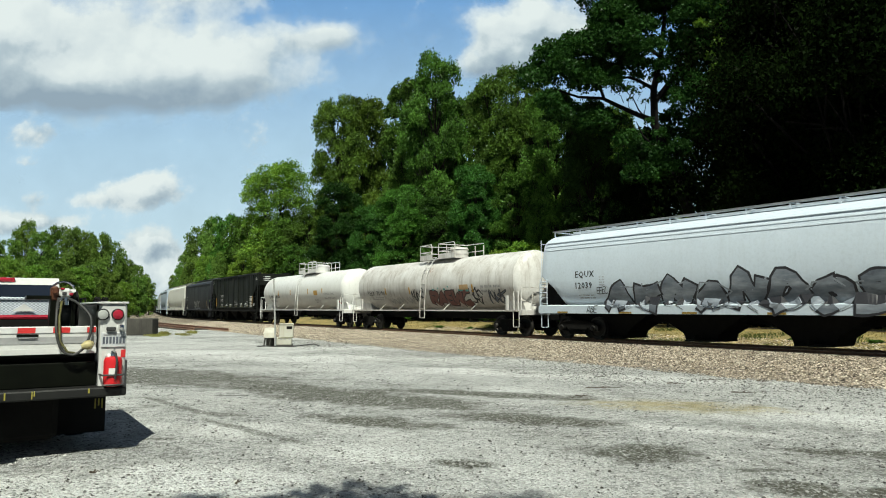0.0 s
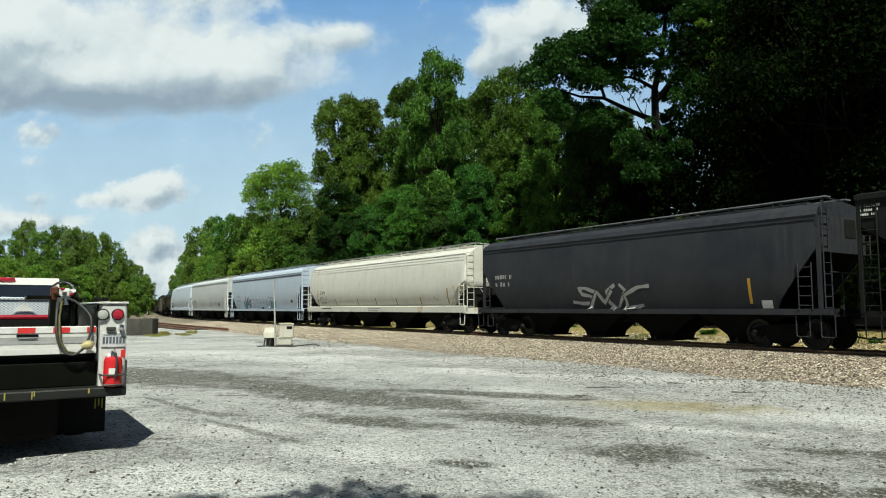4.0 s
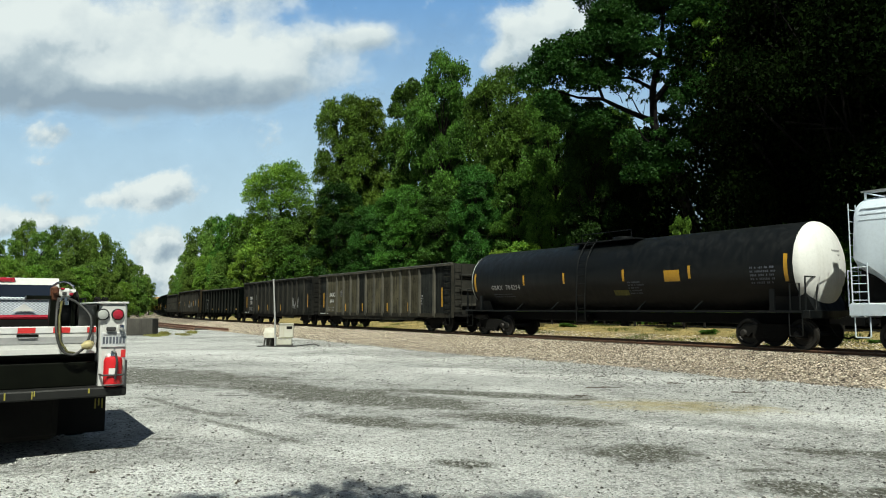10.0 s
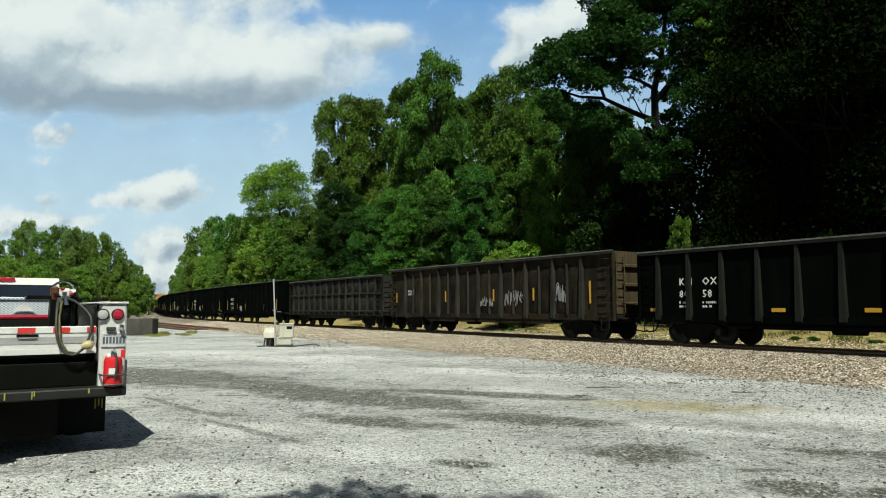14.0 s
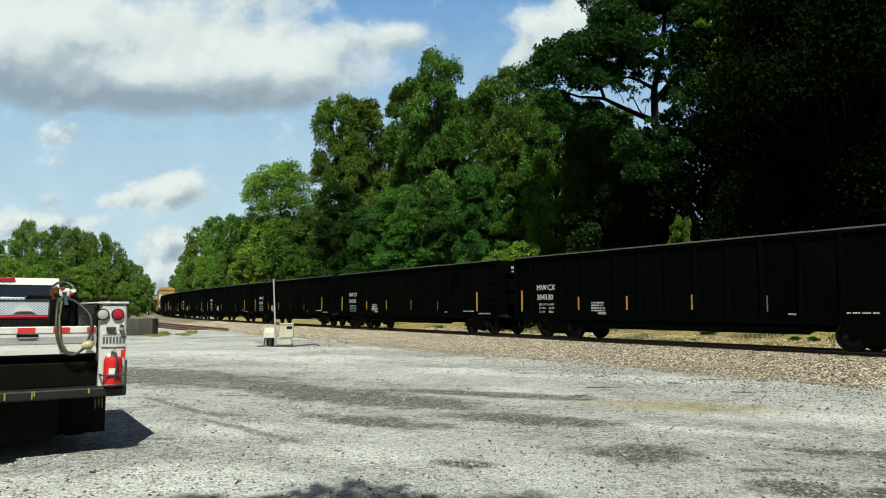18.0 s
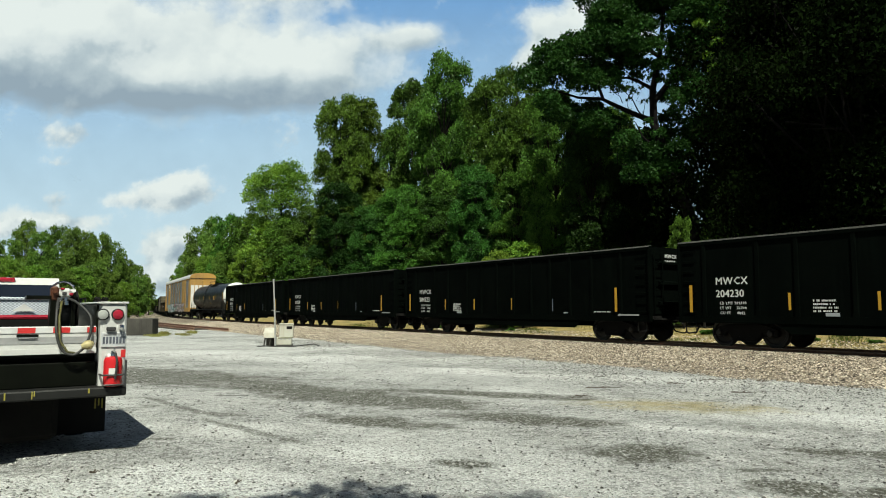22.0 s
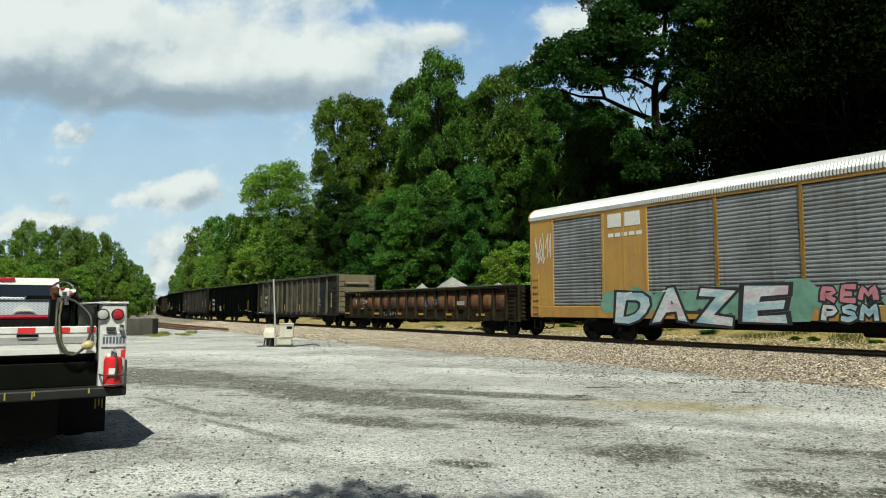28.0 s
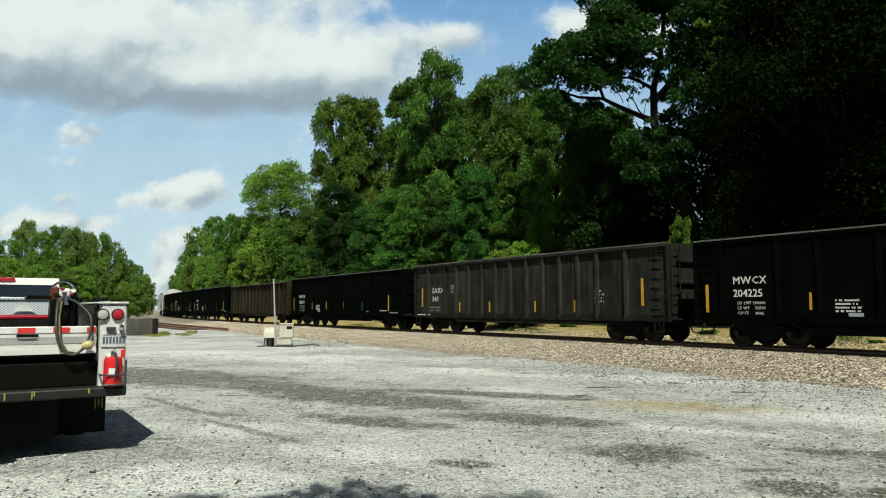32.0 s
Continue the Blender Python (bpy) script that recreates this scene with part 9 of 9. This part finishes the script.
# grass tufts on the bank: real blades
def tuft_field(name, n, place_of, h, material, label):
    rng = np.random.default_rng(9)
    v = np.empty((n, 3, 3))
    for i in range(n):
        p, k = place_of(rng)
        a = rng.uniform(0, 6.283)
        hh = h * k * rng.uniform(0.5, 1.3)
        w = 0.01 + 0.012 * rng.random()
        lean = rng.normal(size=2) * 0.3 * hh
        v[i] = [(p[0] - w * math.cos(a), p[1] - w * math.sin(a), p[2]), (p[0] + w * math.cos(a), p[1] + w * math.sin(a), p[2]), (p[0] + lean[0], p[1] + lean[1], p[2] + hh)]
    me = bpy.data.meshes.new(name)
    me.from_pydata(v.reshape(-1, 3).tolist(), [], np.arange(3 * n).reshape(-1, 3).tolist())
    return tagged(part(name, me, material), label, "grass", kind="stuff")


M_BLADE = leafy("dry_grass_blades", (0.09, 0.078, 0.018), (0.27, 0.2, 0.064), 0.25)
M_BLADE_G = leafy("green_grass_blades", (0.0225, 0.045, 0.009), (0.0975, 0.1275, 0.02625), 0.3)


def bank_place(rng):
    s = 2 - 60 * rng.random()
    lat = -4.6 - 10 * rng.random()
    x, y, _ = on_track(s, lat)
    return (x, y, bank_height(lat) - 0.01), 0.6 + 0.8 * (noise.noise((x * 0.5, y * 0.5, 0)) + 0.5)


def weed_place(rng):
    while True:
        p, k = bank_place(rng)
        v = noise.noise((p[0] * 0.45, p[1] * 0.45, 7.0))
        if v > 0.27:
            return p, min(1.5, 0.2 + 2.0 * v)


tuft_field("dry_grass", 15000, bank_place, 0.08, M_BLADE, "dry yellow grass on the bank beyond the track")
tuft_field("green_grass", 9000, weed_place, 0.14, M_BLADE_G, "green weeds on the bank beyond the track")

# tree behind the viewer whose leaf shadow falls on the lot
tree("d", 0.1, -4.3, 13.0, M_LEAF_MID, "leafy tree at the edge of the lot", 1.0, 40, 0.0, 0, None, "trees round the lot")


# ================= clouds =================
def cloud_material(name, puffs, scale, veil, depth):
    """Bearing and height of a point on the sheet give soft puffs broken up by noise."""
    m, nt, b, link = nodes_of(name)
    nt.nodes.remove(b)
    co = coords(nt)
    sx = nt.nodes.new("ShaderNodeSeparateXYZ")
    link(co, sx.inputs[0])
    az = maths(nt, "DIVIDE", sx.outputs[0], 3000.0)
    el = maths(nt, "DIVIDE", sx.outputs[2], 3000.0)
    up = nt.nodes.new("ShaderNodeVectorMath")
    up.operation = "ADD"
    up.inputs[1].default_value = (-30.0, 0.0, 75.0)
    link(co, up.inputs[0])
    up2 = nt.nodes.new("ShaderNodeVectorMath")
    up2.operation = "ADD"
    up2.inputs[1].default_value = (-8.0, 0.0, 24.0)
    link(co, up2.inputs[0])
    st = (1.0, 1.0, 1.1)
    n1, n1u = noise_node(nt, co, scale, 8, 0.5, st), noise_node(nt, up.outputs[0], scale, 8, 0.5, st)
    n2, n2u = noise_node(nt, co, scale * 3.7, 7, 0.6, st), noise_node(nt, up2.outputs[0], scale * 3.7, 7, 0.6, st)
    total = None
    shade = None
    for (cx, cy, rx, ry, k) in puffs:
        dx = maths(nt, "DIVIDE", maths(nt, "SUBTRACT", az, cx), rx)
        dy = maths(nt, "DIVIDE", maths(nt, "SUBTRACT", el, cy), ry)
        r2 = maths(nt, "ADD", maths(nt, "MULTIPLY", dx, dx), maths(nt, "MULTIPLY", dy, dy))
        v = maths(nt, "MULTIPLY", maths(nt, "POWER", 2.718, maths(nt, "MULTIPLY", r2, -1.1)), k)
        total = v if total is None else maths(nt, "ADD", total, v)
        sh = maths(nt, "MULTIPLY", v, dy)
        shade = sh if shade is None else maths(nt, "ADD", shade, sh)
    n = maths(nt, "ADD", maths(nt, "MULTIPLY", maths(nt, "SUBTRACT", n1, 0.5), 2.6), maths(nt, "MULTIPLY", maths(nt, "SUBTRACT", n2, 0.5), 1.0))
    dens = maths(nt, "ADD", maths(nt, "SUBTRACT", total, 0.42), n)
    body = ramp(nt, dens, [(0.0, 0.0), (0.16, 0.22), (0.42, 0.76), (0.8, 1.0)])
    haze = maths(nt, "MULTIPLY", maths(nt, "MULTIPLY", ramp(nt, n1, [(0.3, 0.9), (0.7, 1.0)]), veil), maths(nt, "POWER", 2.718, maths(nt, "MULTIPLY", el, -0.12)))
    alpha = maths(nt, "MAXIMUM", body, haze)
    relief = maths(nt, "ADD", maths(nt, "MULTIPLY", maths(nt, "SUBTRACT", n1, n1u), 1.7), maths(nt, "MULTIPLY", maths(nt, "SUBTRACT", n2, n2u), 0.32))
    lit = maths(nt, "ADD", maths(nt, "ADD", relief, maths(nt, "ADD", maths(nt, "MULTIPLY", maths(nt, "MULTIPLY", shade, depth), ramp(nt, total, [(0.0, 0.4), (0.9, 1.0)])), maths(nt, "MULTIPLY", maths(nt, "SUBTRACT", n1, 0.5), 0.7))), 0.66)
    col = ramp(nt, lit, [(0.05, (0.235, 0.29, 0.37)), (0.42, (0.365, 0.418, 0.485)), (0.62, (0.51, 0.545, 0.595)), (0.95, (0.605, 0.628, 0.66))])
    air = ramp(nt, maths(nt, "MULTIPLY", el, 2.0), [(0.0, (0.508, 0.601, 0.678)), (0.5, (0.362, 0.493, 0.654)), (1.0, (0.131, 0.277, 0.554))])
    col = blend(nt, body, air, col)
    em, tr, mx = nt.nodes.new("ShaderNodeEmission"), nt.nodes.new("ShaderNodeBsdfTransparent"), nt.nodes.new("ShaderNodeMixShader")
    link(col, em.inputs[0])
    link(alpha, mx.inputs[0]), link(tr.outputs[0], mx.inputs[1]), link(em.outputs[0], mx.inputs[2])
    link(mx.outputs[0], nt.nodes["Material Output"].inputs[0])
    return m


def cloud_sheet(name, puffs, z0, z1, move, dist=3000.0, scale=0.0022, veil=0.0, depth=0.45):
    g = Geo()
    g.add([(-3600, dist, z0), (3600, dist, z0), (3600, dist, z1), (-3600, dist, z1)], [(0, 1, 2, 3)])
    o = tagged(part(name, g, cloud_material(name, puffs, scale, veil, depth)), "white and grey cumulus clouds in a blue sky", "cloud", kind="structure")
    SHEETS.append((o, move))
    return o


SHEETS = []
P = 1 / 1230.0


def puff(x, y, rx, ry, k=1.0):
    return ((x - 784) * P, (547 - y) * P + EYE / 3000, rx * P, ry * P, k)


cloud_sheet("cloud_bank_high", [puff(60, 55, 330, 95, 1.3), puff(140, 150, 330, 66, 1.25), puff(400, 120, 180, 62, 1.1), puff(540, 55, 110, 40, 1.0), puff(-250, 60, 300, 120, 1.2), puff(150, -120, 700, 110, 1.3), puff(600, 45, 60, 30, 0.6)], 300, 2600, 225 * P * 3000, 3000.0, 0.0021, 0.0, 0.8)
cloud_sheet("cloud_bank_right", [puff(925, 50, 105, 62, 1.35), puff(855, 108, 60, 30, 1.15), puff(1010, 10, 120, 70, 1.3), puff(890, 85, 60, 40, 1.0)], 300, 2600, 147 * P * 3000, 3030.0, 0.003, 0.0)
cloud_sheet("cloud_bank_middle", [puff(225, 340, 100, 36, 1.4), puff(250, 318, 60, 32, 1.0), puff(40, 228, 95, 32, 1.15), puff(440, 245, 42, 56, 0.95), puff(30, 280, 40, 16, 0.8), puff(130, 350, 40, 14, 0.6)], 250, 1500, 85 * P * 3000, 3060.0, 0.0045, 0.0)
cloud_sheet("cloud_bank_low", [puff(250, 430, 55, 36, 1.4), puff(270, 465, 80, 36, 1.2), puff(30, 388, 90, 24, 1.1), puff(230, 500, 140, 30, 1.0), puff(-120, 400, 100, 30, 1.0), puff(20, 345, 30, 18, 0.8)], -100, 2600, 58 * P * 3000, 3120.0, 0.0055, 0.98)

# ================= what moves =================
SPEED, SLOW, EASING = 16.068, 0.0222, 0.0005


def along(t):
    """How far the train has gone at t seconds, from mid clip: it slows at first, then holds its pace."""
    d = t - 16.0
    return SPEED * d - SLOW * d * d if d < 0 else SPEED * d - 0.02 * d * d + EASING * d ** 3


def car_pose(rear, front, t):
    m, go = (rear + front) / 2, along(t)
    q = (front - rear) / 2 - 2.4
    clamp = lambda s: min(max(s, -890.0), 58.0)
    over = m + go - clamp(m + go)
    ax_, ay_, _ = on_track(clamp(m + go - over - q))
    bx, by, _ = on_track(clamp(m + go - over + q))
    h = math.atan2(by - ay_, bx - ax_)
    return pose((ax_ + bx) / 2 + over * math.cos(h), (ay_ + by) / 2 + over * math.sin(h), RAIL_Z, 0, 0, math.degrees(h))


def motions():
    times = [float(k) for k in range(33)]
    for car, rear, front in CARS:
        walk(car, [(t, car_pose(rear, front, t)) for t in times])
    # the wheels of all cars turn alike: the first of each axle is keyed, the others take its turning
    first = {}
    for w, k in WHEELSETS:
        if k not in first:
            first[k] = w
            x = w.location.x
            walk(w, [(i / 30, pose(x, 0, 0.457) @ Matrix.Rotation(along(i / 30) / 0.457 % (2 * math.pi), 4, "Y")) for i in range(961)])
        else:
            w.rotation_mode = "QUATERNION"
            keys = w.animation_data_create()
            keys.action = first[k].animation_data.action
            keys.action_slot = first[k].animation_data.action_slot
    for sheet, far in SHEETS:
        walk(sheet, [(0.0, pose(0, 0, 0)), (16.0, pose(far * 0.5, 0, 0)), (32.0, pose(far, 0, 0))])
    for tree_, base, lean in SWAYING:
        walk(tree_, [(t, base @ pose(0, 0, 0, *lean(t))) for t in [2.0 * k for k in range(17)]])


motions()
